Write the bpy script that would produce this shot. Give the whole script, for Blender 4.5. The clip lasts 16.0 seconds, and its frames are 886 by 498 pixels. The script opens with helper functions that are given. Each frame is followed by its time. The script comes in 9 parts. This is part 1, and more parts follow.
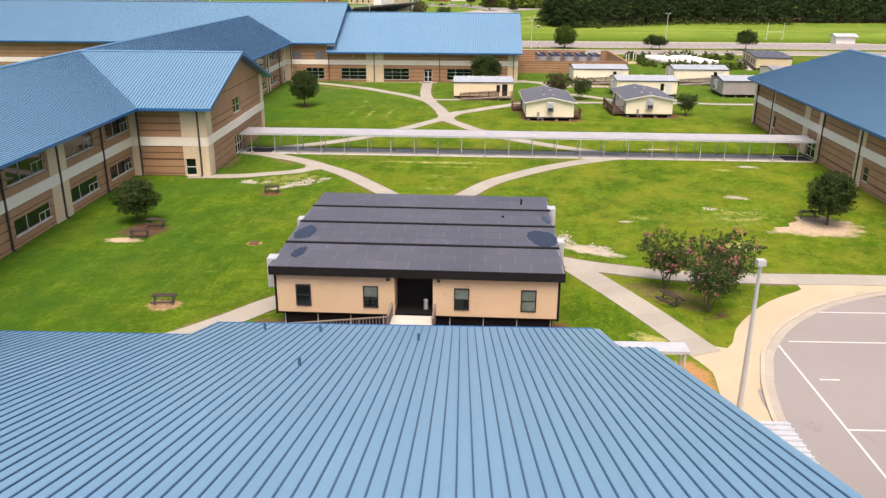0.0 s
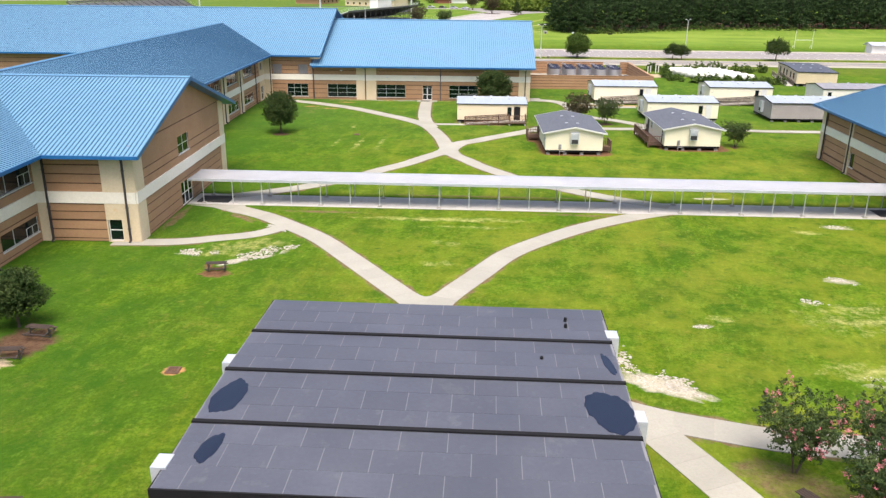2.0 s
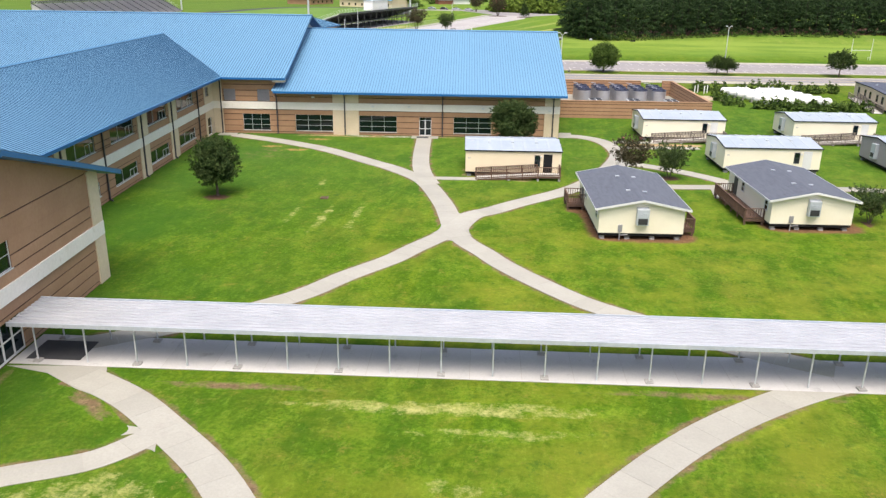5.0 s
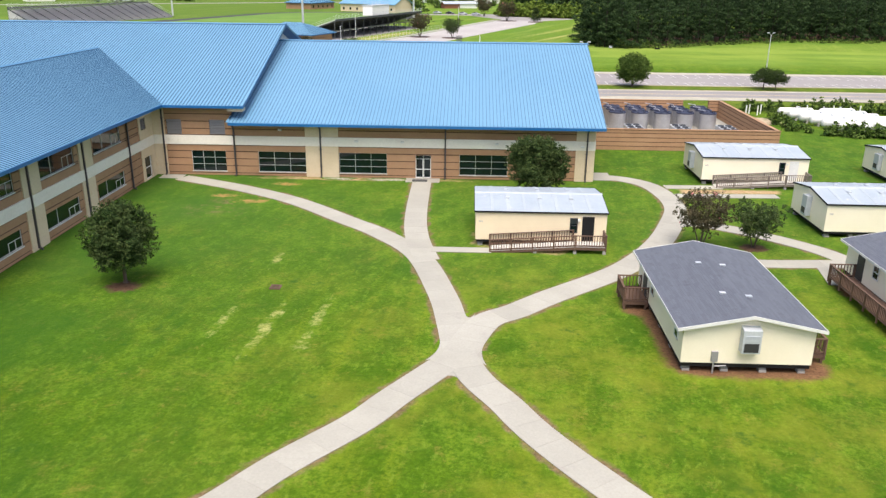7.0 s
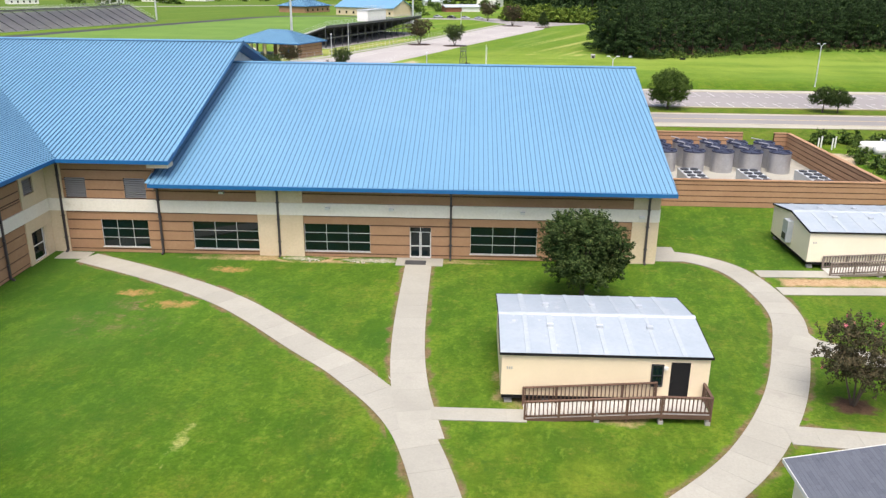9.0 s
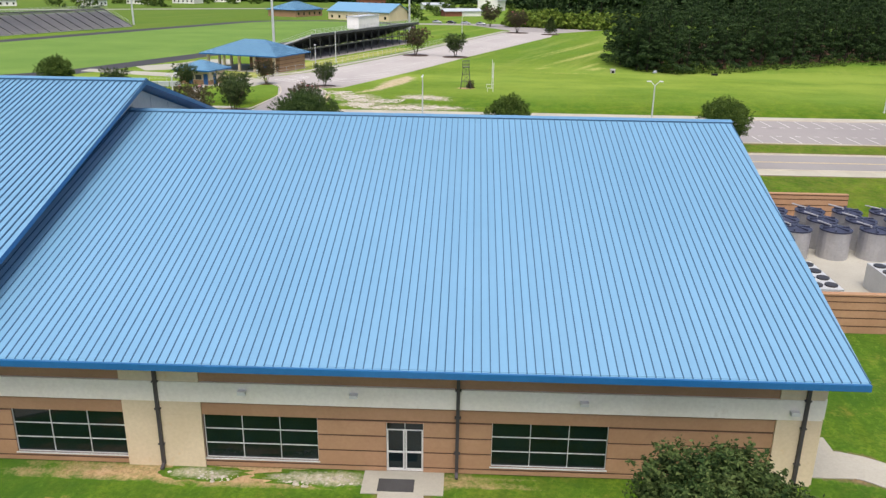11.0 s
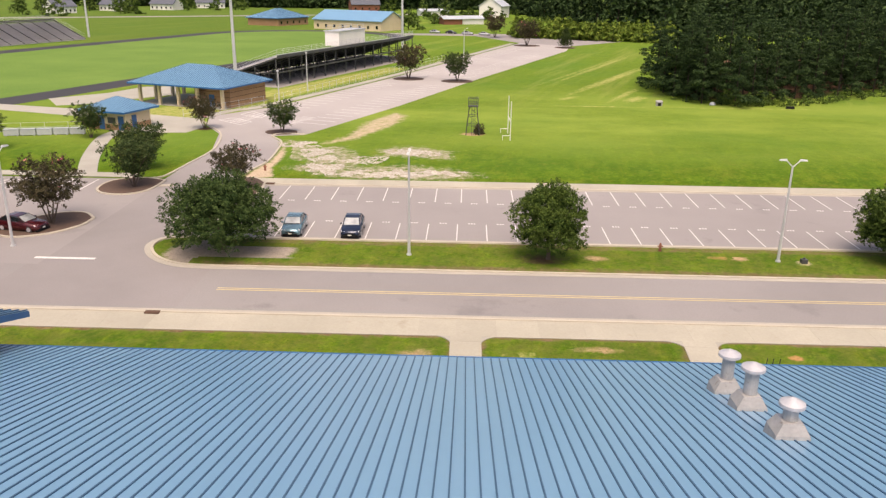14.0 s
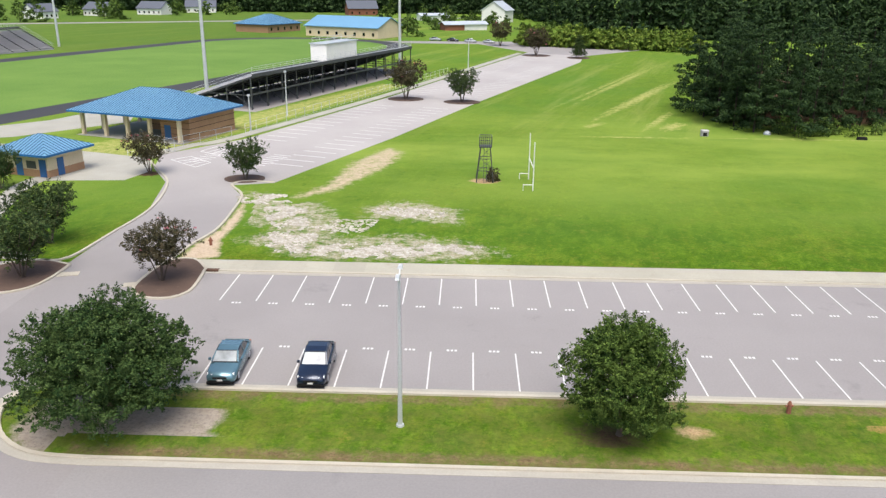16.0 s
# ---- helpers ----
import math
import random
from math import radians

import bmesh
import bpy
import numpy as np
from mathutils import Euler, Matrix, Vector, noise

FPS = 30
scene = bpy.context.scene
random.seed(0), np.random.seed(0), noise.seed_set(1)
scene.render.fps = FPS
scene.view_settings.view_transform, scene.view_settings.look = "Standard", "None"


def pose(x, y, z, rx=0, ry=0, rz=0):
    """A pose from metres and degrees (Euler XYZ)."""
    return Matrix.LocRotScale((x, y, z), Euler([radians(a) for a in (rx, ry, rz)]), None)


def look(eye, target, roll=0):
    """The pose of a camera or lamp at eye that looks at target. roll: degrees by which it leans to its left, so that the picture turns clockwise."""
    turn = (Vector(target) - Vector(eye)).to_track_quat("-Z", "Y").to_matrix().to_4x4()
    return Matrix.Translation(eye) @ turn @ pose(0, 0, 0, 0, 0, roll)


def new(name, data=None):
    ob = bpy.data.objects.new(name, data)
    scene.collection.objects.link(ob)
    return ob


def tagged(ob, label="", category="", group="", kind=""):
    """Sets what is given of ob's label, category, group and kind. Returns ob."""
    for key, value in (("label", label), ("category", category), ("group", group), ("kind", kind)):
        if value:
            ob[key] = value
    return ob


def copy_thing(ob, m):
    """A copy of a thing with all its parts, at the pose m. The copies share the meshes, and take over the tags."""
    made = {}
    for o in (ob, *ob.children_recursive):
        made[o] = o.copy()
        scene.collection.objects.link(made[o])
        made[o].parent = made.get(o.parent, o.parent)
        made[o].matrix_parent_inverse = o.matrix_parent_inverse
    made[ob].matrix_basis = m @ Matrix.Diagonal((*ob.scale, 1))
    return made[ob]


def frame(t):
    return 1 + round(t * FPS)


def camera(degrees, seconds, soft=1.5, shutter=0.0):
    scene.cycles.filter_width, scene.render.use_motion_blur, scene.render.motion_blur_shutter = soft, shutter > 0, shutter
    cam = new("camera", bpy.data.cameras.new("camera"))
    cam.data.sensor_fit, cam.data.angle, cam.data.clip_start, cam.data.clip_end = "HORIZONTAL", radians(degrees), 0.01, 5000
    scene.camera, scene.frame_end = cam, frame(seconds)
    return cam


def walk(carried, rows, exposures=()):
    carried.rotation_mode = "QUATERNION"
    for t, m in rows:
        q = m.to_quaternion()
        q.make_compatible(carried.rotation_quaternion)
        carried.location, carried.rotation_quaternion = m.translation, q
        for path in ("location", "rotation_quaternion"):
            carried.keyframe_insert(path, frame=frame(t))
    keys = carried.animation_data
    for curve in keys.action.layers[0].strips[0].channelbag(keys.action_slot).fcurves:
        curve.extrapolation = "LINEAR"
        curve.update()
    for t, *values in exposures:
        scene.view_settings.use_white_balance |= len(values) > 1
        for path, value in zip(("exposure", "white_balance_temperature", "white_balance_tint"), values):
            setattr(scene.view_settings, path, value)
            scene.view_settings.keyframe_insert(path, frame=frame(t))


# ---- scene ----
cam = camera(58.50, 16.0, 1.35)
# seconds, eye, heading, pitch, lean to the left
ROWS = [
    (0.0, 0.587, -0.245, 21.763, 1.445, -19.477, 0.347),
    (0.5, 0.352, 5.123, 21.867, 1.417, -19.462, 0.438),
    (1.0, 0.100, 10.549, 21.906, 1.377, -19.446, 0.506),
    (1.5, -0.136, 16.007, 21.942, 1.360, -19.439, 0.546),
    (2.0, -0.359, 21.704, 21.966, 1.361, -19.434, 0.571),
    (2.5, -0.538, 27.391, 21.964, 1.365, -19.426, 0.593),
    (3.0, -0.734, 33.138, 21.940, 1.357, -19.421, 0.622),
    (3.5, -0.942, 39.029, 21.886, 1.352, -19.423, 0.670),
    (4.0, -1.156, 44.971, 21.815, 1.339, -19.444, 0.722),
    (4.5, -1.414, 50.888, 21.760, 1.326, -19.476, 0.768),
    (4.7, -1.496, 52.932, 21.717, 1.327, -19.488, 0.785),
    (7.0, -1.847, 80.623, 20.936, 1.895, -19.239, 0.572),
    (7.5, -2.122, 86.608, 20.925, 1.904, -19.190, 0.564),
    (8.0, -2.456, 92.656, 20.892, 1.903, -19.152, 0.560),
    (8.5, -2.779, 98.925, 20.899, 1.912, -19.133, 0.575),
    (9.0, -3.089, 105.405, 20.966, 1.918, -19.129, 0.617),
    (9.5, -3.438, 112.131, 21.017, 1.877, -19.130, 0.676),
    (10.0, -3.825, 118.951, 21.107, 1.826, -19.128, 0.746),
    (10.2, -3.965, 121.696, 21.155, 1.807, -19.125, 0.773),
    (12.3, -4.651, 151.697, 21.435, 1.786, -18.834, 0.885),
    (12.5, -4.788, 154.653, 21.475, 1.779, -18.834, 0.865),
    (13.0, -5.148, 162.026, 21.606, 1.757, -18.837, 0.810),
    (13.5, -5.530, 169.388, 21.747, 1.726, -18.836, 0.756),
    (14.0, -5.897, 176.745, 21.888, 1.708, -18.829, 0.719),
    (14.5, -6.272, 184.001, 22.039, 1.680, -18.813, 0.702),
    (15.0, -6.637, 190.800, 22.239, 1.673, -18.780, 0.689),
    (15.5, -7.010, 196.961, 22.438, 1.680, -18.740, 0.663),
    (16.0, -7.305, 202.286, 22.525, 1.722, -18.712, 0.628),
]


def eye_pose(x, y, z, yaw, pitch, lean):
    a, b = radians(yaw), radians(pitch)
    way = Vector((-math.sin(a) * math.cos(b), math.cos(a) * math.cos(b), math.sin(b)))
    return look((x, y, z), Vector((x, y, z)) + way * 10, lean)


walk(cam, [(t, eye_pose(x, y, z, yaw, pitch, lean)) for t, x, y, z, yaw, pitch, lean in ROWS],
     exposures=((0.0, 0.73, 7300, 17), (0.5, 0.73, 7200, 16), (1.5, 0.86, 6750, 12), (2.5, 1.0, 6600, 10), (4.0, 0.92, 6600, 10), (4.5, 0.88, 6500, 10), (7.0, 0.85, 6500, 10), (10.0, 0.75, 6500, 10), (12.5, 0.34, 6850, 14), (13.0, 0.45, 7500, 18), (13.5, 0.59, 7550, 18), (14.0, 0.59, 7500, 18), (14.5, 0.59, 7250, 16), (15.0, 0.63, 6650, 12), (15.5, 0.63, 6250, 9), (16.0, 0.63, 6300, 8)))

# ---- light ----
SUN_ELEVATION, SUN_FROM = 67.0, 176.0  # degrees; compass bearing with +y as north
world = bpy.data.worlds.new("sky")
scene.world = world
world.use_nodes = True
wn = world.node_tree
sky = wn.nodes.new("ShaderNodeTexSky")
sky.sky_type = "NISHITA"
sky.sun_disc = False
sky.sun_elevation = radians(SUN_ELEVATION)
sky.sun_rotation = radians(SUN_FROM)
sky.dust_density = 5.0
sky.air_density = 0.8
wn.links.new(sky.outputs[0], wn.nodes["Background"].inputs[0])
wn.nodes["Background"].inputs[1].default_value = 0.15
sun = new("sun", bpy.data.lights.new("sun", "SUN"))
sun.data.energy, sun.data.angle, sun.data.color = 1.7, radians(42.0), (1.0, 0.94, 0.84)
_a, _e = radians(SUN_FROM), radians(SUN_ELEVATION)
SUN_AT = Vector((math.sin(_a) * math.cos(_e), math.cos(_a) * math.cos(_e), math.sin(_e)))
sun.matrix_world = look(SUN_AT * 100, (0, 0, 0))

# ---- materials ----
def material(name, rough=0.8, metal=0.0, spec=0.5):
    m = bpy.data.materials.new(name)
    m.use_nodes = True
    n = m.node_tree.nodes
    b = n["Principled BSDF"]
    b.inputs["Roughness"].default_value, b.inputs["Metallic"].default_value = rough, metal
    b.inputs["Specular IOR Level"].default_value = spec
    return m, m.node_tree, b


def noise_node(tree, scale, detail=4.0, rough=0.6, coord=None, stretch=None):
    n = tree.nodes.new("ShaderNodeTexNoise")
    n.inputs["Scale"].default_value, n.inputs["Detail"].default_value, n.inputs["Roughness"].default_value = scale, detail, rough
    c = coord or world_coord(tree)
    if stretch:
        mp = tree.nodes.new("ShaderNodeMapping")
        mp.vector_type = "TEXTURE"
        mp.inputs["Scale"].default_value = [1 / v for v in stretch[:3]]
        mp.inputs["Rotation"].default_value = (0, 0, radians(stretch[3]))
        tree.links.new(c, mp.inputs["Vector"])
        c = mp.outputs[0]
    tree.links.new(c, n.inputs["Vector"])
    return n.outputs["Fac"]


def world_coord(tree):
    for n in tree.nodes:
        if n.type == "NEW_GEOMETRY":
            return n.outputs["Position"]
    return tree.nodes.new("ShaderNodeNewGeometry").outputs["Position"]


def ramp(tree, fac, lo, hi, clamp=True):
    n = tree.nodes.new("ShaderNodeMapRange")
    n.inputs["From Min"].default_value, n.inputs["From Max"].default_value = lo, hi
    n.clamp = clamp
    tree.links.new(fac, n.inputs["Value"])
    return n.outputs["Result"]


def mix(tree, fac, a, b, mode="MIX"):
    n = tree.nodes.new("ShaderNodeMix")
    n.data_type, n.blend_type = "RGBA", mode
    for sock, v in ((n.inputs["Factor"], fac), (n.inputs["A"], a), (n.inputs["B"], b)):
        if isinstance(v, (int, float)):
            sock.default_value = v
        elif isinstance(v, tuple):
            sock.default_value = (*v, 1.0)
        else:
            tree.links.new(v, sock)
    return n.outputs["Result"]


def calc(tree, op, a, b):
    n = tree.nodes.new("ShaderNodeMath")
    n.operation = op
    for sock, v in zip(n.inputs, (a, b)):
        if isinstance(v, (int, float)):
            sock.default_value = v
        else:
            tree.links.new(v, sock)
    return n.outputs[0]


def bump(tree, b, height, strength, distance=0.02):
    n = tree.nodes.new("ShaderNodeBump")
    n.inputs["Strength"].default_value, n.inputs["Distance"].default_value = strength, distance
    tree.links.new(height, n.inputs["Height"])
    tree.links.new(n.outputs[0], b.inputs["Normal"])


def worn(name, low, high, rough=0.8, metal=0.0, scale=0.6, grain=14.0, stain=None, spec=0.5, relief=0.15, jitter=0.0, speckle=0.35, gloss=0.09):
    """A surface that varies at two scales between two colours, with a few stains."""
    m, t, b = material(name, rough, metal, spec)
    big, small = noise_node(t, scale), noise_node(t, grain, 3.0)
    c = mix(t, ramp(t, big, 0.3, 0.7), low, high)
    c = mix(t, calc(t, "MULTIPLY", ramp(t, small, 0.35, 0.75), speckle), c, tuple(0.75 * v for v in low))
    if stain:
        c = mix(t, ramp(t, noise_node(t, scale * 2.3, 6.0, 0.7), 0.6, 0.75), c, stain)
    if jitter:
        rnd = t.nodes.new("ShaderNodeObjectInfo").outputs["Random"]
        c = mix(t, calc(t, "MULTIPLY", rnd, jitter), c, tuple(0.55 * v for v in low))
    t.links.new(c, b.inputs["Base Color"])
    t.links.new(ramp(t, small, 0.0, 1.0), b.inputs["Roughness"])
    rr = t.nodes.new("ShaderNodeMapRange")
    rr.inputs["To Min"].default_value, rr.inputs["To Max"].default_value = rough - gloss, min(1.0, rough + gloss)
    t.links.new(big, rr.inputs["Value"])
    t.links.new(rr.outputs[0], b.inputs["Roughness"])
    if relief:
        bump(t, b, small, relief)
    return m


def grass_colour(t):
    """Mown lawn: green at several scales with dry, yellowish drifts."""
    broad, mid, fine = noise_node(t, 0.085, 5.0, 0.62), noise_node(t, 0.42, 6.0, 0.68, stretch=(1.0, 0.55, 1.0, -12.0)), noise_node(t, 4.2, 6.0, 0.75)
    c = mix(t, ramp(t, broad, 0.30, 0.72), (0.031, 0.092, 0.008), (0.105, 0.176, 0.008))
    c = mix(t, calc(t, "MULTIPLY", ramp(t, mid, 0.44, 0.64), 0.80), c, (0.160, 0.251, 0.019))
    dry = calc(t, "MULTIPLY", ramp(t, noise_node(t, 0.13, 6.0, 0.7), 0.50, 0.70), ramp(t, noise_node(t, 1.1, 5.0, 0.75), 0.38, 0.7))
    c = mix(t, calc(t, "MULTIPLY", dry, 0.80), c, (0.364, 0.285, 0.053))
    stripes = noise_node(t, 0.5, 3.0, 0.6, stretch=(1.6, 0.12, 1.0, -6.0))
    c = mix(t, calc(t, "MULTIPLY", ramp(t, stripes, 0.52, 0.75), 0.42), c, (0.217, 0.244, 0.013))
    c = mix(t, calc(t, "MULTIPLY", ramp(t, fine, 0.42, 0.60), 0.58), c, (0.025, 0.072, 0.004))
    c = mix(t, calc(t, "MULTIPLY", ramp(t, noise_node(t, 1.1, 7.0, 0.76), 0.48, 0.62), 0.62), c, (0.037, 0.095, 0.005))
    scruff = calc(t, "MULTIPLY", ramp(t, noise_node(t, 0.62, 9.0, 0.80), 0.54, 0.68), ramp(t, noise_node(t, 5.0, 4.0, 0.7), 0.36, 0.62))
    c = mix(t, calc(t, "MULTIPLY", scruff, 0.80), c, (0.303, 0.221, 0.053))
    clump = ramp(t, noise_node(t, 2.6, 8.0, 0.78), 0.44, 0.60)
    c = mix(t, calc(t, "MULTIPLY", clump, 0.36), c, (0.036, 0.099, 0.004))
    blades = ramp(t, noise_node(t, 1.9, 7.0, 0.80, stretch=(1.0, 0.5, 1.0, -15.0)), 0.54, 0.68)
    c = mix(t, calc(t, "MULTIPLY", blades, 0.72), c, (0.184, 0.265, 0.030))
    # the turf beyond the parking lots is paler
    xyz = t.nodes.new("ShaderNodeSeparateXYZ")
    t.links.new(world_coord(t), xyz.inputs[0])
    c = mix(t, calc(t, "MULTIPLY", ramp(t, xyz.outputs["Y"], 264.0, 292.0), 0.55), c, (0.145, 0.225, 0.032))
    verge = calc(t, "MULTIPLY", ramp(t, xyz.outputs["Y"], 206.0, 213.0), ramp(t, xyz.outputs["Y"], 262.0, 243.5))
    c = mix(t, calc(t, "MULTIPLY", verge, calc(t, "MULTIPLY", ramp(t, noise_node(t, 0.8, 7.0, 0.78), 0.38, 0.64), 0.65)), c, (0.130, 0.135, 0.034))
    # west-wing shade put into the turf colour, warm drifts over the open middle
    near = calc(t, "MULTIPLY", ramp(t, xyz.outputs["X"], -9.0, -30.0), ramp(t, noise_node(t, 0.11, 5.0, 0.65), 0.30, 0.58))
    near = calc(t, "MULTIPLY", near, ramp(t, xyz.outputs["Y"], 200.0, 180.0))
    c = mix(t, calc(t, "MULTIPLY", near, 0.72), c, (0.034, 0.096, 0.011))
    warm = calc(t, "MULTIPLY", ramp(t, xyz.outputs["X"], -20.0, 0.0), ramp(t, noise_node(t, 0.16, 7.0, 0.72), 0.44, 0.62))
    warm = calc(t, "MULTIPLY", warm, ramp(t, xyz.outputs["Y"], 150.0, 120.0))
    c = mix(t, calc(t, "MULTIPLY", warm, 0.50), c, (0.225, 0.235, 0.026))
    tufts = calc(t, "MULTIPLY", ramp(t, noise_node(t, 0.75, 7.0, 0.74), 0.55, 0.68), ramp(t, noise_node(t, 0.16, 4.0), 0.36, 0.60))
    c = mix(t, calc(t, "MULTIPLY", tufts, 0.78), c, (0.026, 0.088, 0.012))
    broad_far = calc(t, "MULTIPLY", ramp(t, xyz.outputs["Y"], 264.0, 285.0), ramp(t, noise_node(t, 0.035, 4.0, 0.6), 0.46, 0.62))
    c = mix(t, calc(t, "MULTIPLY", broad_far, 0.5), c, (0.075, 0.165, 0.022))
    mown = noise_node(t, 0.16, 5.0, 0.7, stretch=(1.0, 0.07, 1.0, -19.0))
    worn_far = calc(t, "MULTIPLY", ramp(t, xyz.outputs["Y"], 318.0, 332.0), ramp(t, mown, 0.50, 0.68))
    c = mix(t, calc(t, "MULTIPLY", worn_far, 0.30), c, (0.34, 0.34, 0.110))
    # sunlit patch across the middle of the field, put into the turf colour
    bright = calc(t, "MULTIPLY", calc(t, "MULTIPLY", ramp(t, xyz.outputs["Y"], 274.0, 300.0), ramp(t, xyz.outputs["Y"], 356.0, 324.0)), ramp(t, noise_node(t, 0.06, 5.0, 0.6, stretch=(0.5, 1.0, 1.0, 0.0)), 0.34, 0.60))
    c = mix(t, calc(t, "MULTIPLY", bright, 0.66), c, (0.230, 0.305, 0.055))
    west = calc(t, "MULTIPLY", ramp(t, xyz.outputs["X"], -62.0, -90.0), ramp(t, xyz.outputs["Y"], 420.0, 470.0))
    c = mix(t, calc(t, "MULTIPLY", west, 0.55), c, (0.075, 0.125, 0.025))
    court = calc(t, "MULTIPLY", ramp(t, xyz.outputs["Y"], 122.0, 146.0), ramp(t, xyz.outputs["Y"], 206.0, 194.0))
    c = mix(t, calc(t, "MULTIPLY", court, 0.24), c, (0.066, 0.138, 0.030))
    return c, fine


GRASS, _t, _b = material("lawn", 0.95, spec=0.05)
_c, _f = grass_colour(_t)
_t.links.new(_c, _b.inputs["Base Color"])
bump(_t, _b, _f, 0.8, 0.12)


def patch_material(name, bare, bare2, chips=None, ragged=1.7):
    """Lawn worn down to another surface where the mesh's mask is high."""
    m, t, b = material(name, 0.95, spec=0.05)
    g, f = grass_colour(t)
    mask = t.nodes.new("ShaderNodeAttribute")
    mask.attribute_name = "mask"
    edge = calc(t, "ADD", mask.outputs["Fac"], calc(t, "MULTIPLY", calc(t, "SUBTRACT", noise_node(t, 0.9, 8.0, 0.78), 0.5), ragged))
    edge = calc(t, "ADD", edge, calc(t, "MULTIPLY", calc(t, "SUBTRACT", noise_node(t, 6.0, 5.0, 0.75), 0.5), 0.8))
    s = mix(t, ramp(t, noise_node(t, 1.7, 5.0), 0.3, 0.7), bare, bare2)
    s = mix(t, calc(t, "MULTIPLY", ramp(t, noise_node(t, 5.0, 6.0, 0.75), 0.48, 0.62), 0.55), s, tuple(0.45 * k for k in bare))
    if chips:
        v = t.nodes.new("ShaderNodeTexVoronoi")
        v.inputs["Scale"].default_value = 4.6
        bent = t.nodes.new("ShaderNodeVectorMath")
        bent.operation = "ADD"
        wob = t.nodes.new("ShaderNodeTexNoise")
        wob.inputs["Scale"].default_value = 2.5
        t.links.new(world_coord(t), wob.inputs["Vector"])
        t.links.new(world_coord(t), bent.inputs[0])
        t.links.new(wob.outputs["Color"], bent.inputs[1])
        t.links.new(bent.outputs[0], v.inputs["Vector"])
        size = calc(t, "ADD", v.outputs["Distance"], calc(t, "MULTIPLY", noise_node(t, 1.3, 5.0, 0.7), 0.55))
        s = mix(t, ramp(t, size, 0.48, 0.70), mix(t, v.outputs["Color"], chips, tuple(0.72 * k for k in chips)), s)
    c = mix(t, ramp(t, edge, 0.22, 0.85), g, s)
    t.links.new(c, b.inputs["Base Color"])
    bump(t, b, f, 0.4, 0.06)
    return m


DIRT = patch_material("bare_earth", (0.36, 0.24, 0.13), (0.46, 0.33, 0.20))
SAND = patch_material("pale_sand", (0.50, 0.405, 0.30), (0.43, 0.335, 0.235), None, 2.3)
CLAY = patch_material("orange_clay", (0.44, 0.23, 0.09), (0.36, 0.22, 0.10), None, 2.4)
RUBBLE = patch_material("pale_rubble", (0.38, 0.345, 0.25), (0.45, 0.42, 0.34), (0.54, 0.515, 0.46), 1.7)
GRAVEL = patch_material("pale_gravel", (0.38, 0.34, 0.26), (0.27, 0.25, 0.14), (0.52, 0.50, 0.455), 3.8)
GREY_SAND = patch_material("greyish_sand", (0.35, 0.305, 0.255), (0.28, 0.235, 0.190), None, 2.2)
MULCH = patch_material("dark_mulch", (0.085, 0.050, 0.032), (0.13, 0.08, 0.05))
STRAW = patch_material("pine_straw", (0.135, 0.070, 0.040), (0.20, 0.115, 0.060))
DRY = patch_material("dry_turf", (0.40, 0.385, 0.150), (0.30, 0.31, 0.085), None, 3.0)
EDGING = patch_material("path_edge_soil", (0.120, 0.080, 0.045), (0.23, 0.165, 0.095), None, 2.2)

BED_MULCH = worn("bed_mulch", (0.075, 0.046, 0.033), (0.115, 0.072, 0.050), 0.95, scale=0.9, grain=7.0, stain=(0.15, 0.10, 0.07), relief=0.5)
TAN_CONCRETE = worn("tan_concrete", (0.43, 0.355, 0.250), (0.50, 0.42, 0.30), 0.85, scale=0.18, grain=9.0, stain=(0.40, 0.32, 0.22))
GUTTER_PAN = worn("gutter_pan_concrete", (0.33, 0.31, 0.265), (0.41, 0.385, 0.33), 0.85, scale=0.4, grain=9.0, stain=(0.34, 0.30, 0.26))
CONCRETE = worn("path_concrete", (0.325, 0.314, 0.270), (0.395, 0.383, 0.335), 0.85, scale=0.25, grain=9.0, stain=(0.30, 0.28, 0.25), jitter=0.20)
SIDEWALK = worn("cream_sidewalk", (0.355, 0.337, 0.272), (0.425, 0.402, 0.330), 0.85, scale=0.2, grain=7.0, stain=(0.30, 0.27, 0.20), jitter=0.18)
GREY_SLAB = worn("grey_slab", (0.46, 0.445, 0.435), (0.53, 0.515, 0.50), 0.85, scale=0.3, grain=9.0, stain=(0.28, 0.27, 0.26), jitter=0.2)
KERB = worn("kerb_concrete", (0.39, 0.355, 0.285), (0.48, 0.44, 0.36), 0.85, scale=0.5, grain=10.0, stain=(0.36, 0.30, 0.22))
ASPHALT = worn("asphalt", (0.235, 0.218, 0.214), (0.290, 0.270, 0.264), 0.85, scale=0.06, grain=8.0, stain=(0.175, 0.164, 0.166), relief=0.1)
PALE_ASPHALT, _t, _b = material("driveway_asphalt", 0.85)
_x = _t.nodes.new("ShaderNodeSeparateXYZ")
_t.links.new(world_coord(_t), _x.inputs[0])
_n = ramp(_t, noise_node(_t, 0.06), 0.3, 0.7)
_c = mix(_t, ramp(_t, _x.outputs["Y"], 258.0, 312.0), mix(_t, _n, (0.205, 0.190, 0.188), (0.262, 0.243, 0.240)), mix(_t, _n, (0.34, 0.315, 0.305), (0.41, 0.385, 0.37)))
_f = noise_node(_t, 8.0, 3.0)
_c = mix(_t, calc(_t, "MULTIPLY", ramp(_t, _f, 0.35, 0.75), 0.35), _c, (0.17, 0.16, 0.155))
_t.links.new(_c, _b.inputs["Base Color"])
bump(_t, _b, _f, 0.1)
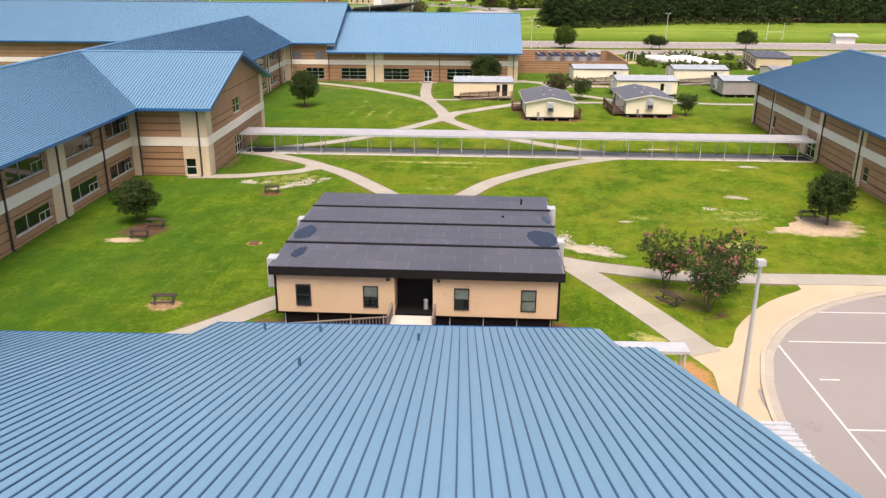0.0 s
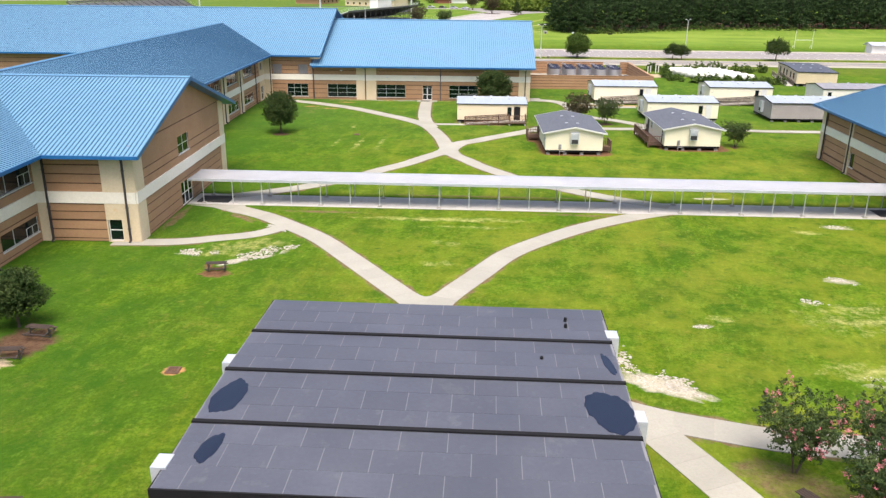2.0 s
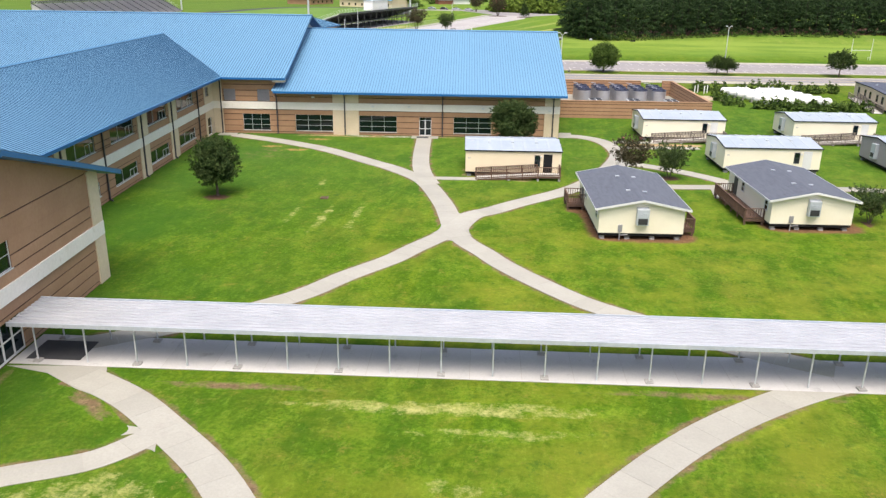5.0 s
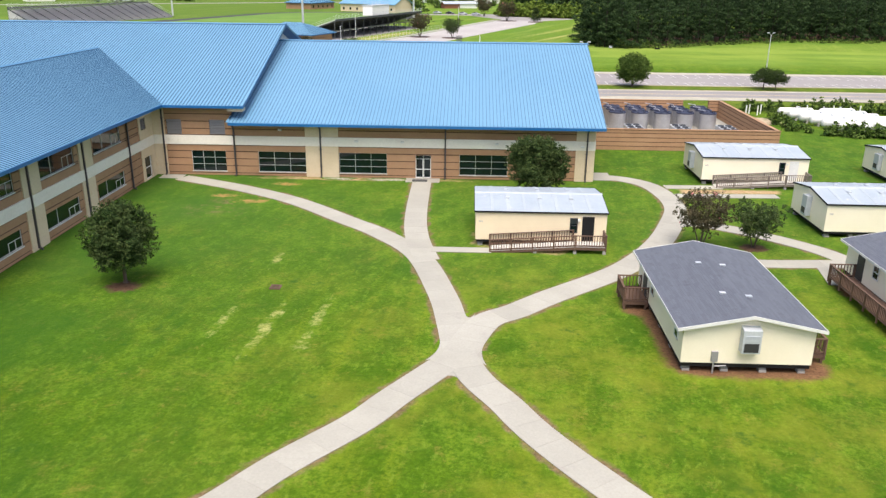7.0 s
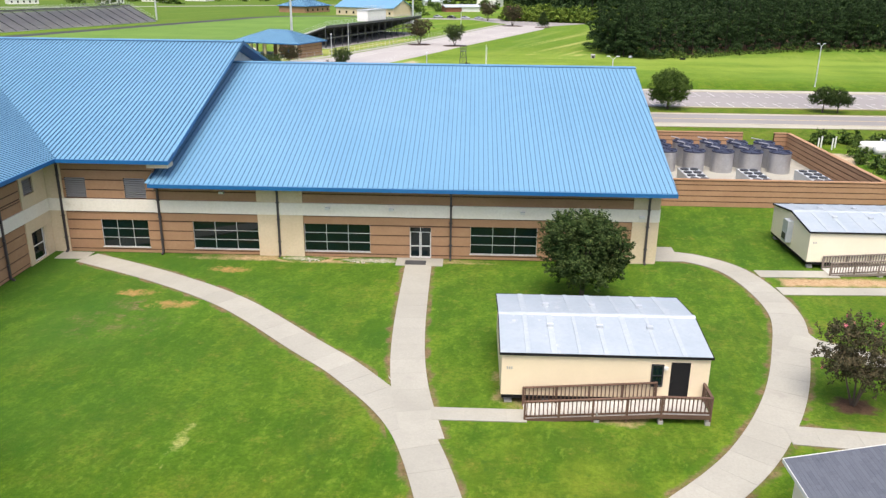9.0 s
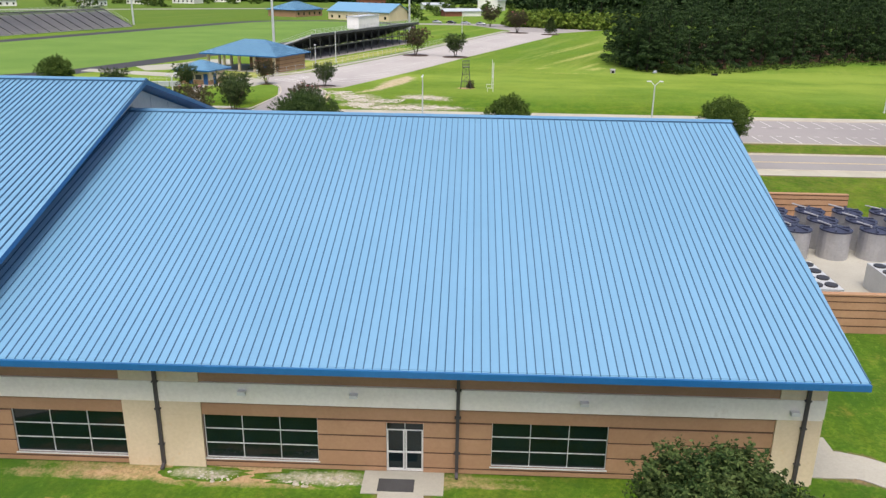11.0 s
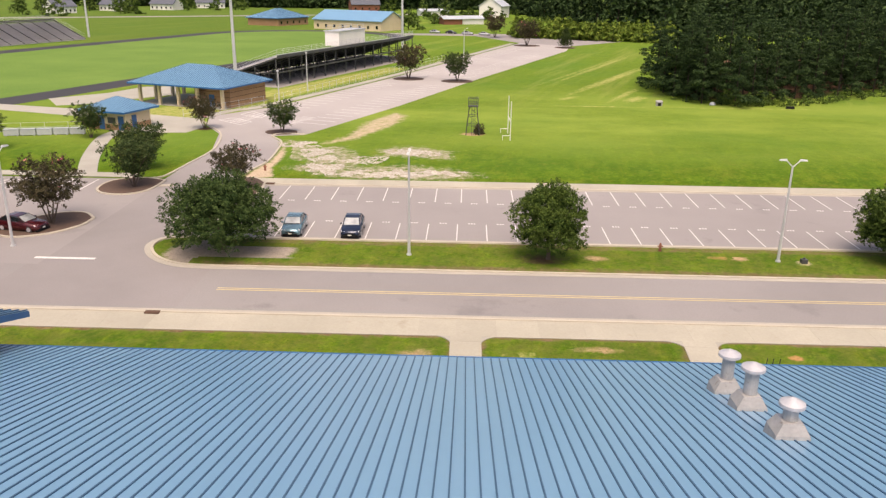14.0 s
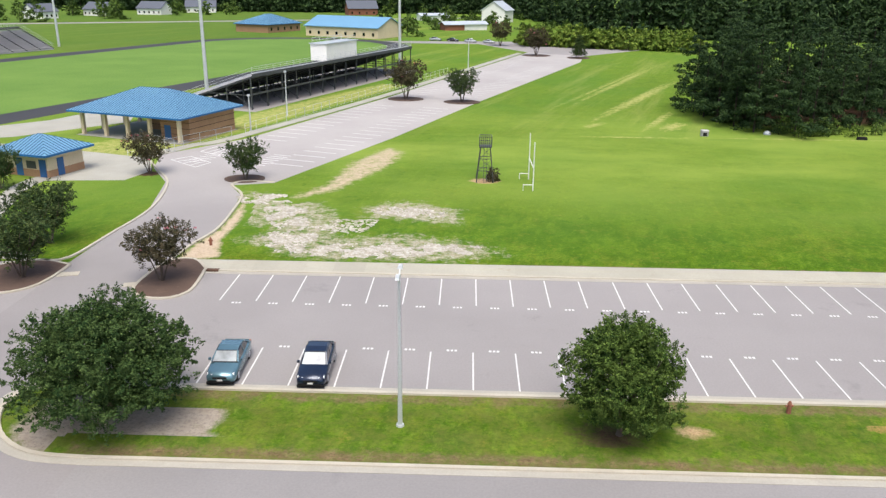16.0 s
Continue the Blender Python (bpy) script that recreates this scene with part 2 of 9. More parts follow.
TRAILER_ROOF = worn("sealed_sheet_roof", (0.31, 0.36, 0.41), (0.38, 0.425, 0.475), 0.45, 0.0, 0.5, 4.0, stain=(0.54, 0.53, 0.54), relief=0.02, jitter=0.1)
ROOF_COAT = worn("white_roof_coating", (0.345, 0.39, 0.435), (0.405, 0.445, 0.485), 0.55, 0.0, 1.0, 6.0, relief=0.05)
VENT_METAL = worn("stained_vent_metal", (0.38, 0.37, 0.355), (0.52, 0.505, 0.485), 0.45, 0.3, 1.5, 8.0, stain=(0.20, 0.17, 0.14), relief=0.03)
ROAD_ASPHALT = worn("road_asphalt", (0.212, 0.200, 0.197), (0.272, 0.257, 0.252), 0.85, scale=0.06, grain=8.0, stain=(0.175, 0.164, 0.166), relief=0.1)
LINE_WHITE = worn("line_paint", (0.56, 0.55, 0.54), (0.68, 0.67, 0.65), 0.7, scale=3.0, grain=20.0, stain=(0.5, 0.47, 0.44))
LINE_YELLOW = worn("yellow_line_paint", (0.50, 0.40, 0.20), (0.58, 0.48, 0.27), 0.7, scale=2.0, grain=20.0, stain=(0.4, 0.33, 0.2))
BLUE_ROOF = worn("blue_metal_roof", (0.132, 0.292, 0.446), (0.148, 0.312, 0.470), 0.33, 0.0, 0.10, 1.5, relief=0.0, spec=1.0, jitter=0.10, speckle=0.10, gloss=0.012)
RIDGE_BLUE = worn("blue_ridge_cap", (0.085, 0.215, 0.365), (0.095, 0.230, 0.385), 0.55, 0.0, 0.10, 1.5, relief=0.0)
# darker than the sheets: the seams' shaded flanks put into the colour
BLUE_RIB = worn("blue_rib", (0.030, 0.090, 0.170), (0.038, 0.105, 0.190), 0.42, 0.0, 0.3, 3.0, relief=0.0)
BLUE_ROOF.node_tree.nodes["Principled BSDF"].inputs["Coat Weight"].default_value = 0.3
BLUE_ROOF.node_tree.nodes["Principled BSDF"].inputs["Coat Roughness"].default_value = 0.35
BLUE_TRIM = worn("blue_trim", (0.014, 0.115, 0.300), (0.020, 0.135, 0.330), 0.35, 0.1, 0.4, 4.0, relief=0.0)
BRICK = worn("tan_block", (0.355, 0.203, 0.112), (0.425, 0.256, 0.148), 0.9, scale=0.5, grain=5.0, stain=(0.33, 0.19, 0.11), jitter=0.18)
GROOVE = worn("dark_block", (0.085, 0.045, 0.028), (0.11, 0.06, 0.036), 0.95, scale=0.8, grain=8.0)
CREAM = worn("cream_block", (0.60, 0.490, 0.330), (0.68, 0.565, 0.40), 0.88, scale=0.5, grain=6.0, stain=(0.60, 0.42, 0.24))
WHITE_BAND = worn("pale_band", (0.76, 0.71, 0.62), (0.82, 0.78, 0.70), 0.85, scale=0.4, grain=6.0, stain=(0.64, 0.58, 0.48))
PALE_STUCCO = worn("pale_stucco", (0.72, 0.685, 0.62), (0.80, 0.765, 0.70), 0.9, scale=0.4, grain=6.0, stain=(0.42, 0.41, 0.38))
DOWNSPOUT = worn("dark_downspout", (0.060, 0.052, 0.060), (0.080, 0.072, 0.080), 0.45, 0.3, 1.0, 8.0, relief=0.0)
FRAME_WHITE = worn("white_frame", (0.62, 0.62, 0.60), (0.70, 0.70, 0.68), 0.5, 0.0, 1.0, 10.0, relief=0.0)
DARK_FRAME = worn("dark_frame", (0.030, 0.030, 0.034), (0.045, 0.045, 0.05), 0.5, 0.2, 1.0, 10.0, relief=0.0)
LOUVRE = worn("grey_louvre", (0.32, 0.31, 0.33), (0.38, 0.37, 0.39), 0.5, 0.4, 1.0, 8.0, relief=0.0)
TAN_SIDING = worn("tan_siding", (0.60, 0.445, 0.285), (0.66, 0.50, 0.335), 0.7, scale=0.4, grain=7.0, stain=(0.54, 0.39, 0.24), relief=0.05, speckle=0.12)
CREAM_SIDING = worn("cream_siding", (0.78, 0.715, 0.55), (0.83, 0.77, 0.61), 0.6, scale=0.4, grain=7.0, relief=0.05, speckle=0.10)
SAND_SIDING = worn("sand_siding", (0.72, 0.60, 0.42), (0.78, 0.66, 0.47), 0.6, scale=0.4, grain=7.0, relief=0.05, speckle=0.10)
WHITE_SIDING = worn("white_siding", (0.76, 0.75, 0.72), (0.82, 0.81, 0.78), 0.6, scale=0.4, grain=7.0, relief=0.05)
GREY_SIDING = worn("grey_siding", (0.30, 0.27, 0.27), (0.36, 0.33, 0.33), 0.7, scale=0.4, grain=7.0, relief=0.05)
BLACK_TRIM = worn("black_trim", (0.007, 0.007, 0.008), (0.012, 0.012, 0.013), 0.8, scale=0.6, grain=8.0, relief=0.05, spec=0.25)
MEMBRANE = worn("dark_membrane_roof", (0.064, 0.071, 0.096), (0.092, 0.099, 0.128), 0.58, scale=0.35, grain=5.0, stain=(0.125, 0.128, 0.145), spec=0.6, jitter=0.3)
PUDDLE = worn("puddle_film", (0.006, 0.009, 0.022), (0.010, 0.014, 0.030), 0.06, scale=0.9, grain=6.0, relief=0.0, spec=0.9, gloss=0.03)
LAP = worn("membrane_lap", (0.17, 0.17, 0.19), (0.22, 0.22, 0.24), 0.8, scale=0.9, grain=6.0, relief=0.0)
SHINGLE, _t, _b = material("slate_grey_shingle", 0.88)
_g = _t.nodes.new("ShaderNodeNewGeometry")
_c = mix(_t, ramp(_t, _g.outputs["Random Per Island"], 0.0, 1.0), (0.074, 0.084, 0.110), (0.096, 0.107, 0.136))
_c = mix(_t, calc(_t, "MULTIPLY", ramp(_t, noise_node(_t, 1.6, 6.0, 0.75), 0.55, 0.7), 0.6), _c, (0.045, 0.050, 0.068))
_c = mix(_t, calc(_t, "MULTIPLY", ramp(_t, noise_node(_t, 22.0, 3.0), 0.4, 0.7), 0.35), _c, (0.14, 0.15, 0.17))
_t.links.new(_c, _b.inputs["Base Color"])
WHITE_METAL = worn("white_metal_roof", (0.42, 0.455, 0.50), (0.55, 0.58, 0.61), 0.45, 0.2, 0.6, 5.0, stain=(0.34, 0.40, 0.46), relief=0.03)
GALV = worn("galvanised", (0.40, 0.405, 0.43), (0.48, 0.485, 0.51), 0.40, 0.15, 0.5, 8.0, relief=0.03)
POLE = worn("grey_pole", (0.50, 0.52, 0.53), (0.60, 0.62, 0.63), 0.45, 0.3, 0.5, 8.0, relief=0.0)
DECK = worn("brown_deck_wood", (0.110, 0.062, 0.042), (0.160, 0.092, 0.062), 0.85, scale=0.8, grain=9.0, stain=(0.10, 0.06, 0.045), jitter=0.35)
GREY_WOOD = worn("weathered_wood", (0.165, 0.135, 0.115), (0.235, 0.20, 0.17), 0.88, scale=0.8, grain=9.0, stain=(0.12, 0.10, 0.085), jitter=0.35)
BLOCK = worn("cinder_block", (0.30, 0.29, 0.27), (0.38, 0.37, 0.35), 0.92, scale=1.0, grain=8.0)
BARK = worn("bark", (0.085, 0.062, 0.045), (0.13, 0.10, 0.075), 0.95, scale=1.2, grain=12.0, relief=0.4)
RUBBER = worn("rubber", (0.012, 0.012, 0.012), (0.02, 0.02, 0.02), 0.8, scale=2.0, grain=12.0)
STEEL_DARK = worn("dark_steel", (0.075, 0.078, 0.082), (0.11, 0.115, 0.12), 0.55, 0.5, 0.8, 8.0, relief=0.0)
TANK = worn("silver_tank", (0.40, 0.40, 0.42), (0.52, 0.52, 0.54), 0.4, 0.6, 0.5, 5.0, relief=0.05)
TANK_TOP = worn("dark_tank_top", (0.030, 0.036, 0.070), (0.045, 0.052, 0.09), 0.5, 0.1, 0.8, 6.0, relief=0.0)
BLEACHER = worn("grey_bleacher_metal", (0.44, 0.425, 0.435), (0.54, 0.525, 0.535), 0.6, 0.0, 0.4, 5.0, stain=(0.28, 0.26, 0.26), relief=0.0)
TRACK = worn("running_track", (0.028, 0.028, 0.032), (0.042, 0.042, 0.046), 0.85, scale=0.1, grain=5.0)
BRICK_RED = worn("red_brick", (0.20, 0.075, 0.045), (0.26, 0.10, 0.06), 0.9, scale=0.5, grain=5.0)
DOOR_BLUE = worn("blue_door", (0.02, 0.09, 0.25), (0.025, 0.11, 0.29), 0.5, 0.0, 1.0, 6.0, relief=0.0)
MAT_DARK = worn("dark_door_mat", (0.035, 0.035, 0.038), (0.055, 0.055, 0.058), 0.95, scale=1.0, grain=14.0)
LAMP_GLASS = worn("lamp_lens", (0.70, 0.70, 0.68), (0.78, 0.78, 0.76), 0.25, 0.0, 2.0, 10.0, relief=0.0)

FIELD, _t, _b = material("playing_field", 0.9, spec=0.15)
_c = mix(_t, ramp(_t, noise_node(_t, 0.05, 4.0), 0.3, 0.7), (0.082, 0.170, 0.028), (0.128, 0.222, 0.042))
_c = mix(_t, calc(_t, "MULTIPLY", ramp(_t, noise_node(_t, 2.0, 5.0, 0.7), 0.4, 0.75), 0.5), _c, (0.19, 0.25, 0.06))
_t.links.new(_c, _b.inputs["Base Color"])


def glass(name, tint, clear=0.35, rough=0.04):
    m, t, b = material(name, rough)
    c = mix(t, ramp(t, noise_node(t, 0.9, 3.0), 0.35, 0.7), tint, tuple(0.5 * v for v in tint))
    t.links.new(c, b.inputs["Base Color"])
    b.inputs["Transmission Weight"].default_value = clear
    return m


GLASS = glass("tinted_window_glass", (0.004, 0.014, 0.017), 0.08)
PALE_GLASS = glass("pale_window_glass", (0.17, 0.23, 0.21), 0.0, 0.12)
CAR_GLASS = glass("car_window_glass", (0.016, 0.020, 0.024), 0.1, 0.08)
# pale tint stands in for the sky mirrored in the glass
WINDSCREEN = glass("pale_windscreen", (0.42, 0.45, 0.46), 0.0, 0.10)


def paint(name, colour, rough=0.25, metal=0.4):
    m, t, b = material(name, rough, metal)
    c = mix(t, ramp(t, noise_node(t, 1.5, 3.0), 0.3, 0.7), colour, tuple(0.85 * v for v in colour))
    t.links.new(c, b.inputs["Base Color"])
    b.inputs["Coat Weight"].default_value = 0.6
    b.inputs["Coat Roughness"].default_value = 0.06
    return m


def foliage(name, dark, mid, light, rough=0.75):
    m, t, b = material(name, rough, spec=0.12)
    g = t.nodes.new("ShaderNodeNewGeometry")
    c = mix(t, ramp(t, g.outputs["Random Per Island"], 0.0, 1.0), dark, mid)
    c = mix(t, calc(t, "MULTIPLY", ramp(t, g.outputs["Random Per Island"], 0.62, 1.0), 0.8), c, light)
    c = mix(t, ramp(t, noise_node(t, 0.9, 3.0, coord=g.outputs["Position"]), 0.35, 0.7), c, mix(t, 0.5, c, light))
    t.links.new(c, b.inputs["Base Color"])
    b.inputs["Subsurface Weight"].default_value = 0.0
    return m


LEAF_OAK = foliage("oak_leaves", (0.010, 0.026, 0.005), (0.034, 0.080, 0.012), (0.150, 0.215, 0.044))
LEAF_DARK = foliage("dark_oak_leaves", (0.011, 0.030, 0.007), (0.029, 0.060, 0.013), (0.088, 0.116, 0.036))
LEAF_BROAD = foliage("spreading_oak_leaves", (0.009, 0.027, 0.007), (0.026, 0.062, 0.015), (0.105, 0.155, 0.045))
LEAF_MYRTLE = foliage("myrtle_leaves", (0.020, 0.044, 0.016), (0.046, 0.082, 0.024), (0.092, 0.115, 0.036))
LEAF_BRONZE = foliage("bronze_leaves", (0.030, 0.034, 0.018), (0.062, 0.064, 0.028), (0.110, 0.080, 0.046))
PETAL = foliage("pink_blossom", (0.42, 0.10, 0.14), (0.56, 0.18, 0.22), (0.66, 0.28, 0.30))
LEAF_PINE = foliage("pine_needles", (0.004, 0.014, 0.005), (0.013, 0.036, 0.011), (0.068, 0.112, 0.036))
LEAF_HEDGE = foliage("hedge_leaves", (0.048, 0.100, 0.012), (0.110, 0.175, 0.022), (0.205, 0.255, 0.045))

# ---- mesh tools ----
class Mesh:
    """Gathers faces for one mesh; every method adds a closed solid or a face."""

    def __init__(self):
        self.v, self.f, self.k = [], [], []

    def face(self, pts, k=0):
        n = len(self.v)
        self.v += [tuple(p) for p in pts]
        self.f.append(tuple(range(n, n + len(pts))))
        self.k.append(k)

    def solid(self, low, high, k=0, cap_k=None):
        """A prism between two rings of equal count (low seen from above runs anticlockwise)."""
        n, c = len(self.v), len(low)
        self.v += [tuple(p) for p in low] + [tuple(p) for p in high]
        self.f.append(tuple(range(n + c - 1, n - 1, -1)))
        self.f.append(tuple(range(n + c, n + 2 * c)))
        self.k += [k, k if cap_k is None else cap_k]
        for i in range(c):
            j = (i + 1) % c
            self.f.append((n + i, n + j, n + c + j, n + c + i))
            self.k.append(k)

    def box(self, x0, x1, y0, y1, z0, z1, k=0, m=None):
        low = [(x0, y0, z0), (x1, y0, z0), (x1, y1, z0), (x0, y1, z0)]
        high = [(x, y, z1) for x, y, _ in low]
        if m is not None:
            low, high = [m @ Vector(p) for p in low], [m @ Vector(p) for p in high]
        self.solid(low, high, k)

    def beam(self, a, b, w, h=None, k=0):
        """A square bar from a to b."""
        a, b = Vector(a), Vector(b)
        d = (b - a).normalized()
        s = d.cross(Vector((0, 0, 1)))
        s = s.normalized() if s.length > 1e-4 else Vector((1, 0, 0))
        u = s.cross(d)
        s, u = s * w / 2, u * (h or w) / 2
        self.solid([a - s - u, a + s - u, a + s + u, a - s + u][::-1], [b - s - u, b + s - u, b + s + u, b - s + u][::-1], k)

    def tube(self, a, b, r0, r1=None, n=8, k=0):
        a, b = Vector(a), Vector(b)
        r1 = r0 if r1 is None else r1
        q = (b - a).to_track_quat("Z", "Y")
        ring = [Vector((math.cos(i * 2 * math.pi / n), math.sin(i * 2 * math.pi / n), 0)) for i in range(n)]
        self.solid([a + q @ (p * r0) for p in ring], [b + q @ (p * r1) for p in ring], k)

    def ring(self, x0, x1, z0, z1, t, y0, y1, m):
        """A rectangular frame of bar width t, as one closed band."""
        n = len(self.v)
        o = [(x0, z0), (x1, z0), (x1, z1), (x0, z1)]
        i = [(x0 + t, z0 + t), (x1 - t, z0 + t), (x1 - t, z1 - t), (x0 + t, z1 - t)]
        for ring in (o, i):
            for y in (y0, y1):
                self.v += [tuple(m @ Vector((a, y, c))) for a, c in ring]
        for k in range(4):
            j = (k + 1) % 4
            for q in ((n + k, n + j, n + 8 + j, n + 8 + k), (n + 4 + j, n + 4 + k, n + 12 + k, n + 12 + j), (n + j, n + k, n + 4 + k, n + 4 + j), (n + 8 + k, n + 8 + j, n + 12 + j, n + 12 + k)):
                self.f.append(q)
                self.k.append(0)

    def data(self, name, mats):
        me = bpy.data.meshes.new(name)
        me.from_pydata(self.v, [], self.f)
        for m in mats if isinstance(mats, (list, tuple)) else [mats]:
            me.materials.append(m)
        me.polygons.foreach_set("material_index", self.k)
        me.update()
        return me


def thing(name, at, label, category, group="", kind="", turn=0.0):
    ob = new(name)
    ob.empty_display_size = 0.3
    ob.matrix_world = pose(*at, 0, 0, turn)
    return tagged(ob, label, category, group, kind)


def part(name, mesh, mats, parent, label="", m=None):
    data = mesh.data(name, mats) if isinstance(mesh, Mesh) else mesh
    ob = new(name, data)
    ob.parent = parent
    if m is not None:
        ob.matrix_basis = m
    return tagged(ob, label) if label else ob


def solo(name, mesh, mats, label, category, kind="", group="", m=None):
    ob = new(name, mesh.data(name, mats) if isinstance(mesh, Mesh) else mesh)
    if m is not None:
        ob.matrix_world = m
    return tagged(ob, label, category, group, kind)


def stuff(ob):
    return tagged(ob, kind="stuff")


def curve(points, step=1.0):
    """A smooth line through a few points."""
    p = [Vector((*q, 0)) if len(q) == 2 else Vector(q) for q in points]
    out = []
    for i in range(len(p) - 1):
        a, b, c, d = p[max(i - 1, 0)], p[i], p[i + 1], p[min(i + 2, len(p) - 1)]
        n = max(1, int((c - b).length / step))
        for j in range(n):
            t = j / n
            out.append(0.5 * (2 * b + (c - a) * t + (2 * a - 5 * b + 4 * c - d) * t * t + (3 * b - a - 3 * c + d) * t ** 3))
    return out + [p[-1]]


def sides(line, half):
    left, right = [], []
    for i, p in enumerate(line):
        d = (line[min(i + 1, len(line) - 1)] - line[max(i - 1, 0)]).normalized()
        s = Vector((-d.y, d.x, 0)) * half
        left.append(p + s)
        right.append(p - s)
    return left, right


def strip(line, width, z0, z1, mats):
    """A ribbon with thickness along a line."""
    m = Mesh()
    a, b = sides(line, width / 2)
    for i in range(len(line) - 1):
        m.solid([(p.x, p.y, z0) for p in (b[i], b[i + 1], a[i + 1], a[i])], [(p.x, p.y, z1) for p in (b[i], b[i + 1], a[i + 1], a[i])])
    return m


def slab(points, z0, z1):
    m = Mesh()
    m.solid([(x, y, z0) for x, y in points], [(x, y, z1) for x, y in points])
    return m


def with_mask(mesh_data, values):
    at = mesh_data.attributes.new("mask", "FLOAT", "POINT")
    at.data.foreach_set("value", values)
    return mesh_data


def rects_minus(x0, x1, z0, z1, holes):
    """The rectangle without its holes, as rectangles."""
    zs = sorted({z0, z1, *[min(max(v, z0), z1) for h in holes for v in h[2:4]]})
    out = []
    for a, b in zip(zs, zs[1:]):
        if b - a < 1e-3:
            continue
        cut = sorted((max(h[0], x0), min(h[1], x1)) for h in holes if h[2] < b - 1e-3 and h[3] > a + 1e-3 and h[1] > x0 and h[0] < x1)
        x = x0
        for l, r in cut:
            if l > x + 1e-3:
                out.append((x, l, a, b))
            x = max(x, r)
        if x < x1 - 1e-3:
            out.append((x, x1, a, b))
    return out

# ---- ground and paving ----
_m = Mesh()
_m.face([(-1800, -700, 0), (1800, -700, 0), (1800, 2600, 0), (-1800, 2600, 0)])
solo("ground", _m, GRASS, "mown green lawn with dry yellowish drifts", "lawn", "structure")

LEVEL = [0.0024]


def lift():
    LEVEL[0] += 0.00004
    return LEVEL[0]


def patch(name, x, y, rx, ry, mat, label, turn=0.0, peak=1.35, seed=0):
    """A worn place in the lawn with a ragged outline."""
    rnd = random.Random(seed + int(x * 7 + y * 13))
    n, rings, z = 28, 5, lift()
    wob = [1 + rnd.uniform(-0.18, 0.18) for _ in range(n)]
    verts, mask, faces = [(0, 0, 0)], [peak], []
    for r in range(1, rings + 1):
        q = r / rings
        for i in range(n):
            a = 2 * math.pi * i / n
            verts.append((rx * q * wob[i] * math.cos(a), ry * q * wob[i] * math.sin(a), 0))
            mask.append(peak * (1 - q ** 1.7) if r < rings else -0.6)
    for i in range(n):
        j = (i + 1) % n
        faces.append((0, 1 + i, 1 + j))
        for r in range(rings - 1):
            a, b = 1 + r * n, 1 + (r + 1) * n
            faces.append((a + i, b + i, b + j, a + j))
    me = bpy.data.meshes.new(name)
    me.from_pydata(verts, [], faces)
    me.materials.append(mat)
    with_mask(me, mask)
    return solo(name, me, mat, label, "ground", "structure", m=pose(x, y, z, 0, 0, turn))


def blot(name, outline, mat, label, soft=1.2, cell=0.4, peak=1.0):
    """A worn place of any outline: a fine sheet whose mask falls off across the edge."""
    z = lift()
    P = np.array(outline, float)
    Q = np.roll(P, -1, axis=0)
    lo, hi = P.min(0) - soft * 1.2, P.max(0) + soft * 1.2
    nx, ny = [int((hi[k] - lo[k]) / cell) + 2 for k in (0, 1)]
    gx, gy = np.meshgrid(np.linspace(lo[0], hi[0], nx), np.linspace(lo[1], hi[1], ny))
    g = np.stack([gx.ravel(), gy.ravel()], 1)
    dist, odd = np.full(len(g), 1e9), np.zeros(len(g), bool)
    for a, b in zip(P, Q):
        d = b - a
        t = np.clip(((g - a) @ d) / (d @ d), 0, 1)
        dist = np.minimum(dist, np.linalg.norm(g - a - t[:, None] * d, axis=1))
        if a[1] != b[1]:
            odd ^= ((a[1] > g[:, 1]) != (b[1] > g[:, 1])) & (g[:, 0] < (b[0] - a[0]) * (g[:, 1] - a[1]) / (b[1] - a[1]) + a[0])
    mask = np.clip(0.5 + np.where(odd, dist, -dist) / soft, -0.8, peak)
    keep = mask.reshape(ny, nx) > -0.35
    verts = [(x, y, z) for x, y in g]
    faces = [(j * nx + i, j * nx + i + 1, (j + 1) * nx + i + 1, (j + 1) * nx + i) for j in range(ny - 1) for i in range(nx - 1) if keep[j:j + 2, i:i + 2].any()]
    me = bpy.data.meshes.new(name)
    me.from_pydata(verts, [], faces)
    me.materials.append(mat)
    with_mask(me, mask.tolist())
    return solo(name, me, mat, label, "ground", "structure")


PALE_STONE, _t, _b = material("pale_stone", 0.9, spec=0.2)
_g = _t.nodes.new("ShaderNodeNewGeometry").outputs["Random Per Island"]
_c = mix(_t, _g, (0.30, 0.275, 0.225), (0.52, 0.495, 0.45))
_c = mix(_t, calc(_t, "MULTIPLY", ramp(_t, noise_node(_t, 7.0, 4.0, 0.7), 0.45, 0.65), 0.5), _c, (0.34, 0.29, 0.22))
_t.links.new(_c, _b.inputs["Base Color"])


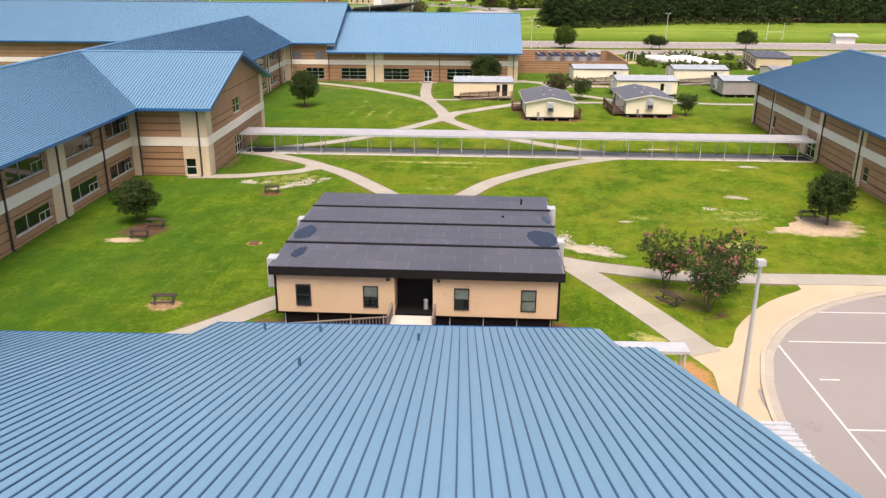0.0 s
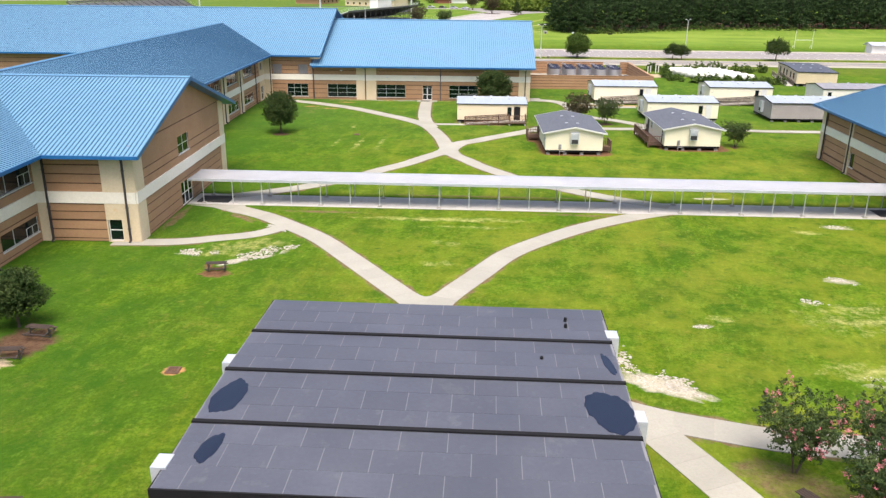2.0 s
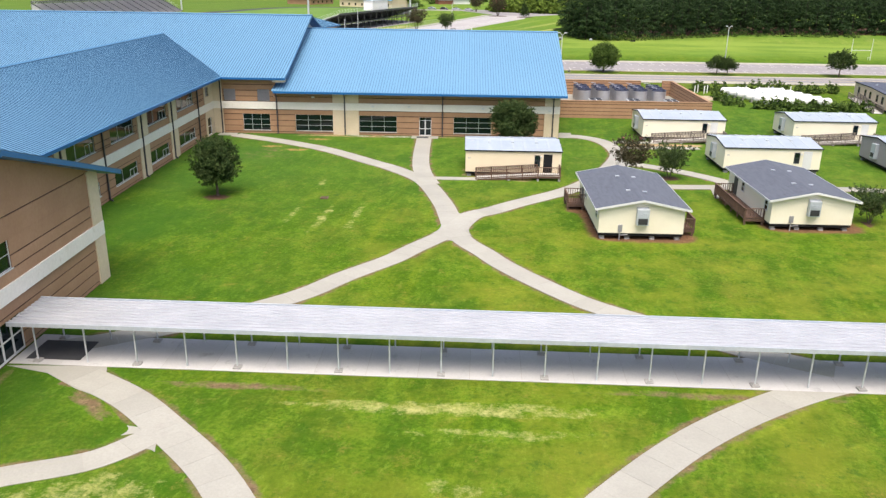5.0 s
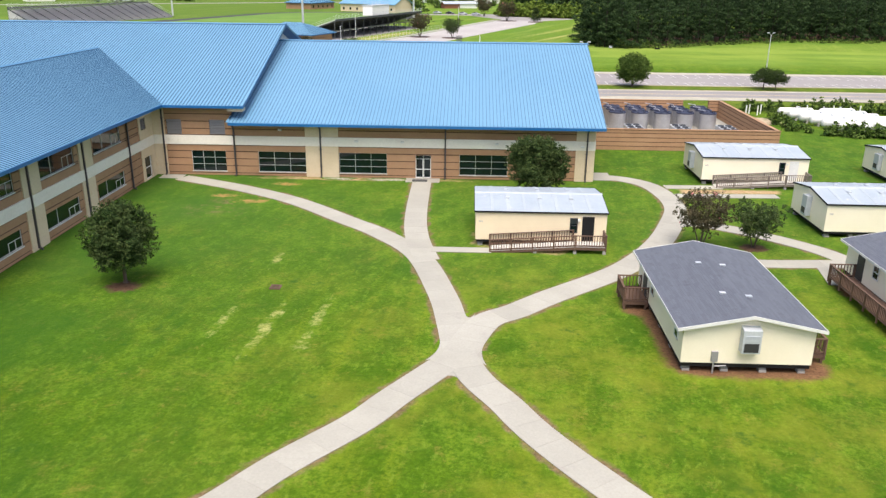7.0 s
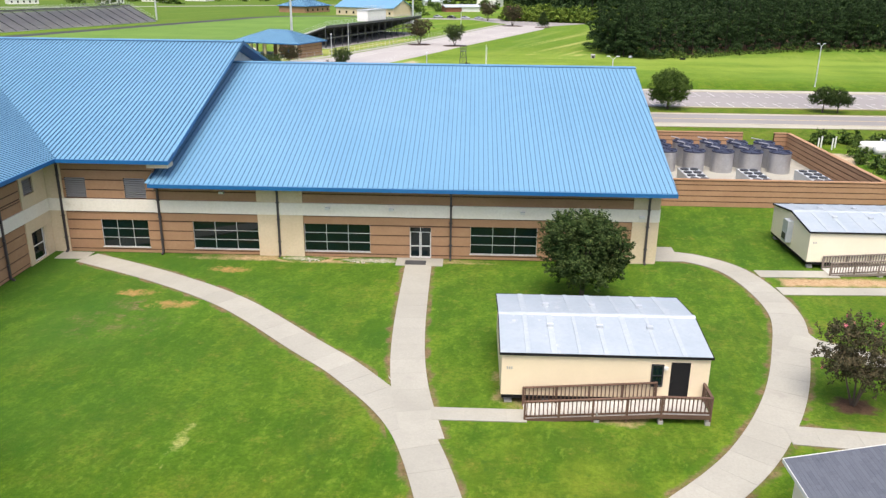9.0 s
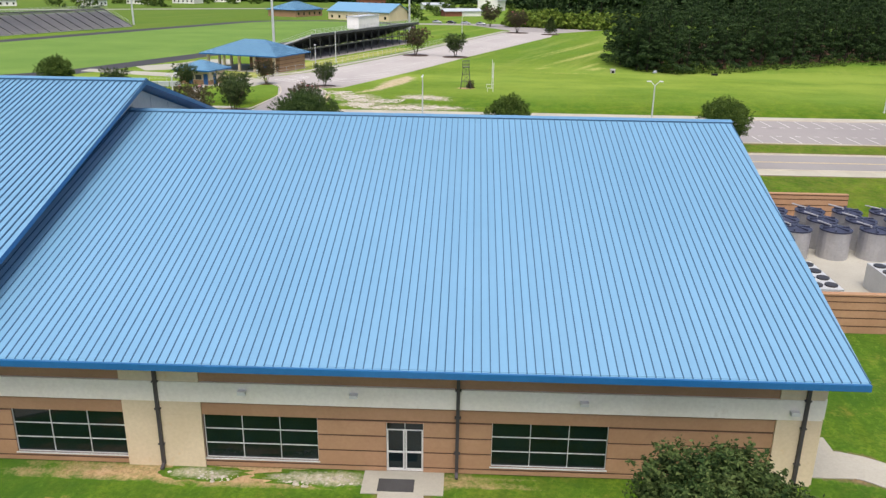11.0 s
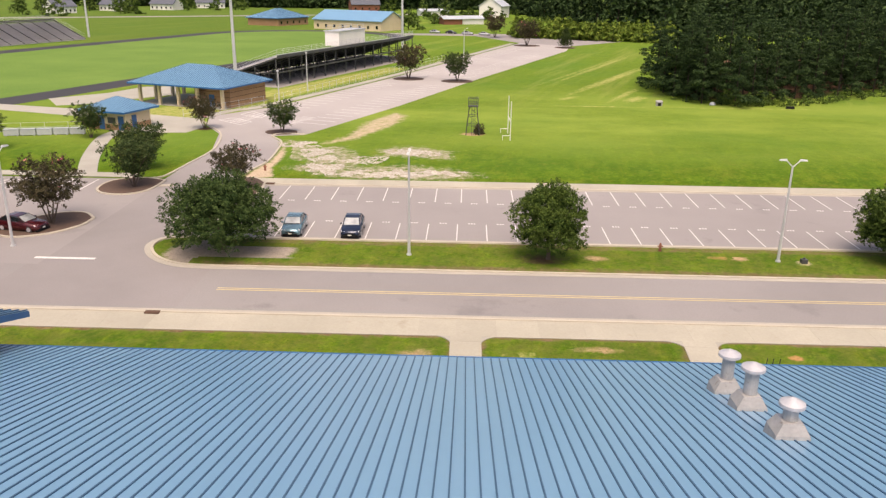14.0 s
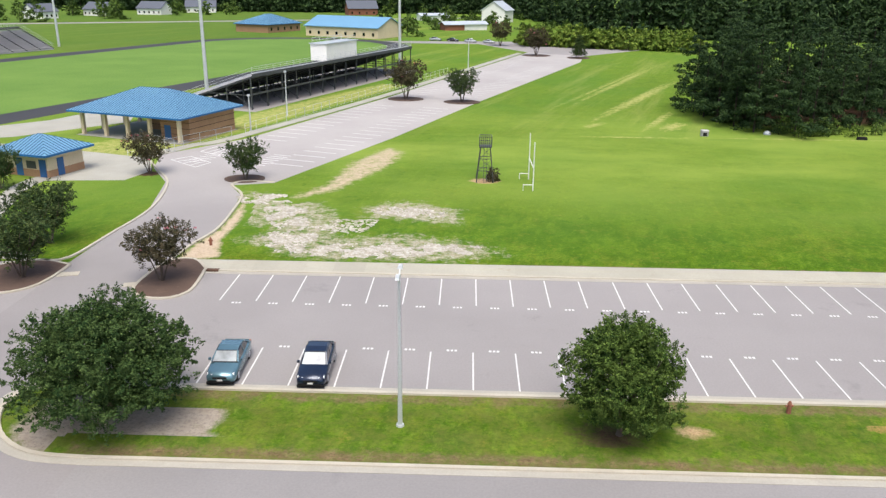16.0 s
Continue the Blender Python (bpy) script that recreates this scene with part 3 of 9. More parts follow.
def stones(spots, size, label, seed=0):
    """Broken pale stones lying in the turf, thickest in clumps. spots: (x, y, rx, ry, turn, number)."""
    rnd = random.Random(90 + seed)
    verts, faces = [], []
    for x, y, rx, ry, turn, number in spots:
        ca, sa = math.cos(radians(turn)), math.sin(radians(turn))
        done, tries = 0, 0
        while done < number and tries < number * 12:
            tries += 1
            a, q = rnd.uniform(0, 2 * math.pi), math.sqrt(rnd.random())
            u, v = rx * q * math.cos(a), ry * q * math.sin(a)
            px, py = x + ca * u - sa * v, y + sa * u + ca * v
            if noise.noise(Vector((px, py, seed * 3.1)) * 0.8) + 0.34 < q * 0.62 + rnd.uniform(-0.25, 0.25):
                continue
            done += 1
            r = size * rnd.choice((0.35, 0.45, 0.6, 0.8, 1.15))
            k, h, t0 = rnd.choice((5, 6, 7)), r * rnd.uniform(0.18, 0.4), rnd.uniform(0, 6.3)
            ring = [(r * rnd.uniform(0.65, 1.15), t0 + 2 * math.pi * n / k) for n in range(k)]
            n0 = len(verts)
            verts += [(px + d * math.cos(b), py + d * 0.8 * math.sin(b), 0.012) for d, b in ring]
            verts += [(px + 0.72 * d * math.cos(b), py + 0.58 * d * math.sin(b), 0.014 + h * rnd.uniform(0.8, 1.2)) for d, b in ring]
            faces += [(n0 + n, n0 + (n + 1) % k, n0 + k + (n + 1) % k, n0 + k + n) for n in range(k)] + [tuple(range(n0 + k, n0 + 2 * k))]
    me = bpy.data.meshes.new("stones")
    me.from_pydata(verts, [], faces)
    me.materials.append(PALE_STONE)
    return solo("stones", me, PALE_STONE, label, "stones", "stuff")


_edge_rnd = random.Random(21)


def soil_edge(line, width, mat=EDGING, out=0.7):
    """A worn soil margin on both sides of a path."""
    verts, mask, faces, z = [], [], [], lift()
    for i, p in enumerate(line):
        d = (line[min(i + 1, len(line) - 1)] - line[max(i - 1, 0)]).normalized()
        s = Vector((-d.y, d.x, 0))
        for off, v in ((-width / 2 - out, -0.5), (-width / 2 - out * 0.3, 0.5), (-width / 2 + 0.1, 0.8), (width / 2 - 0.1, 0.8), (width / 2 + out * 0.3, 0.5), (width / 2 + out, -0.5)):
            q = p + s * off
            verts.append((q.x, q.y, z))
            mask.append(v + _edge_rnd.uniform(-0.35, 0.35) * (abs(off) > width / 2))
    for i in range(len(line) - 1):
        for k in range(5):
            a = i * 6 + k
            faces.append((a, a + 6, a + 7, a + 1)[::-1])
    me = bpy.data.meshes.new("path_margin")
    me.from_pydata(verts, [], faces)
    me.materials.append(mat)
    with_mask(me, mask)
    return solo("path_margin", me, mat, "worn brown soil margin along a concrete path", "ground", "structure")


PATH_LEVEL = [0.026]


def path(points, width, label="pale concrete path through the lawn", mat=CONCRETE, slab_length=1.9, margin=True):
    line = curve(points, 0.6)
    PATH_LEVEL[0] += 0.0012
    z = PATH_LEVEL[0]
    base = solo("pavement", strip(line, width - 0.02, -0.1, z, mat), GROOVE_SOIL, label, "path", "structure")
    if margin:
        soil_edge(line, width)
    run = max(1, int(round(slab_length / 0.6)))
    for i in range(0, len(line) - 1, run):
        seg = [p.copy() for p in line[i:i + run + 1]]
        if len(seg) < 2:
            continue
        d0, d1 = (seg[1] - seg[0]).normalized(), (seg[-1] - seg[-2]).normalized()
        seg[0] += d0 * 0.006
        seg[-1] -= d1 * 0.006
        a, b = sides(line, width / 2)
        l, r = a[i:i + run + 1], b[i:i + run + 1]
        l[0], r[0], l[-1], r[-1] = l[0] + d0 * 0.006, r[0] + d0 * 0.006, l[-1] - d1 * 0.006, r[-1] - d1 * 0.006
        s = Mesh()
        ring = r + l[::-1]
        c = sum(ring, Vector()) / len(ring)
        s.solid([(p.x - c.x, p.y - c.y, 0) for p in ring], [(p.x - c.x, p.y - c.y, 0.014) for p in ring])
        part("slab", s, mat, base, m=pose(c.x, c.y, z - 0.004))
    return base


GROOVE_SOIL = worn("joint_soil", (0.33, 0.30, 0.26), (0.38, 0.35, 0.30), 0.95, scale=1.0, grain=9.0)

HUB = (-2.22, 122.10)
path([(-2.58, 62.96), (-2.62, 69.23), (-3.55, 72.36), (-5.16, 74.96), (-6.99, 77.78), (-9.61, 81.79), (-12.61, 86.17), (-16.00, 89.72), (-18.99, 92.48), (-22.76, 94.92)], 1.95)
path([(-2.52, 69.73), (-1.84, 72.27), (-1.04, 74.20), (1.14, 78.38), (3.54, 82.86), (6.65, 86.52), (10.38, 90.10), (14.62, 93.19), (18.97, 95.59), (22.6, 96.9)], 1.95)
path([(-16.20, 89.32), (-18.19, 86.99), (-21.27, 85.65), (-24.55, 84.51), (-29.71, 84.13)], 1.6)
path([HUB, (-2.70, 126.13), (-3.59, 131.26), (-5.79, 139.03), (-9.33, 144.27), (-12.67, 147.76), (-18.72, 153.81), (-25.27, 158.23), (-32.53, 161.96)], 2.0)
path([(-6.86, 163.15), (-6.66, 150.48), (-6.11, 143.46), (-4.99, 137.92)], 2.0)
path([HUB, (-0.70, 126.55), (1.41, 128.48), (3.90, 131.04), (8.53, 135.33), (11.24, 138.63), (13.83, 142.96), (16.00, 148.01), (17.79, 153.52), (17.81, 158.51), (16.79, 162.53), (14.38, 164.85), (12.18, 165.26)], 2.1)
path([HUB, (-1.20, 119.10), (0.27, 116.55), (1.62, 113.95), (3.98, 110.45), (7.11, 106.55), (10.48, 103.80), (13.66, 101.30), (16.73, 99.28), (20.2, 97.5)], 1.9)
path([HUB, (-3.90, 119.45), (-5.56, 116.88), (-7.10, 114.32), (-10.02, 110.72), (-12.96, 106.62), (-18.12, 102.25), (-22.56, 99.51), (-26.0, 97.8)], 1.9)
path([(16.79, 150.13), (19.50, 148.41), (23.11, 145.77), (26.52, 142.06), (27.80, 139.29)], 1.9)
path([(12.64, 139.33), (20.83, 138.63), (27.19, 138.87), (40.35, 138.96), (46.49, 138.31), (71.08, 138.80)], 1.7)
path([(18.59, 161.63), (24.54, 161.84)], 1.4, margin=False)
path([(19.01, 158.21), (29.18, 158.62)], 1.4, margin=False)
path([(-4.79, 140.39), (0.02, 140.39)], 1.2, margin=False)
path([(25.39, 138.03), (24.80, 134.37)], 1.3, margin=False)
path([(-11.24, 50.63), (-12.74, 49.10), (-15.11, 46.10), (-18.11, 43.24), (-24.27, 40.36), (-33.0, 38.5)], 2.0)
path([(5.69, 60.31), (9.46, 58.15), (12.71, 56.97), (16.86, 55.90), (23.03, 55.55), (33.72, 55.43), (44.0, 54.0)], 2.1)
path([(9.26, 57.54), (11.95, 51.68), (13.83, 47.11), (15.06, 43.76), (15.39, 43.00)], 2.2, margin=False)
_edge = curve([(14.45, 44.57), (14.15, 43.15), (14.68, 41.97), (15.10, 40.65), (14.7, 37.4), (14.7, 33.0), (14.6, 5.0)], 0.8) + curve([(16.7, 5.0), (16.7, 35.0), (17.44, 39.15), (18.24, 41.60), (19.02, 43.60), (20.95, 46.61), (22.97, 48.77), (25.19, 50.63), (27.85, 52.20), (31.20, 53.47), (44.0, 52.6)], 0.8) + curve([(44.0, 54.6), (25.47, 55.52), (25.28, 54.30), (25.28, 53.58), (22.14, 51.27), (19.81, 48.70), (18.30, 46.54), (17.50, 44.60), (16.89, 43.78), (16.08, 44.08), (15.46, 45.40)], 0.8)
solo("pavement", slab([(p.x, p.y) for p in _edge], -0.1, 0.0215), TAN_CONCRETE, "broad tan concrete walk curving round the parking lot", "path", "structure")
path([(-0.88, 38.97), (-0.69, 41.40)], 2.4, margin=False)
# rounded fillets where paths meet
def fillet(at, d1, d2, r=1.5, w=0.97, label="pale concrete widening where paths meet"):
    """Fills the sharp corner between two paths that leave one place with a rounded web."""
    p, d1, d2 = Vector(at), Vector(d1).normalized(), Vector(d2).normalized()
    c = p + (d1 + d2) * w / abs(d1.x * d2.y - d1.y * d2.x)
    a, b = c + d1 * r, c + d2 * r
    arc = [(1 - t) ** 2 * a + 2 * t * (1 - t) * c.lerp((a + b) / 2, 0.1) + t * t * b for t in (k / 8 for k in range(9))]
    ring = [c - (d1 + d2) * 0.9] + arc
    area = sum(ring[k].x * ring[k - 1].y - ring[k - 1].x * ring[k].y for k in range(len(ring)))
    solo("pavement", slab([tuple(q) for q in (ring if area < 0 else ring[::-1])], -0.1, 0.0245), CONCRETE, label, "path", "structure")


_arms = ((-0.48, 4.03), (1.52, 4.45), (1.02, -2.54), (-1.70, -2.25))
for _k in range(4):
    fillet(HUB, _arms[_k], _arms[_k - 1], 1.5)
fillet((-16.3, 89.5), (-0.65, -0.76), (-0.73, 0.68), 0.6, 0.9)
fillet((-16.3, 89.5), (-0.65, -0.76), (0.69, -0.72), 0.7, 0.9)
fillet((-5.35, 139.0), (-0.50, 0.86), (-0.09, 1.0), 1.5, 0.9)
fillet((-2.6, 70.6), (-0.47, 0.88), (0.38, 0.92), 1.6)
fillet((16.8, 150.0), (0.82, -0.56), (0.3, 0.95))
fillet((16.8, 150.0), (0.82, -0.56), (-0.42, -0.9))
solo("pavement", slab([(-27.3, 95.7), (-24.6, 94.95), (-22.2, 93.3), (-20.6, 92.5), (-20.9, 93.9), (-21.6, 95.9)], -0.1, 0.0245), CONCRETE, "pale concrete apron where the path meets the covered walkway", "path", "structure")
# the slab under the covered walkway, as one grid of panels
WALKWAY_TURN = -1.2
_at = pose(8.0, 97.1, 0, 0, 0, WALKWAY_TURN)
_m = Mesh()
_m.box(-35.3, 35.3, -1.9, 1.9, -0.1, 0.030)
base = solo("pavement", _m, GROOVE_SOIL, "grey concrete slab under the covered walkway", "path", "structure", m=_at)
_m = Mesh()
_m.box(-1.455, 1.455, -1.9, 1.9, 0, 0.014)
_me = _m.data("slab", GREY_SLAB)
for i in range(24):
    part("slab", _me, GREY_SLAB, base, m=pose(-33.8 + i * 2.93, 0, 0.026))
for x, y in ((-25.0, 97.7), (41.4, 96.4)):
    _m = Mesh()
    _m.box(-1.6, 1.6, -1.2, 1.2, 0, 0.02)
    solo("door_mat", _m, MAT_DARK, "dark rubber door mat on grey concrete", "mat", m=pose(x, y, 0.042, 0, 0, WALKWAY_TURN))
for x, y, w, d in ((-6.8, 162.6, 3.6, 1.7), (12.4, 165.7, 2.3, 3.4), (-33.7, 162.4, 2.4, 1.6)):
    solo("pavement", slab([(x - w / 2, y - d / 2), (x + w / 2, y - d / 2), (x + w / 2, y + d / 2), (x - w / 2, y + d / 2)], -0.1, 0.045), CONCRETE, "concrete landing before a school door", "path", "structure")
_m = Mesh()
_m.box(-0.8, 0.8, -0.45, 0.45, 0, 0.02)
solo("door_mat", _m, MAT_DARK, "dark door mat before the glass double door", "mat", m=pose(-7.1, 162.35, 0.046))

# roads and parking lots
ROAD_LEVEL = [0.0075]


def asphalt(name, points, label, mat=ASPHALT):
    ROAD_LEVEL[0] += 0.0012
    return solo(name, slab(points, -0.1, ROAD_LEVEL[0]), mat, label, "road", "structure")


road = asphalt("road", [(-160, 226.2), (260, 226.2), (260, 235.4), (-160, 235.4)], "grey asphalt road with a double yellow line", ROAD_ASPHALT)
lot = asphalt("parking_lot", [(-40.5, 242.5), (160, 242.5), (160, 262.0), (-40.5, 262.0)], "pale grey asphalt parking lot with white stall lines")
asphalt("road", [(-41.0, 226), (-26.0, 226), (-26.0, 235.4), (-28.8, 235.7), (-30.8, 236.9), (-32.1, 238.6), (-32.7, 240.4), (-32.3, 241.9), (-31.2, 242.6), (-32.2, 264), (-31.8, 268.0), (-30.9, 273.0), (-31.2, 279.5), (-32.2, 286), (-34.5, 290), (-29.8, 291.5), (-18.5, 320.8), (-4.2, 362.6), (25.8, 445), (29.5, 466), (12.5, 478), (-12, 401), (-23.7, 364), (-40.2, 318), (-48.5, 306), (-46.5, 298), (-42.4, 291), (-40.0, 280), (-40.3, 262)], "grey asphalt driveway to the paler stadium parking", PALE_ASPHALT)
asphalt("parking_lot", [(-160, 235), (-40, 235), (-40, 263.2), (-160, 263.2)], "grey asphalt parking lot beside the driveway")
asphalt("parking_lot", [(16.7, -40), (90, -40), (90, 52.5), (30.5, 52.5), (27.2, 51.3), (24.6, 49.8), (22.4, 48.0), (20.4, 45.9), (18.5, 43.0), (17.7, 41.0), (16.9, 38.6), (16.7, 35.0)], "pale asphalt parking lot with a curved kerb")
asphalt("road", [(12.0, 478), (29.3, 465), (60, 500), (40, 530), (-60, 520), (-60, 512), (-4, 512)], "far asphalt lane behind the stadium")
asphalt("road", [(-420, 500), (-145, 652), (40, 760), (40, 768), (-150, 662), (-420, 512)], "far public road past white houses")


def kerb(points, label="pale concrete kerb", width=0.30, height=0.13, smooth=True, pan=0):
    line = curve(points, 0.6) if smooth else [Vector((*p, 0)) for p in points]
    m = Mesh()
    a, b = sides(line, width / 2)
    a2, b2 = sides(line, width / 2 - 0.03)
    for i in range(len(line) - 1):
        q = (b[i], b[i + 1], a[i + 1], a[i])
        h = (b2[i], b2[i + 1], a2[i + 1], a2[i])
        m.solid([(p.x, p.y, -0.1) for p in q], [(p.x, p.y, height) for p in h])
    if pan:
        near, far = sides(line, width / 2 - 0.02)[pan < 0], sides(line, width / 2 + 0.46)[pan < 0]
        g = Mesh()
        for i in range(len(line) - 1):
            q = [near[i], far[i], far[i + 1], near[i + 1]]
            q = q[::-1] if pan > 0 else q
            g.solid([(p.x, p.y, -0.1) for p in q], [(p.x, p.y, 0.034) for p in q])
        solo("gutter_pan", g, GUTTER_PAN, "flat concrete gutter beside the kerb", "gutter", "structure")
    return solo("kerb", m, KERB, label, "kerb", "structure")


def island(outline, label):
    """A raised planting bed inside a rounded kerb."""
    line = curve(outline + outline[:1], 0.6)
    kerb(outline + outline[:1], "rounded kerb of a planting island")
    solo("planting_bed", slab([(p.x, p.y) for p in line[:-1]], -0.1, 0.10), BED_MULCH, label, "mulch", "structure")


kerb([(-160, 226.1), (-40, 226.1), (260, 226.6)], smooth=False, pan=1)
kerb([(260, 235.8), (-24.0, 235.4)], smooth=False, pan=1)
kerb([(-24.0, 235.4), (-26.0, 235.4), (-28.8, 235.7), (-30.8, 236.9), (-32.1, 238.6), (-32.7, 240.4), (-32.3, 241.9), (-30.6, 242.6), (-28.5, 242.6), (-27.5, 242.6)], "rounded kerb round the grass strip", pan=1)
kerb([(-27.5, 242.6), (160, 242.7)], smooth=False, pan=1)
kerb([(-28.4, 262.0), (160, 262.1)], smooth=False, pan=-1)
island([(-28.5, 262.4), (-28.2, 259.5), (-28.2, 257.3), (-29.2, 256.0), (-31.1, 256.0), (-32.5, 257.4), (-32.7, 260.0), (-32.2, 264.0), (-30.2, 264.6)], "dark brown mulch in a kerbed island at the lot's corner")
island([(-39.9, 262.6), (-39.9, 259.6), (-40.5, 257.4), (-42.1, 256.2), (-44.4, 256.6), (-45.8, 258.6), (-45.6, 262.0), (-43.0, 263.6)], "dark brown mulch in a kerbed island beside the driveway")
island([(-41.2, 247.6), (-41.3, 245.2), (-43.0, 242.6), (-45.6, 241.4), (-47.8, 242.6), (-47.6, 246.0), (-45.6, 248.8), (-43.0, 249.4)], "dark brown mulch in a kerbed island beside the driveway")
kerb([(-32.2, 263.6), (-31.8, 268.0), (-30.9, 273.0), (-31.2, 279.5), (-32.0, 285.8), (-34.4, 290.3), (-33.0, 292.0), (-29.8, 291.7)], "curved kerb of the driveway")
kerb([(-44.0, 263.4), (-42.5, 263.5), (-40.8, 264.5), (-40.2, 271), (-39.8, 280), (-42.0, 290.5), (-45.8, 297.4), (-48.8, 303.0), (-48.0, 307.0)], "curved kerb of the driveway")
kerb([(36.0, 52.6), (33.0, 52.55), (31.20, 53.36), (27.86, 52.10), (25.20, 50.53), (22.97, 48.67), (20.95, 46.51), (19.02, 43.50), (18.24, 41.50), (17.44, 39.05), (16.7, 35.0), (16.7, 30.0), (16.7, 25.0)], "curved concrete kerb of the parking lot", pan=1)
# the sidewalks
path([(-90, 224.65), (-30, 224.65), (20, 224.8), (130, 225.2)], 2.7, "pale concrete sidewalk beside the road", SIDEWALK, 3.0)
path([(-30.0, 263.4), (20, 263.6), (130, 263.9)], 2.4, "pale concrete sidewalk beside the parking lot", SIDEWALK, 3.0)
path([(-5.75, 211.0), (-5.75, 217.0), (-5.75, 223.5)], 2.0, mat=SIDEWALK)
path([(8.9, 211.0), (8.8, 217.0), (9.2, 223.5)], 2.1, mat=SIDEWALK)
path([(-49.5, 304.5), (-46.6, 312.0), (-41.8, 319.6), (-25.2, 364.8), (-13.4, 402.0), (9.5, 474.0)], 2.0, "pale sidewalk beside the stadium parking", slab_length=3.0, margin=False)
path([(-160, 265.0), (-60, 264.9), (-44.0, 264.6)], 2.0, "sidewalk beside the parking lot", slab_length=3.0, margin=False)
path([(-50.0, 265.0), (-54.0, 275.0), (-57.5, 287.0), (-57.0, 293.0)], 2.2, "concrete walk to the ticket hut", margin=False)
solo("pavement", slab([(-57.5, 290.5), (-47.5, 291.5), (-46.2, 296.5), (-49.0, 303.5), (-56.0, 306.0), (-68.0, 310.0), (-92.0, 316.0), (-92.0, 311.0), (-66.0, 303.0), (-60.0, 297.0)], -0.1, 0.018), CONCRETE, "pale concrete forecourt of the stadium", "path", "structure")

def rounded_corner(x, y, sx, sy, r, z=0.052):
    """The paved spandrel that rounds the inner corner between two paths."""
    ring = [(x, y)] + [(x + sx * r * (1 - math.sin(k * math.pi / 16)), y + sy * r * (1 - math.cos(k * math.pi / 16))) for k in range(9)]
    solo("pavement", slab(ring if sx * sy < 0 else ring[::-1], -0.1, z), CONCRETE, "rounded concrete corner where walks meet", "path", "structure")


for _x in (-5.75, 9.15):
    for _s in (-1, 1):
        rounded_corner(_x + _s * 0.95, 223.42, _s, -1, 1.3)

# painted lines: yellow road lines, stall lines and stall numbers as bars
for y in (230.42, 230.74):
    part("yellow_line", slab([(-24.2, y), (200, y + 0.5), (200, y + 0.62), (-24.2, y + 0.12)], 0.014, 0.022), LINE_YELLOW, road)
_m = Mesh()
_m.box(-0.047, 0.047, 0, 5.4, 0.014, 0.022)
STALL = _m.data("stall_line", LINE_WHITE)
_m = Mesh()
for k, (a, b) in enumerate(((-0.34, -0.17), (-0.07, 0.08), (0.17, 0.33))):
    _m.box(a, b, -0.12, 0.12, 0.014, 0.022)
NUMBER = _m.data("stall_mark", LINE_WHITE)
for i in range(60):
    x = -25.65 + i * 2.709
    if i >= 1:
        part("stall_line", STALL, LINE_WHITE, lot, m=pose(x, 242.75, 0))
        part("stall_mark", NUMBER, LINE_WHITE, lot, m=pose(x + 1.35, 248.4, 0))
    part("stall_line", STALL, LINE_WHITE, lot, m=pose(x + 0.25, 255.9, 0))
    part("stall_mark", NUMBER, LINE_WHITE, lot, m=pose(x + 1.60, 255.5, 0))
# far lot, south lot, west lot
_m = Mesh()
_u, _v = Vector((0.326, 0.946, 0)), Vector((0.946, -0.326, 0))
for i in range(52):
    p = Vector((-39.2, 318.4, 0)) + _u * (i * 2.9)
    if not 13 < i < 19:
        _m.beam((*(p + _v * 0.5).xy, 0.016), (*(p + _v * 5.6).xy, 0.016), 0.14, 0.012)
    p = Vector((-27.5, 300.0, 0)) + _u * (i * 2.9)
    if i < 48 and not 18 < i < 24:
        _m.beam((*(p - _v * 0.7).xy, 0.016), (*(p - _v * 5.6).xy, 0.016), 0.14, 0.012)
for i in range(7):
    for s in (0.0, 8.5):
        p = Vector((-46.0, 303.0, 0)) + _v * (2 + s) + _u * (i * 1.05 + s * 0.2)
        _m.beam((*p.xy, 0.016), (*(p + _v * 2.6).xy, 0.016), 0.16, 0.012)
for i in range(9):
    _m.box(-64.0 + i * 2.74, -63.88 + i * 2.74, 257.4, 262.6, 0.014, 0.022)
for i in range(5):
    _m.beam((-62.5 + i * 1.1, 258.0, 0.016), (-60.5 + i * 1.1, 262.0, 0.016), 0.16, 0.012)
_m.box(-41.0, -36.0, 236.3, 236.7, 0.014, 0.022)
for x0, x1, y in ((24.59, 34, 49.50), (21.06, 34, 44.89), (20.92, 22.04, 40.02), (20.1, 30, 34.8), (20.0, 21.6, 30.2)):
    _m.box(x0, x1, y - 0.06, y + 0.06, 0.016, 0.023)
_m.beam((20.2, 45.0, 0.018), (20.0, 20.0, 0.018), 0.12, 0.012)
part("stall_line", _m, LINE_WHITE, lot)

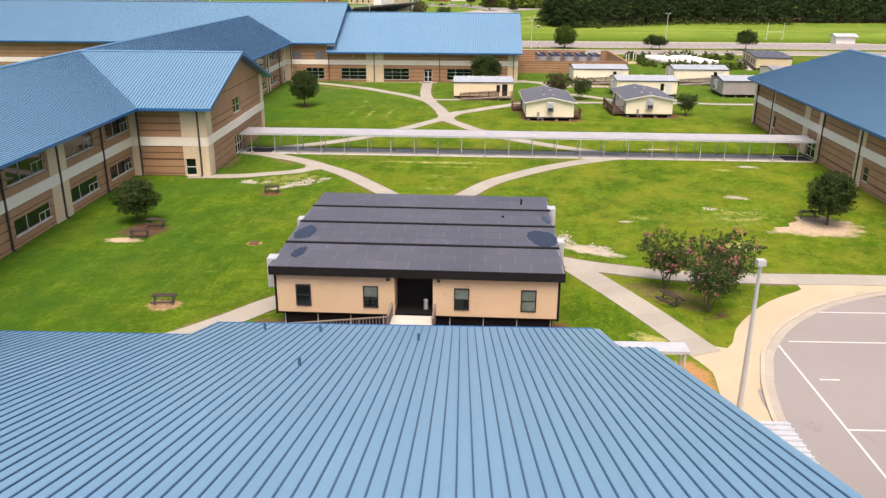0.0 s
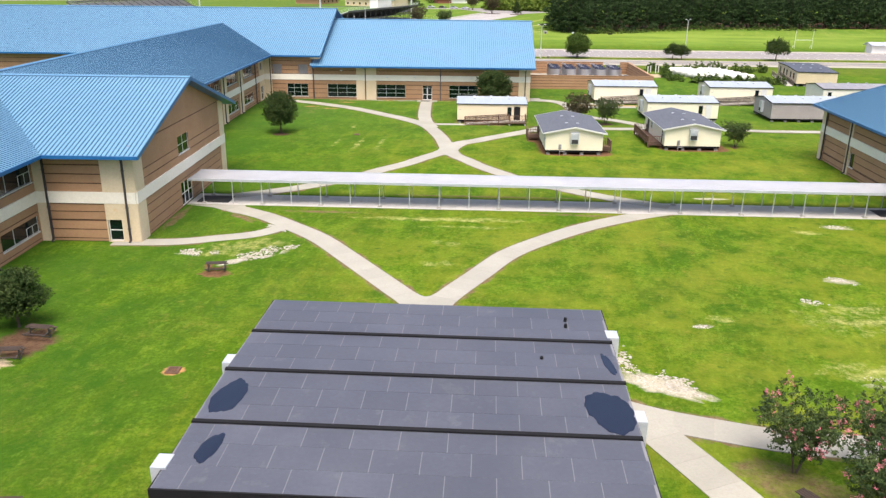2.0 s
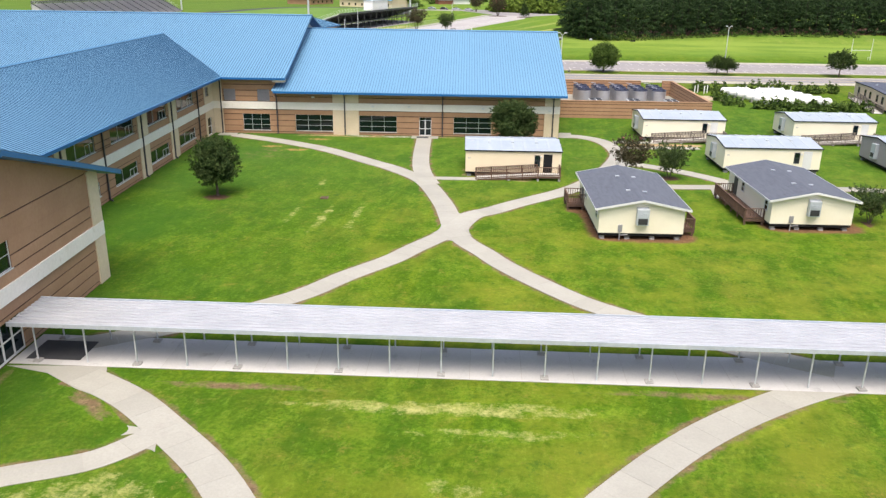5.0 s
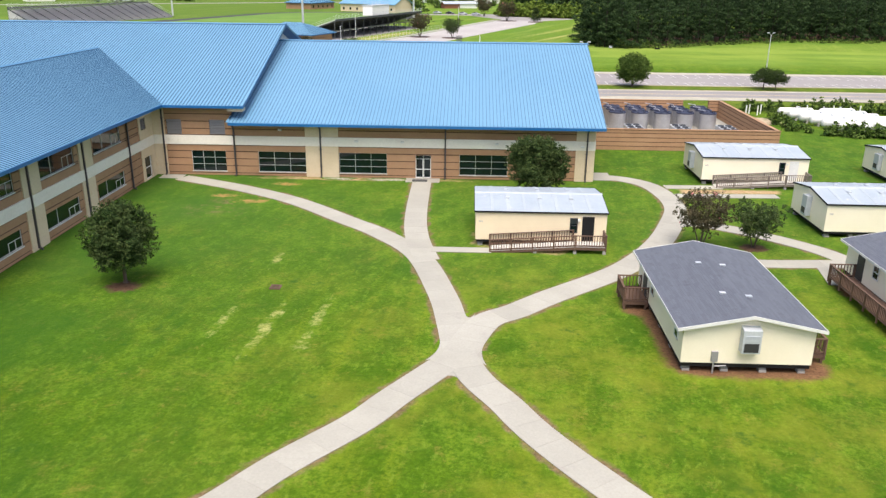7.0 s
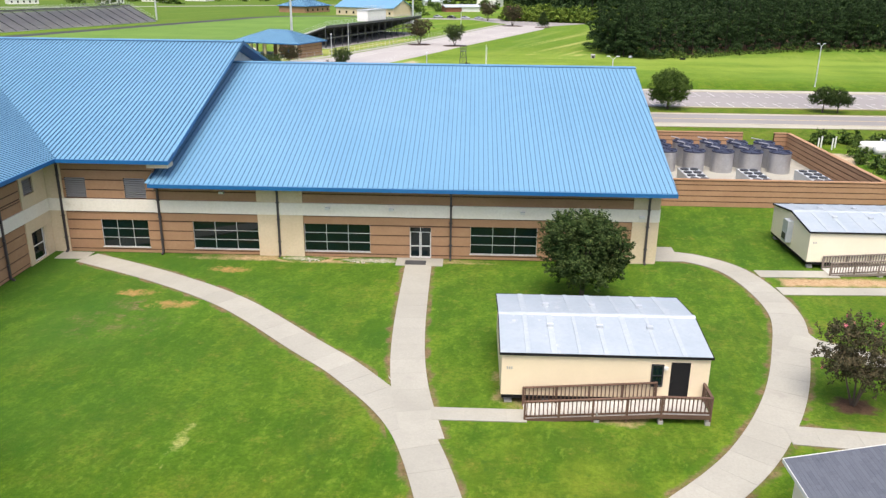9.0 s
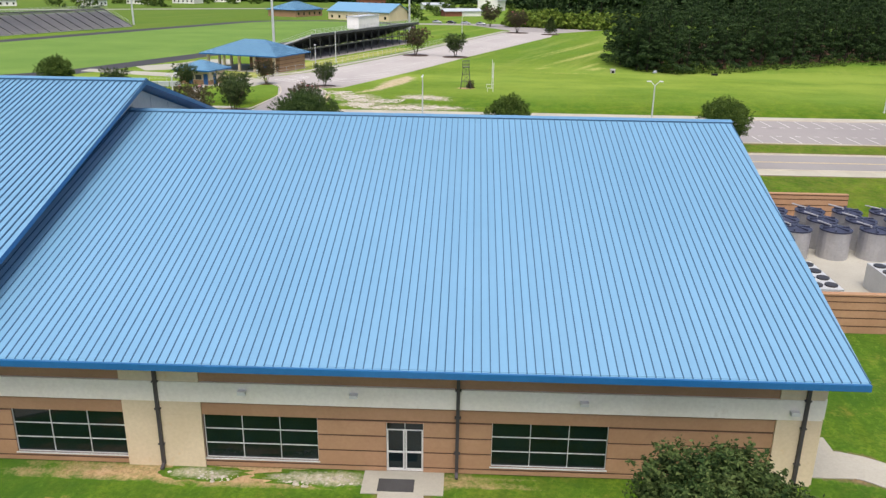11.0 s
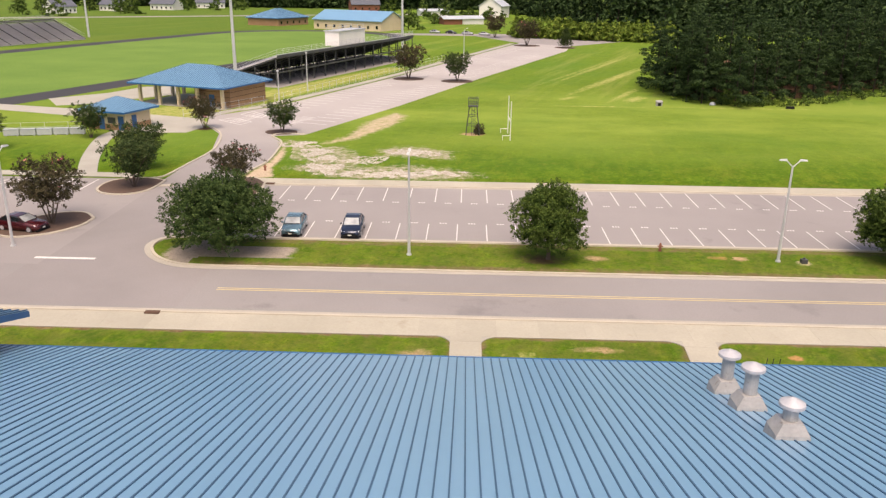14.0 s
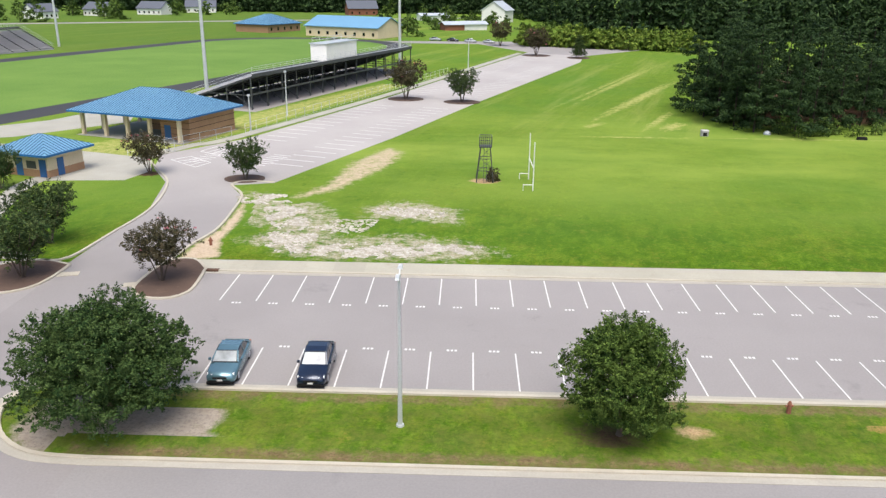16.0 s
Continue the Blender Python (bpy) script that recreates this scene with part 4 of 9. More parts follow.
# worn places in the lawns
for args in (
    ("mulch_ring", -27.3, 65.2, 2.6, 2.9, MULCH, "dark mulch round a tree and picnic tables"),
    ("sand_patch", -28.0, 62.4, 2.0, 0.9, SAND, "pale sand beside the mulch"),
    ("mulch_ring", -19.0, 77.5, 1.6, 1.1, STRAW, "reddish bare earth under a picnic table"),
    ("mulch_ring", -19.39, 79.07, 1.3, 1.0, STRAW, "brown bare earth under a picnic table"),
    ("mulch_ring", -19.66, 49.0, 1.5, 1.3, DIRT, "bare brown earth under a picnic table"),
    ("dirt_patch", -16.82, 62.00, 0.8, 0.7, CLAY, "bare earth round a square drain"),
    ("rubble_patch", -16.4, 82.3, 3.4, 1.5, RUBBLE, "broken pale rubble showing in the lawn", 38.0, 1.05),
    ("rubble_patch", -21.9, 81.9, 2.1, 1.3, RUBBLE, "broken pale rubble showing in the lawn", 8.0, 1.05),
    ("rubble_patch", -18.5, 80.0, 1.6, 0.8, RUBBLE, "broken pale rubble showing in the lawn", 38.0, 1.05),
    ("dry_patch", -18.5, 83.6, 5.0, 2.6, DRY, "dry scuffed turf round the rubble", 20.0, 0.5),
    ("rubble_patch", 11.24, 61.38, 3.4, 1.3, RUBBLE, "broken pale rubble showing in the lawn", -30.0),
    ("rubble_patch", 3.15, 65.34, 2.2, 1.2, RUBBLE, "broken pale rubble behind the dark portable"),
    ("sand_patch", 32.02, 69.00, 6.0, 4.2, SAND, "pale bare sand round a tree"),
    ("rubble_patch", 23.78, 62.58, 2.0, 1.3, RUBBLE, "pale rubble showing in the lawn", 0.0, 0.75),
    ("dry_patch", 23.03, 63.58, 3.0, 1.6, DRY, "dry turf in the lawn", 0.0, 0.5),
    ("rubble_patch", 24.8, 73.8, 1.3, 0.8, RUBBLE, "pale rubble showing in the lawn", -20.0, 0.8),
    ("rubble_patch", 28.5, 78.2, 1.7, 0.9, RUBBLE, "pale rubble showing in the lawn", -10.0, 0.8),
    ("rubble_patch", 34.08, 91.74, 1.9, 0.9, RUBBLE, "pale rubble showing in the lawn", -5.0, 0.75),
    ("dry_patch", 30.60, 90.03, 2.2, 0.7, DRY, "dry turf in the lawn", 0.0, 0.6),
    ("dry_patch", 17.15, 70.77, 1.2, 0.7, DRY, "dry turf in the lawn", -20.0, 0.6),
    ("rubble_patch", 15.64, 69.54, 0.9, 0.5, RUBBLE, "small pale rubble in the lawn", 0.0, 0.55),
    ("dry_patch", 26.45, 71.65, 5.0, 4.0, DRY, "dry turf in the lawn", 20.0, 0.38),
    ("mulch_bed", 15.6, 53.2, 1.5, 1.3, MULCH, "bare shaded earth under flowering myrtles"),
    ("mulch_bed", 17.3, 49.1, 1.6, 1.4, MULCH, "bare shaded earth under flowering myrtles"),
    ("dirt_patch", 12.6, 44.8, 2.2, 1.0, DRY, "dry bare turf beside the path", -35.0, 0.8),
    ("dirt_patch", 13.98, 52.31, 1.0, 3.4, SAND, "bare sandy earth beside the path", 25.0, 0.9),
    ("dirt_patch", -20.77, 91.86, 2.6, 0.7, EDGING, "bare brown soil beside the path", -42.0, 0.9),
    ("dirt_patch", -13.51, 94.06, 6.5, 0.55, EDGING, "bare dark soil along the walkway slab", -1.3, 0.8),
    ("dirt_patch", -26.82, 91.56, 0.7, 4.6, EDGING, "bare dark soil along the school wall", 0.0, 0.9),
    ("dirt_patch", 13.10, 94.18, 9.0, 0.5, EDGING, "bare dark soil along the walkway slab", -1.3, 0.7),
    ("dirt_patch", 2.00, 100.34, 16.0, 0.5, EDGING, "bare dark soil along the walkway slab", -1.3, 0.7),
    ("dirt_patch", -25.5, 150.5, 5.5, 3.6, EDGING, "dark scuffed turf in the lawn", 20.0, 0.30),
    ("dirt_patch", -24.6, 153.2, 3.6, 1.6, EDGING, "dark scuffed turf in the lawn", -10.0, 0.5),
    ("clay_patch", -20.75, 160.14, 2.1, 0.9, CLAY, "orange bare clay in the lawn", 0.0, 0.7),
    ("clay_patch", -25.87, 155.22, 1.9, 0.9, CLAY, "orange bare clay in the lawn", 0.0, 0.62),
    ("clay_patch", -22.74, 153.41, 2.2, 1.1, CLAY, "orange bare clay in the lawn", 0.0, 0.6),
    ("mulch_ring", -25.86, 131.12, 1.7, 1.4, MULCH, "dark bare earth round a tree"),
    ("mulch_ring", 17.1, 142.3, 1.5, 1.2, MULCH, "dark mulch round a flowering myrtle"),
    ("mulch_ring", 21.4, 142.3, 1.6, 1.3, MULCH, "dark mulch round a small tree"),
    ("mulch_ring", 35.21, 126.51, 1.5, 1.2, MULCH, "dark bare earth round a small tree"),
    ("straw_bed", 4.01, 144.07, 6.6, 5.0, DIRT, "bare earth round a cream trailer"),
    ("dry_patch", -14.30, 125.2, 0.6, 5.4, DRY, "dry pale streak in the lawn", -6.0, 0.48),
    ("dry_patch", -11.30, 126.9, 0.5, 5.0, DRY, "dry pale streak in the lawn", -4.4, 0.42),
    ("dry_patch", -11.60, 122.6, 0.8, 1.1, DRY, "dry pale streak in the lawn", -4.4, 0.52),
    ("dry_patch", -17.25, 126.0, 0.5, 4.2, DRY, "dry pale streak in the lawn", -4.7, 0.34),
    ("dry_patch", -16.55, 137.4, 0.5, 2.6, DRY, "dry pale streak in the lawn", -4.0, 0.40),
    ("dry_patch", -2.01, 92.24, 11.0, 0.9, DRY, "dry pale streak in the lawn", -1.0, 0.6),
    ("dry_patch", 0.51, 89.86, 5.5, 0.7, DRY, "dry pale streak in the lawn", 0.0, 0.4),
    ("dry_patch", -1.50, 85.41, 2.4, 1.0, DRY, "dry pale turf in the lawn", 0.0, 0.4),
    ("dry_patch", -2.20, 80.37, 2.0, 0.9, DRY, "dry pale turf in the lawn", 0.0, 0.4),
    ("rubble_patch", 25.25, 100.84, 2.2, 0.5, RUBBLE, "pale rubble beside the covered walkway"),
    ("dirt_patch", -12.83, 162.9, 15.0, 1.3, DIRT, "bare earth along the school wall", 0.0, 0.95),
    ("rubble_patch", -10.32, 162.75, 3.0, 0.7, RUBBLE, "pale broken rubble at the foot of the school wall", 0.0, 0.8),
    ("rubble_patch", -15.84, 162.86, 2.2, 0.6, RUBBLE, "pale broken rubble at the foot of the school wall", 0.0, 0.7),
    ("dirt_patch", -5.2, 294.2, 2.3, 1.7, DIRT, "bare earth round the watch stand"),
    ("dirt_patch", 5.0, 239.3, 1.6, 1.0, DIRT, "bare earth on the grass strip", 0.0, 0.7),
    ("dirt_patch", 17.0, 240.1, 1.1, 0.9, DIRT, "bare earth ring on the grass strip", 0.0, 1.0),
    ("dirt_patch", 16.7, 236.5, 0.9, 0.5, CLAY, "orange bare earth on the grass strip", 0.0, 0.9),
    ("dirt_patch", 22.1, 239.2, 1.0, 0.8, SAND, "pale bare earth round a utility box", 0.0, 0.7),
    # the dense tree's shade, laid down as a dark patch
    ("dirt_patch", 0.3, 238.6, 2.6, 1.8, MULCH, "shaded bare earth under a dense tree", 0.0, 0.8),
    ("dirt_patch", -2.6, 219.6, 1.8, 2.4, DRY, "dry bare turf beside the school", -25.0, 0.9),
    ("dirt_patch", 14.7, 221.5, 0.6, 0.5, CLAY, "bare earth ring beside the school", 0.0, 1.0),
    ("dirt_patch", 15.2, 240.3, 1.3, 0.9, CLAY, "orange mulch ring on the grass strip", 0.0, 0.7),
    ("dirt_patch", 10.8, 241.6, 0.9, 0.6, CLAY, "orange mulch ring on the grass strip"),
    ("dirt_patch", 1.0, 216.5, 2.0, 3.2, DRY, "dry bare turf beside the school", 0.0, 0.8),
    ("dirt_patch", -10.0, 219.5, 2.6, 1.4, DRY, "dry turf beside the school", 0.0, 0.7),
    ("dirt_patch", 12.5, 219.0, 1.5, 1.2, CLAY, "orange bare earth beside the school", 0.0, 0.8),
    ("mulch_ring", -45.8, 295.0, 1.9, 1.6, MULCH, "dark mulch round a small tree"),
    ("dry_patch", 28.5, 369.5, 2.0, 42.0, DRY, "dry mown streak in the field", -25.5, 0.70),
    ("dry_patch", 27.0, 394.5, 1.5, 60.0, DRY, "dry mown streak in the field", -23.6, 0.50),
    ("dry_patch", 30.0, 398.0, 1.3, 56.0, DRY, "dry mown streak in the field", -23.2, 0.60),
    ("dry_patch", 26.0, 341.0, 1.2, 15.5, DRY, "dry mown streak in the field", -24.5, 0.62),
    ("dry_patch", 26.8, 334.5, 2.2, 6.5, DRY, "dry tan turf in the field", -28.0, 0.75),
    ("dry_patch", 13.6, 334.6, 1.6, 5.0, DRY, "dry tan turf in the field", -40.0, 0.6),
    ("dry_patch", 44.0, 324.6, 22.0, 0.8, DRY, "dry mown edge in the field", 0.0, 0.5),
    ("dry_patch", 17.5, 324.2, 11.0, 0.9, DRY, "dry mown edge in the field", 0.0, 0.6),
):
    patch(*args)

stones([(-16.3, 82.4, 3.3, 1.25, 38.0, 470), (-22.3, 81.9, 1.5, 0.95, 8.0, 270), (-20.6, 82.0, 1.0, 0.6, 0.0, 41), (-18.5, 80.0, 1.5, 0.6, 38.0, 98)], 0.095, "broken white stones heaped in the lawn near a picnic table", 1)
stones([(11.0, 62.6, 3.6, 1.0, -40.0, 470), (9.4, 65.0, 0.9, 1.6, 0.0, 98), (3.2, 65.3, 2.0, 1.0, 0.0, 85)], 0.095, "broken white stones beside the dark-roofed portable", 2)
stones([(24.8, 73.8, 1.1, 0.5, -35.0, 85), (28.5, 78.2, 1.2, 0.6, -40.0, 85), (23.8, 62.6, 1.6, 0.9, 0.0, 98), (34.1, 91.7, 1.6, 0.6, -5.0, 70), (15.6, 69.5, 0.6, 0.3, 0.0, 36), (25.3, 100.8, 1.9, 0.3, 0.0, 70)], 0.09, "small pale stones showing in the lawn", 3)
stones([(-10.3, 162.5, 2.8, 0.5, 0.0, 60), (-15.8, 162.6, 2.0, 0.45, 0.0, 40)], 0.10, "pale stones at the foot of the school wall", 4)
stones([(-29.5, 284.5, 3.4, 2.2, 0.0, 617), (-25.4, 278.5, 2.2, 5.5, 20.0, 1080), (-23.5, 271.0, 2.6, 3.0, 0.0, 846), (-14.5, 268.0, 9.5, 2.0, 4.0, 2185), (-13.0, 280.2, 4.2, 1.8, -8.0, 667), (-19.5, 274.5, 4.5, 2.4, 30.0, 410)], 0.19, "broken white stones and gravel spread over the grass", 5)
blot("dirt_patch", [(19.8, 159.2), (29.8, 159.6), (30.0, 160.9), (25.0, 161.0), (19.9, 160.8)], DIRT, "bare brown earth between two short concrete paths", 0.8, 0.3)
blot("dirt_patch", [(25.2, 162.6), (36.2, 162.8), (36.4, 163.9), (25.2, 163.8)], DIRT, "bare brown earth before a cream trailer", 0.8, 0.3)
blot("dirt_patch", [(40.5, 200.0), (45.0, 200.0), (45.2, 205.5), (41.0, 206.5)], SAND, "bare pinkish earth beside the tank yard", 1.2, 0.4, 0.8)
blot("straw_bed", [(-12.3, 47.8), (-11.2, 45.4), (-14.8, 44.9), (-15.0, 45.6)], SAND, "dry tan straw beside the portable classroom", 0.7, 0.25)
blot("dirt_patch", [(12.6, 54.0), (14.4, 50.8), (16.6, 49.5), (17.8, 51.4), (16.7, 52.8), (14.5, 54.3)], EDGING, "bare shaded earth under flowering myrtles", 1.4, 0.3, 0.55)
solo("pavement", slab([(-16.3, 43.2), (-14.5, 43.3), (-11.5, 43.6), (-11.5, 44.6), (-15.5, 44.5)], -0.1, 0.0255), CONCRETE, "pale concrete landing at the foot of a ramp", "path", "structure")
blot("clay_bank", [(12.6, 42.0), (14.3, 41.9), (14.95, 40.3), (14.4, 32.0), (9.6, 32.0), (10.02, 41.52)], CLAY, "orange clay bank beside the school roof", 0.8)
blot("straw_bed", [(-14.5, 37.5), (7.4, 37.5), (8.17, 45.02), (7.35, 47.04), (-12.81, 46.84)], STRAW, "brown pine straw before the portable classroom", 0.9)
blot("sand_patch", [(-30.9, 237.6), (-29.5, 235.9), (-26.5, 235.3), (-20.0, 235.2), (-19.2, 236.6), (-20.6, 238.2), (-20.2, 239.8), (-21.6, 241.9), (-25.0, 242.3), (-29.2, 242.0), (-30.8, 240.0)], GREY_SAND, "bare greyish sand under a large spreading tree", 1.0, 0.25)
blot("gravel_bed", [(-31.2, 286.5), (-26.3, 285.6), (-22.5, 281.4), (-20.0, 276.6), (-20.8, 273.2), (-19.0, 271.0), (-12.5, 272.0), (-8.0, 270.6), (-4.6, 267.6), (-9.2, 265.8), (-18.6, 265.9), (-22.1, 266.6), (-25.0, 268.8), (-27.3, 270.3), (-25.1, 272.6), (-25.8, 275.8), (-27.6, 275.0), (-30.2, 278.0)], GRAVEL, "pale broken gravel spread over the grass beside the driveway", 3.0, 0.4, 0.62)
blot("gravel_bed", [(-17.7, 281.5), (-15.1, 283.6), (-12.6, 283.8), (-8.6, 281.0), (-8.4, 276.6), (-13.2, 278.0), (-16.9, 278.6)], GRAVEL, "pale gravel showing in the field", 2.6, 0.4, 0.7)
blot("sand_patch", [(-31.0, 284.0), (-29.6, 277.0), (-29.6, 270.0), (-28.3, 265.2), (-31.6, 264.8), (-31.4, 268.5), (-30.6, 273.0), (-30.8, 279.5)], SAND, "pinkish bare sand along the driveway kerb", 0.8)
blot("sand_patch", [(-23.2, 291.1), (-21.7, 304.0), (-18.4, 312.5), (-16.6, 310.1), (-17.4, 302.6), (-20.1, 294.5), (-22.5, 288.6), (-26.0, 285.0)], SAND, "bare sandy earth in the field", 2.4, 0.5, 0.72)
for _x, _y, _rx, _ry in ((-33.7, 293.2, 2.4, 2.0), (-19.9, 361.9, 3.6, 3.0), (-8.6, 358.9, 3.6, 3.0), (14.2, 465.4, 4.6, 4.0), (27.0, 458.8, 3.6, 4.0)):
    solo("planting_bed", slab([(_x + _rx * math.cos(k * math.pi / 12), _y + _ry * math.sin(k * math.pi / 12)) for k in range(24)], -0.1, 0.09), BED_MULCH, "dark brown mulch round a small tree", "mulch", "structure")
blot("woods_floor", [(40, 338), (46, 335), (63, 340), (74, 352), (100, 363), (150, 372), (240, 380), (240, 430), (62, 430), (46, 380), (37, 345)], MULCH, "dark needle litter under the pine woods", 4.0, 2.0)
blot("dry_patch", [(-62, 297), (-53, 302), (-46, 316), (-22, 384), (-27, 386), (-52, 324), (-66, 306)], DRY, "dry tan turf round the stadium pavilion", 3.0, 0.8, 0.62)
for _x, _y in ((13.7, 126.6), (29.6, 130.2)):
    blot("straw_bed", [(_x - 4.1, _y - 5.3), (_x - 3.6, _y - 6.2), (_x - 2.3, _y - 6.6), (_x, _y - 6.7), (_x + 3.4, _y - 6.7), (_x + 4.6, _y - 6.3), (_x + 5.0, _y - 5.3), (_x + 4.9, _y - 2.4), (_x + 4.1, _y - 1.6), (_x + 4.1, _y + 6.0), (_x - 5.0, _y + 6.0), (_x - 5.2, _y + 2.2), (_x - 4.2, _y + 1.2)], STRAW, "reddish-brown pine straw round a cream double classroom", 0.9, 0.25)

# worn soil behind the road kerbs and bare spots on the front lawn
blot("dirt_patch", [(-27.0, 235.75), (70.0, 236.05), (70.0, 236.75), (20.0, 236.5), (-27.0, 236.5)], EDGING, "worn soil behind the road kerb", 1.3, 0.35, 0.62)
blot("dirt_patch", [(-27.0, 241.7), (70.0, 241.8), (70.0, 242.45), (-27.0, 242.4)], EDGING, "worn soil behind the parking kerb", 1.3, 0.35, 0.5)
for _x, _y, _rx, _ry in ((-8.7, 220.7, 1.7, 0.9), (-2.8, 219.6, 1.1, 1.4), (12.2, 219.8, 1.9, 1.1), (2.5, 221.9, 2.2, 0.6)):
    patch("dirt_patch", _x, _y, _rx, _ry, DIRT, "bare brown earth in the front lawn", 0.0, 0.7)

# ---- the school buildings ----
GROOVES = (0.02, 0.32, 1.10, 1.88, 2.66, 3.36)
UPPER = (4.34, 5.10, 5.88, 6.66)
JOINT = 0.085


class Building:
    """Builds in world coordinates round a base point; parts hang under one Empty."""

    def __init__(self, name, base, label, category, turn=0.0):
        self.root = thing(name, base, label, category, turn=turn)
        self.o = Vector(base)

    def add(self, name, mesh, mats, parent=None, label=""):
        mesh.v = [(p[0] - self.o.x, p[1] - self.o.y, p[2] - self.o.z) for p in mesh.v]
        return part(name, mesh, mats, parent or self.root, label)

    def piece(self, name, data, parent, m):
        return part(name, data, None, parent, m=Matrix.Translation(-self.o) @ m)


def facade(b, a, c, top, openings=(), pilasters=(), plain=False, bands=True, grooves=GROOVES + UPPER):
    """A grooved block wall from a to c (plan points, outside to the right of the way a to c), openings as (x0, x1, z0, z1, kind)."""
    a, c = Vector((*a, 0)), Vector((*c, 0))
    d = (c - a).normalized()
    length = (c - a).length
    n = Vector((d.y, -d.x, 0))
    m = Matrix.Translation(a) @ Matrix((d, -n, Vector((0, 0, 1)))).transposed().to_4x4()
    holes = [(o[0], o[1], o[2], o[3]) for o in openings]
    w = None
    for x0, x1, z0, z1 in rects_minus(0, length, 0, top, holes):
        wall = Mesh()
        wall.box(x0, x1, 0, 0.3, z0, z1, m=m)
        section = b.add("wall", wall, BRICK if plain else GROOVE)
        w = w or section
    if plain:
        return w
    blocked = holes + [(p[0], p[1], 0, top) for p in pilasters]
    levels = [z for z in grooves if z < top] + [top]
    for z0, z1 in zip(levels, levels[1:]):
        band = bands and abs(z0 - 3.36) < 0.01
        zz = 4.34 if band else z1
        if bands and 3.36 < z0 < 4.3:
            continue
        g = 0.0 if band else JOINT
        for r in rects_minus(0, length, z0, min(zz, top), holes if band else blocked):
            if r[1] - r[0] < 0.12 or r[3] - r[2] < 0.1:
                continue
            p = Mesh()
            p.box(r[0], r[1], -0.16 if band else -0.05, 0, r[2] + 0.003, r[3] - (g if abs(r[3] - zz) < 0.01 else 0.0) - 0.003, m=m)
            b.add("pale_band" if band else "wall_panel", p, WHITE_BAND if band else BRICK, w)
    for x0, x1 in pilasters:
        for r in rects_minus(x0, x1, 0, top, holes + ([(x0, x1, 3.36, 4.34)] if bands else [])):
            p = Mesh()
            p.box(r[0], r[1], -0.13, 0, r[2] + 0.002, r[3] - 0.002, m=m)
            b.add("pilaster", p, CREAM, w)
    for o in openings:
        kind = o[4]
        x0, x1, z0, z1 = o[:4]
        if kind == "louvre":
            f = Mesh()
            k = 0
            z = z0 + 0.05
            while z < z1 - 0.05:
                f.box(x0, x1, -0.04, 0.10, z, z + 0.07, m=m)
                z += 0.17
            f.box(x0, x1, 0.12, 0.2, z0, z1, m=m)
            b.add("louvre", f, LOUVRE)
            continue
        cols, rows = o[5], o[6]
        f = Mesh()
        t = 0.022
        f.ring(x0, x1, z0, z1, t, 0.02, 0.12, m)
        win = b.add("door" if kind == "door" else "window", f, FRAME_WHITE, None, "white-framed glass double door" if kind == "door" else "dark tinted window in a white frame")
        levels = [0.0, 0.38, 0.84, 1.0] if kind == "door" and rows == 3 else [j / rows for j in range(rows + 1)]
        bars = [(x0 + (x1 - x0 - t) * i / cols, x0 + (x1 - x0 - t) * i / cols + t, z0 + t, z1 - t) for i in range(1, cols)]
        bars += [(x0 + t, x1 - t, z0 + (z1 - z0 - t) * levels[i], z0 + (z1 - z0 - t) * levels[i] + t) for i in range(1, rows)]
        for k, q in enumerate(bars):
            e = Mesh()
            e.box(q[0], q[1], 0.03 + 0.004 * (k % 2), 0.11, q[2], q[3], m=m)
            b.add("mullion", e, FRAME_WHITE, win)
        for i in range(cols):
            for j in range(rows):
                g = Mesh()
                xa, xb = x0 + (x1 - x0) * i / cols + 0.03, x0 + (x1 - x0) * (i + 1) / cols - 0.03
                za, zb = z0 + (z1 - z0) * levels[j] + 0.03, z0 + (z1 - z0) * levels[j + 1] - 0.03
                if kind == "door" and j < 1:
                    za += 0.06
                g.box(xa, xb, 0.065, 0.08, za, zb, m=m)
                b.add("pane", g, GLASS, win)
                if kind == "door" and j < 2:
                    e = Mesh()
                    for q in ((xa, xa + 0.055, za, zb), (xb - 0.055, xb, za, zb), (xa, xb, za - 0.06, za + 0.03)):
                        e.box(q[0], q[1], 0.04, 0.1, q[2], q[3], m=m)
                    b.add("stile", e, FRAME_WHITE, win)
        if kind == "window":
            s = Mesh()
            s.box(x0 - 0.06, x1 + 0.06, -0.10, 0.02, z0 - 0.05, z0 - 0.003, m=m)
            b.add("sill", s, FRAME_WHITE, win)
        elif kind == "slider":
            s = Mesh()
            s.box(x0 - 0.02, x1 + 0.02, -0.10, 0.02, z0 - 0.09, z0 - 0.003, m=m)
            s.box(x0 + (x1 - x0) * 0.68, x1 - 0.03, 0.035, 0.075, z0 + (z1 - z0) * 0.52, z0 + (z1 - z0) * 0.52 + 0.04, m=m)
            for q in (0.34, 0.68, 0.84):
                s.box(x0 + (x1 - x0) * q, x0 + (x1 - x0) * q + 0.04, 0.03, 0.078, z0, z1 if q == 0.34 else z0 + (z1 - z0) * 0.52, m=m)
            b.add("sill", s, FRAME_WHITE, win)
    return w


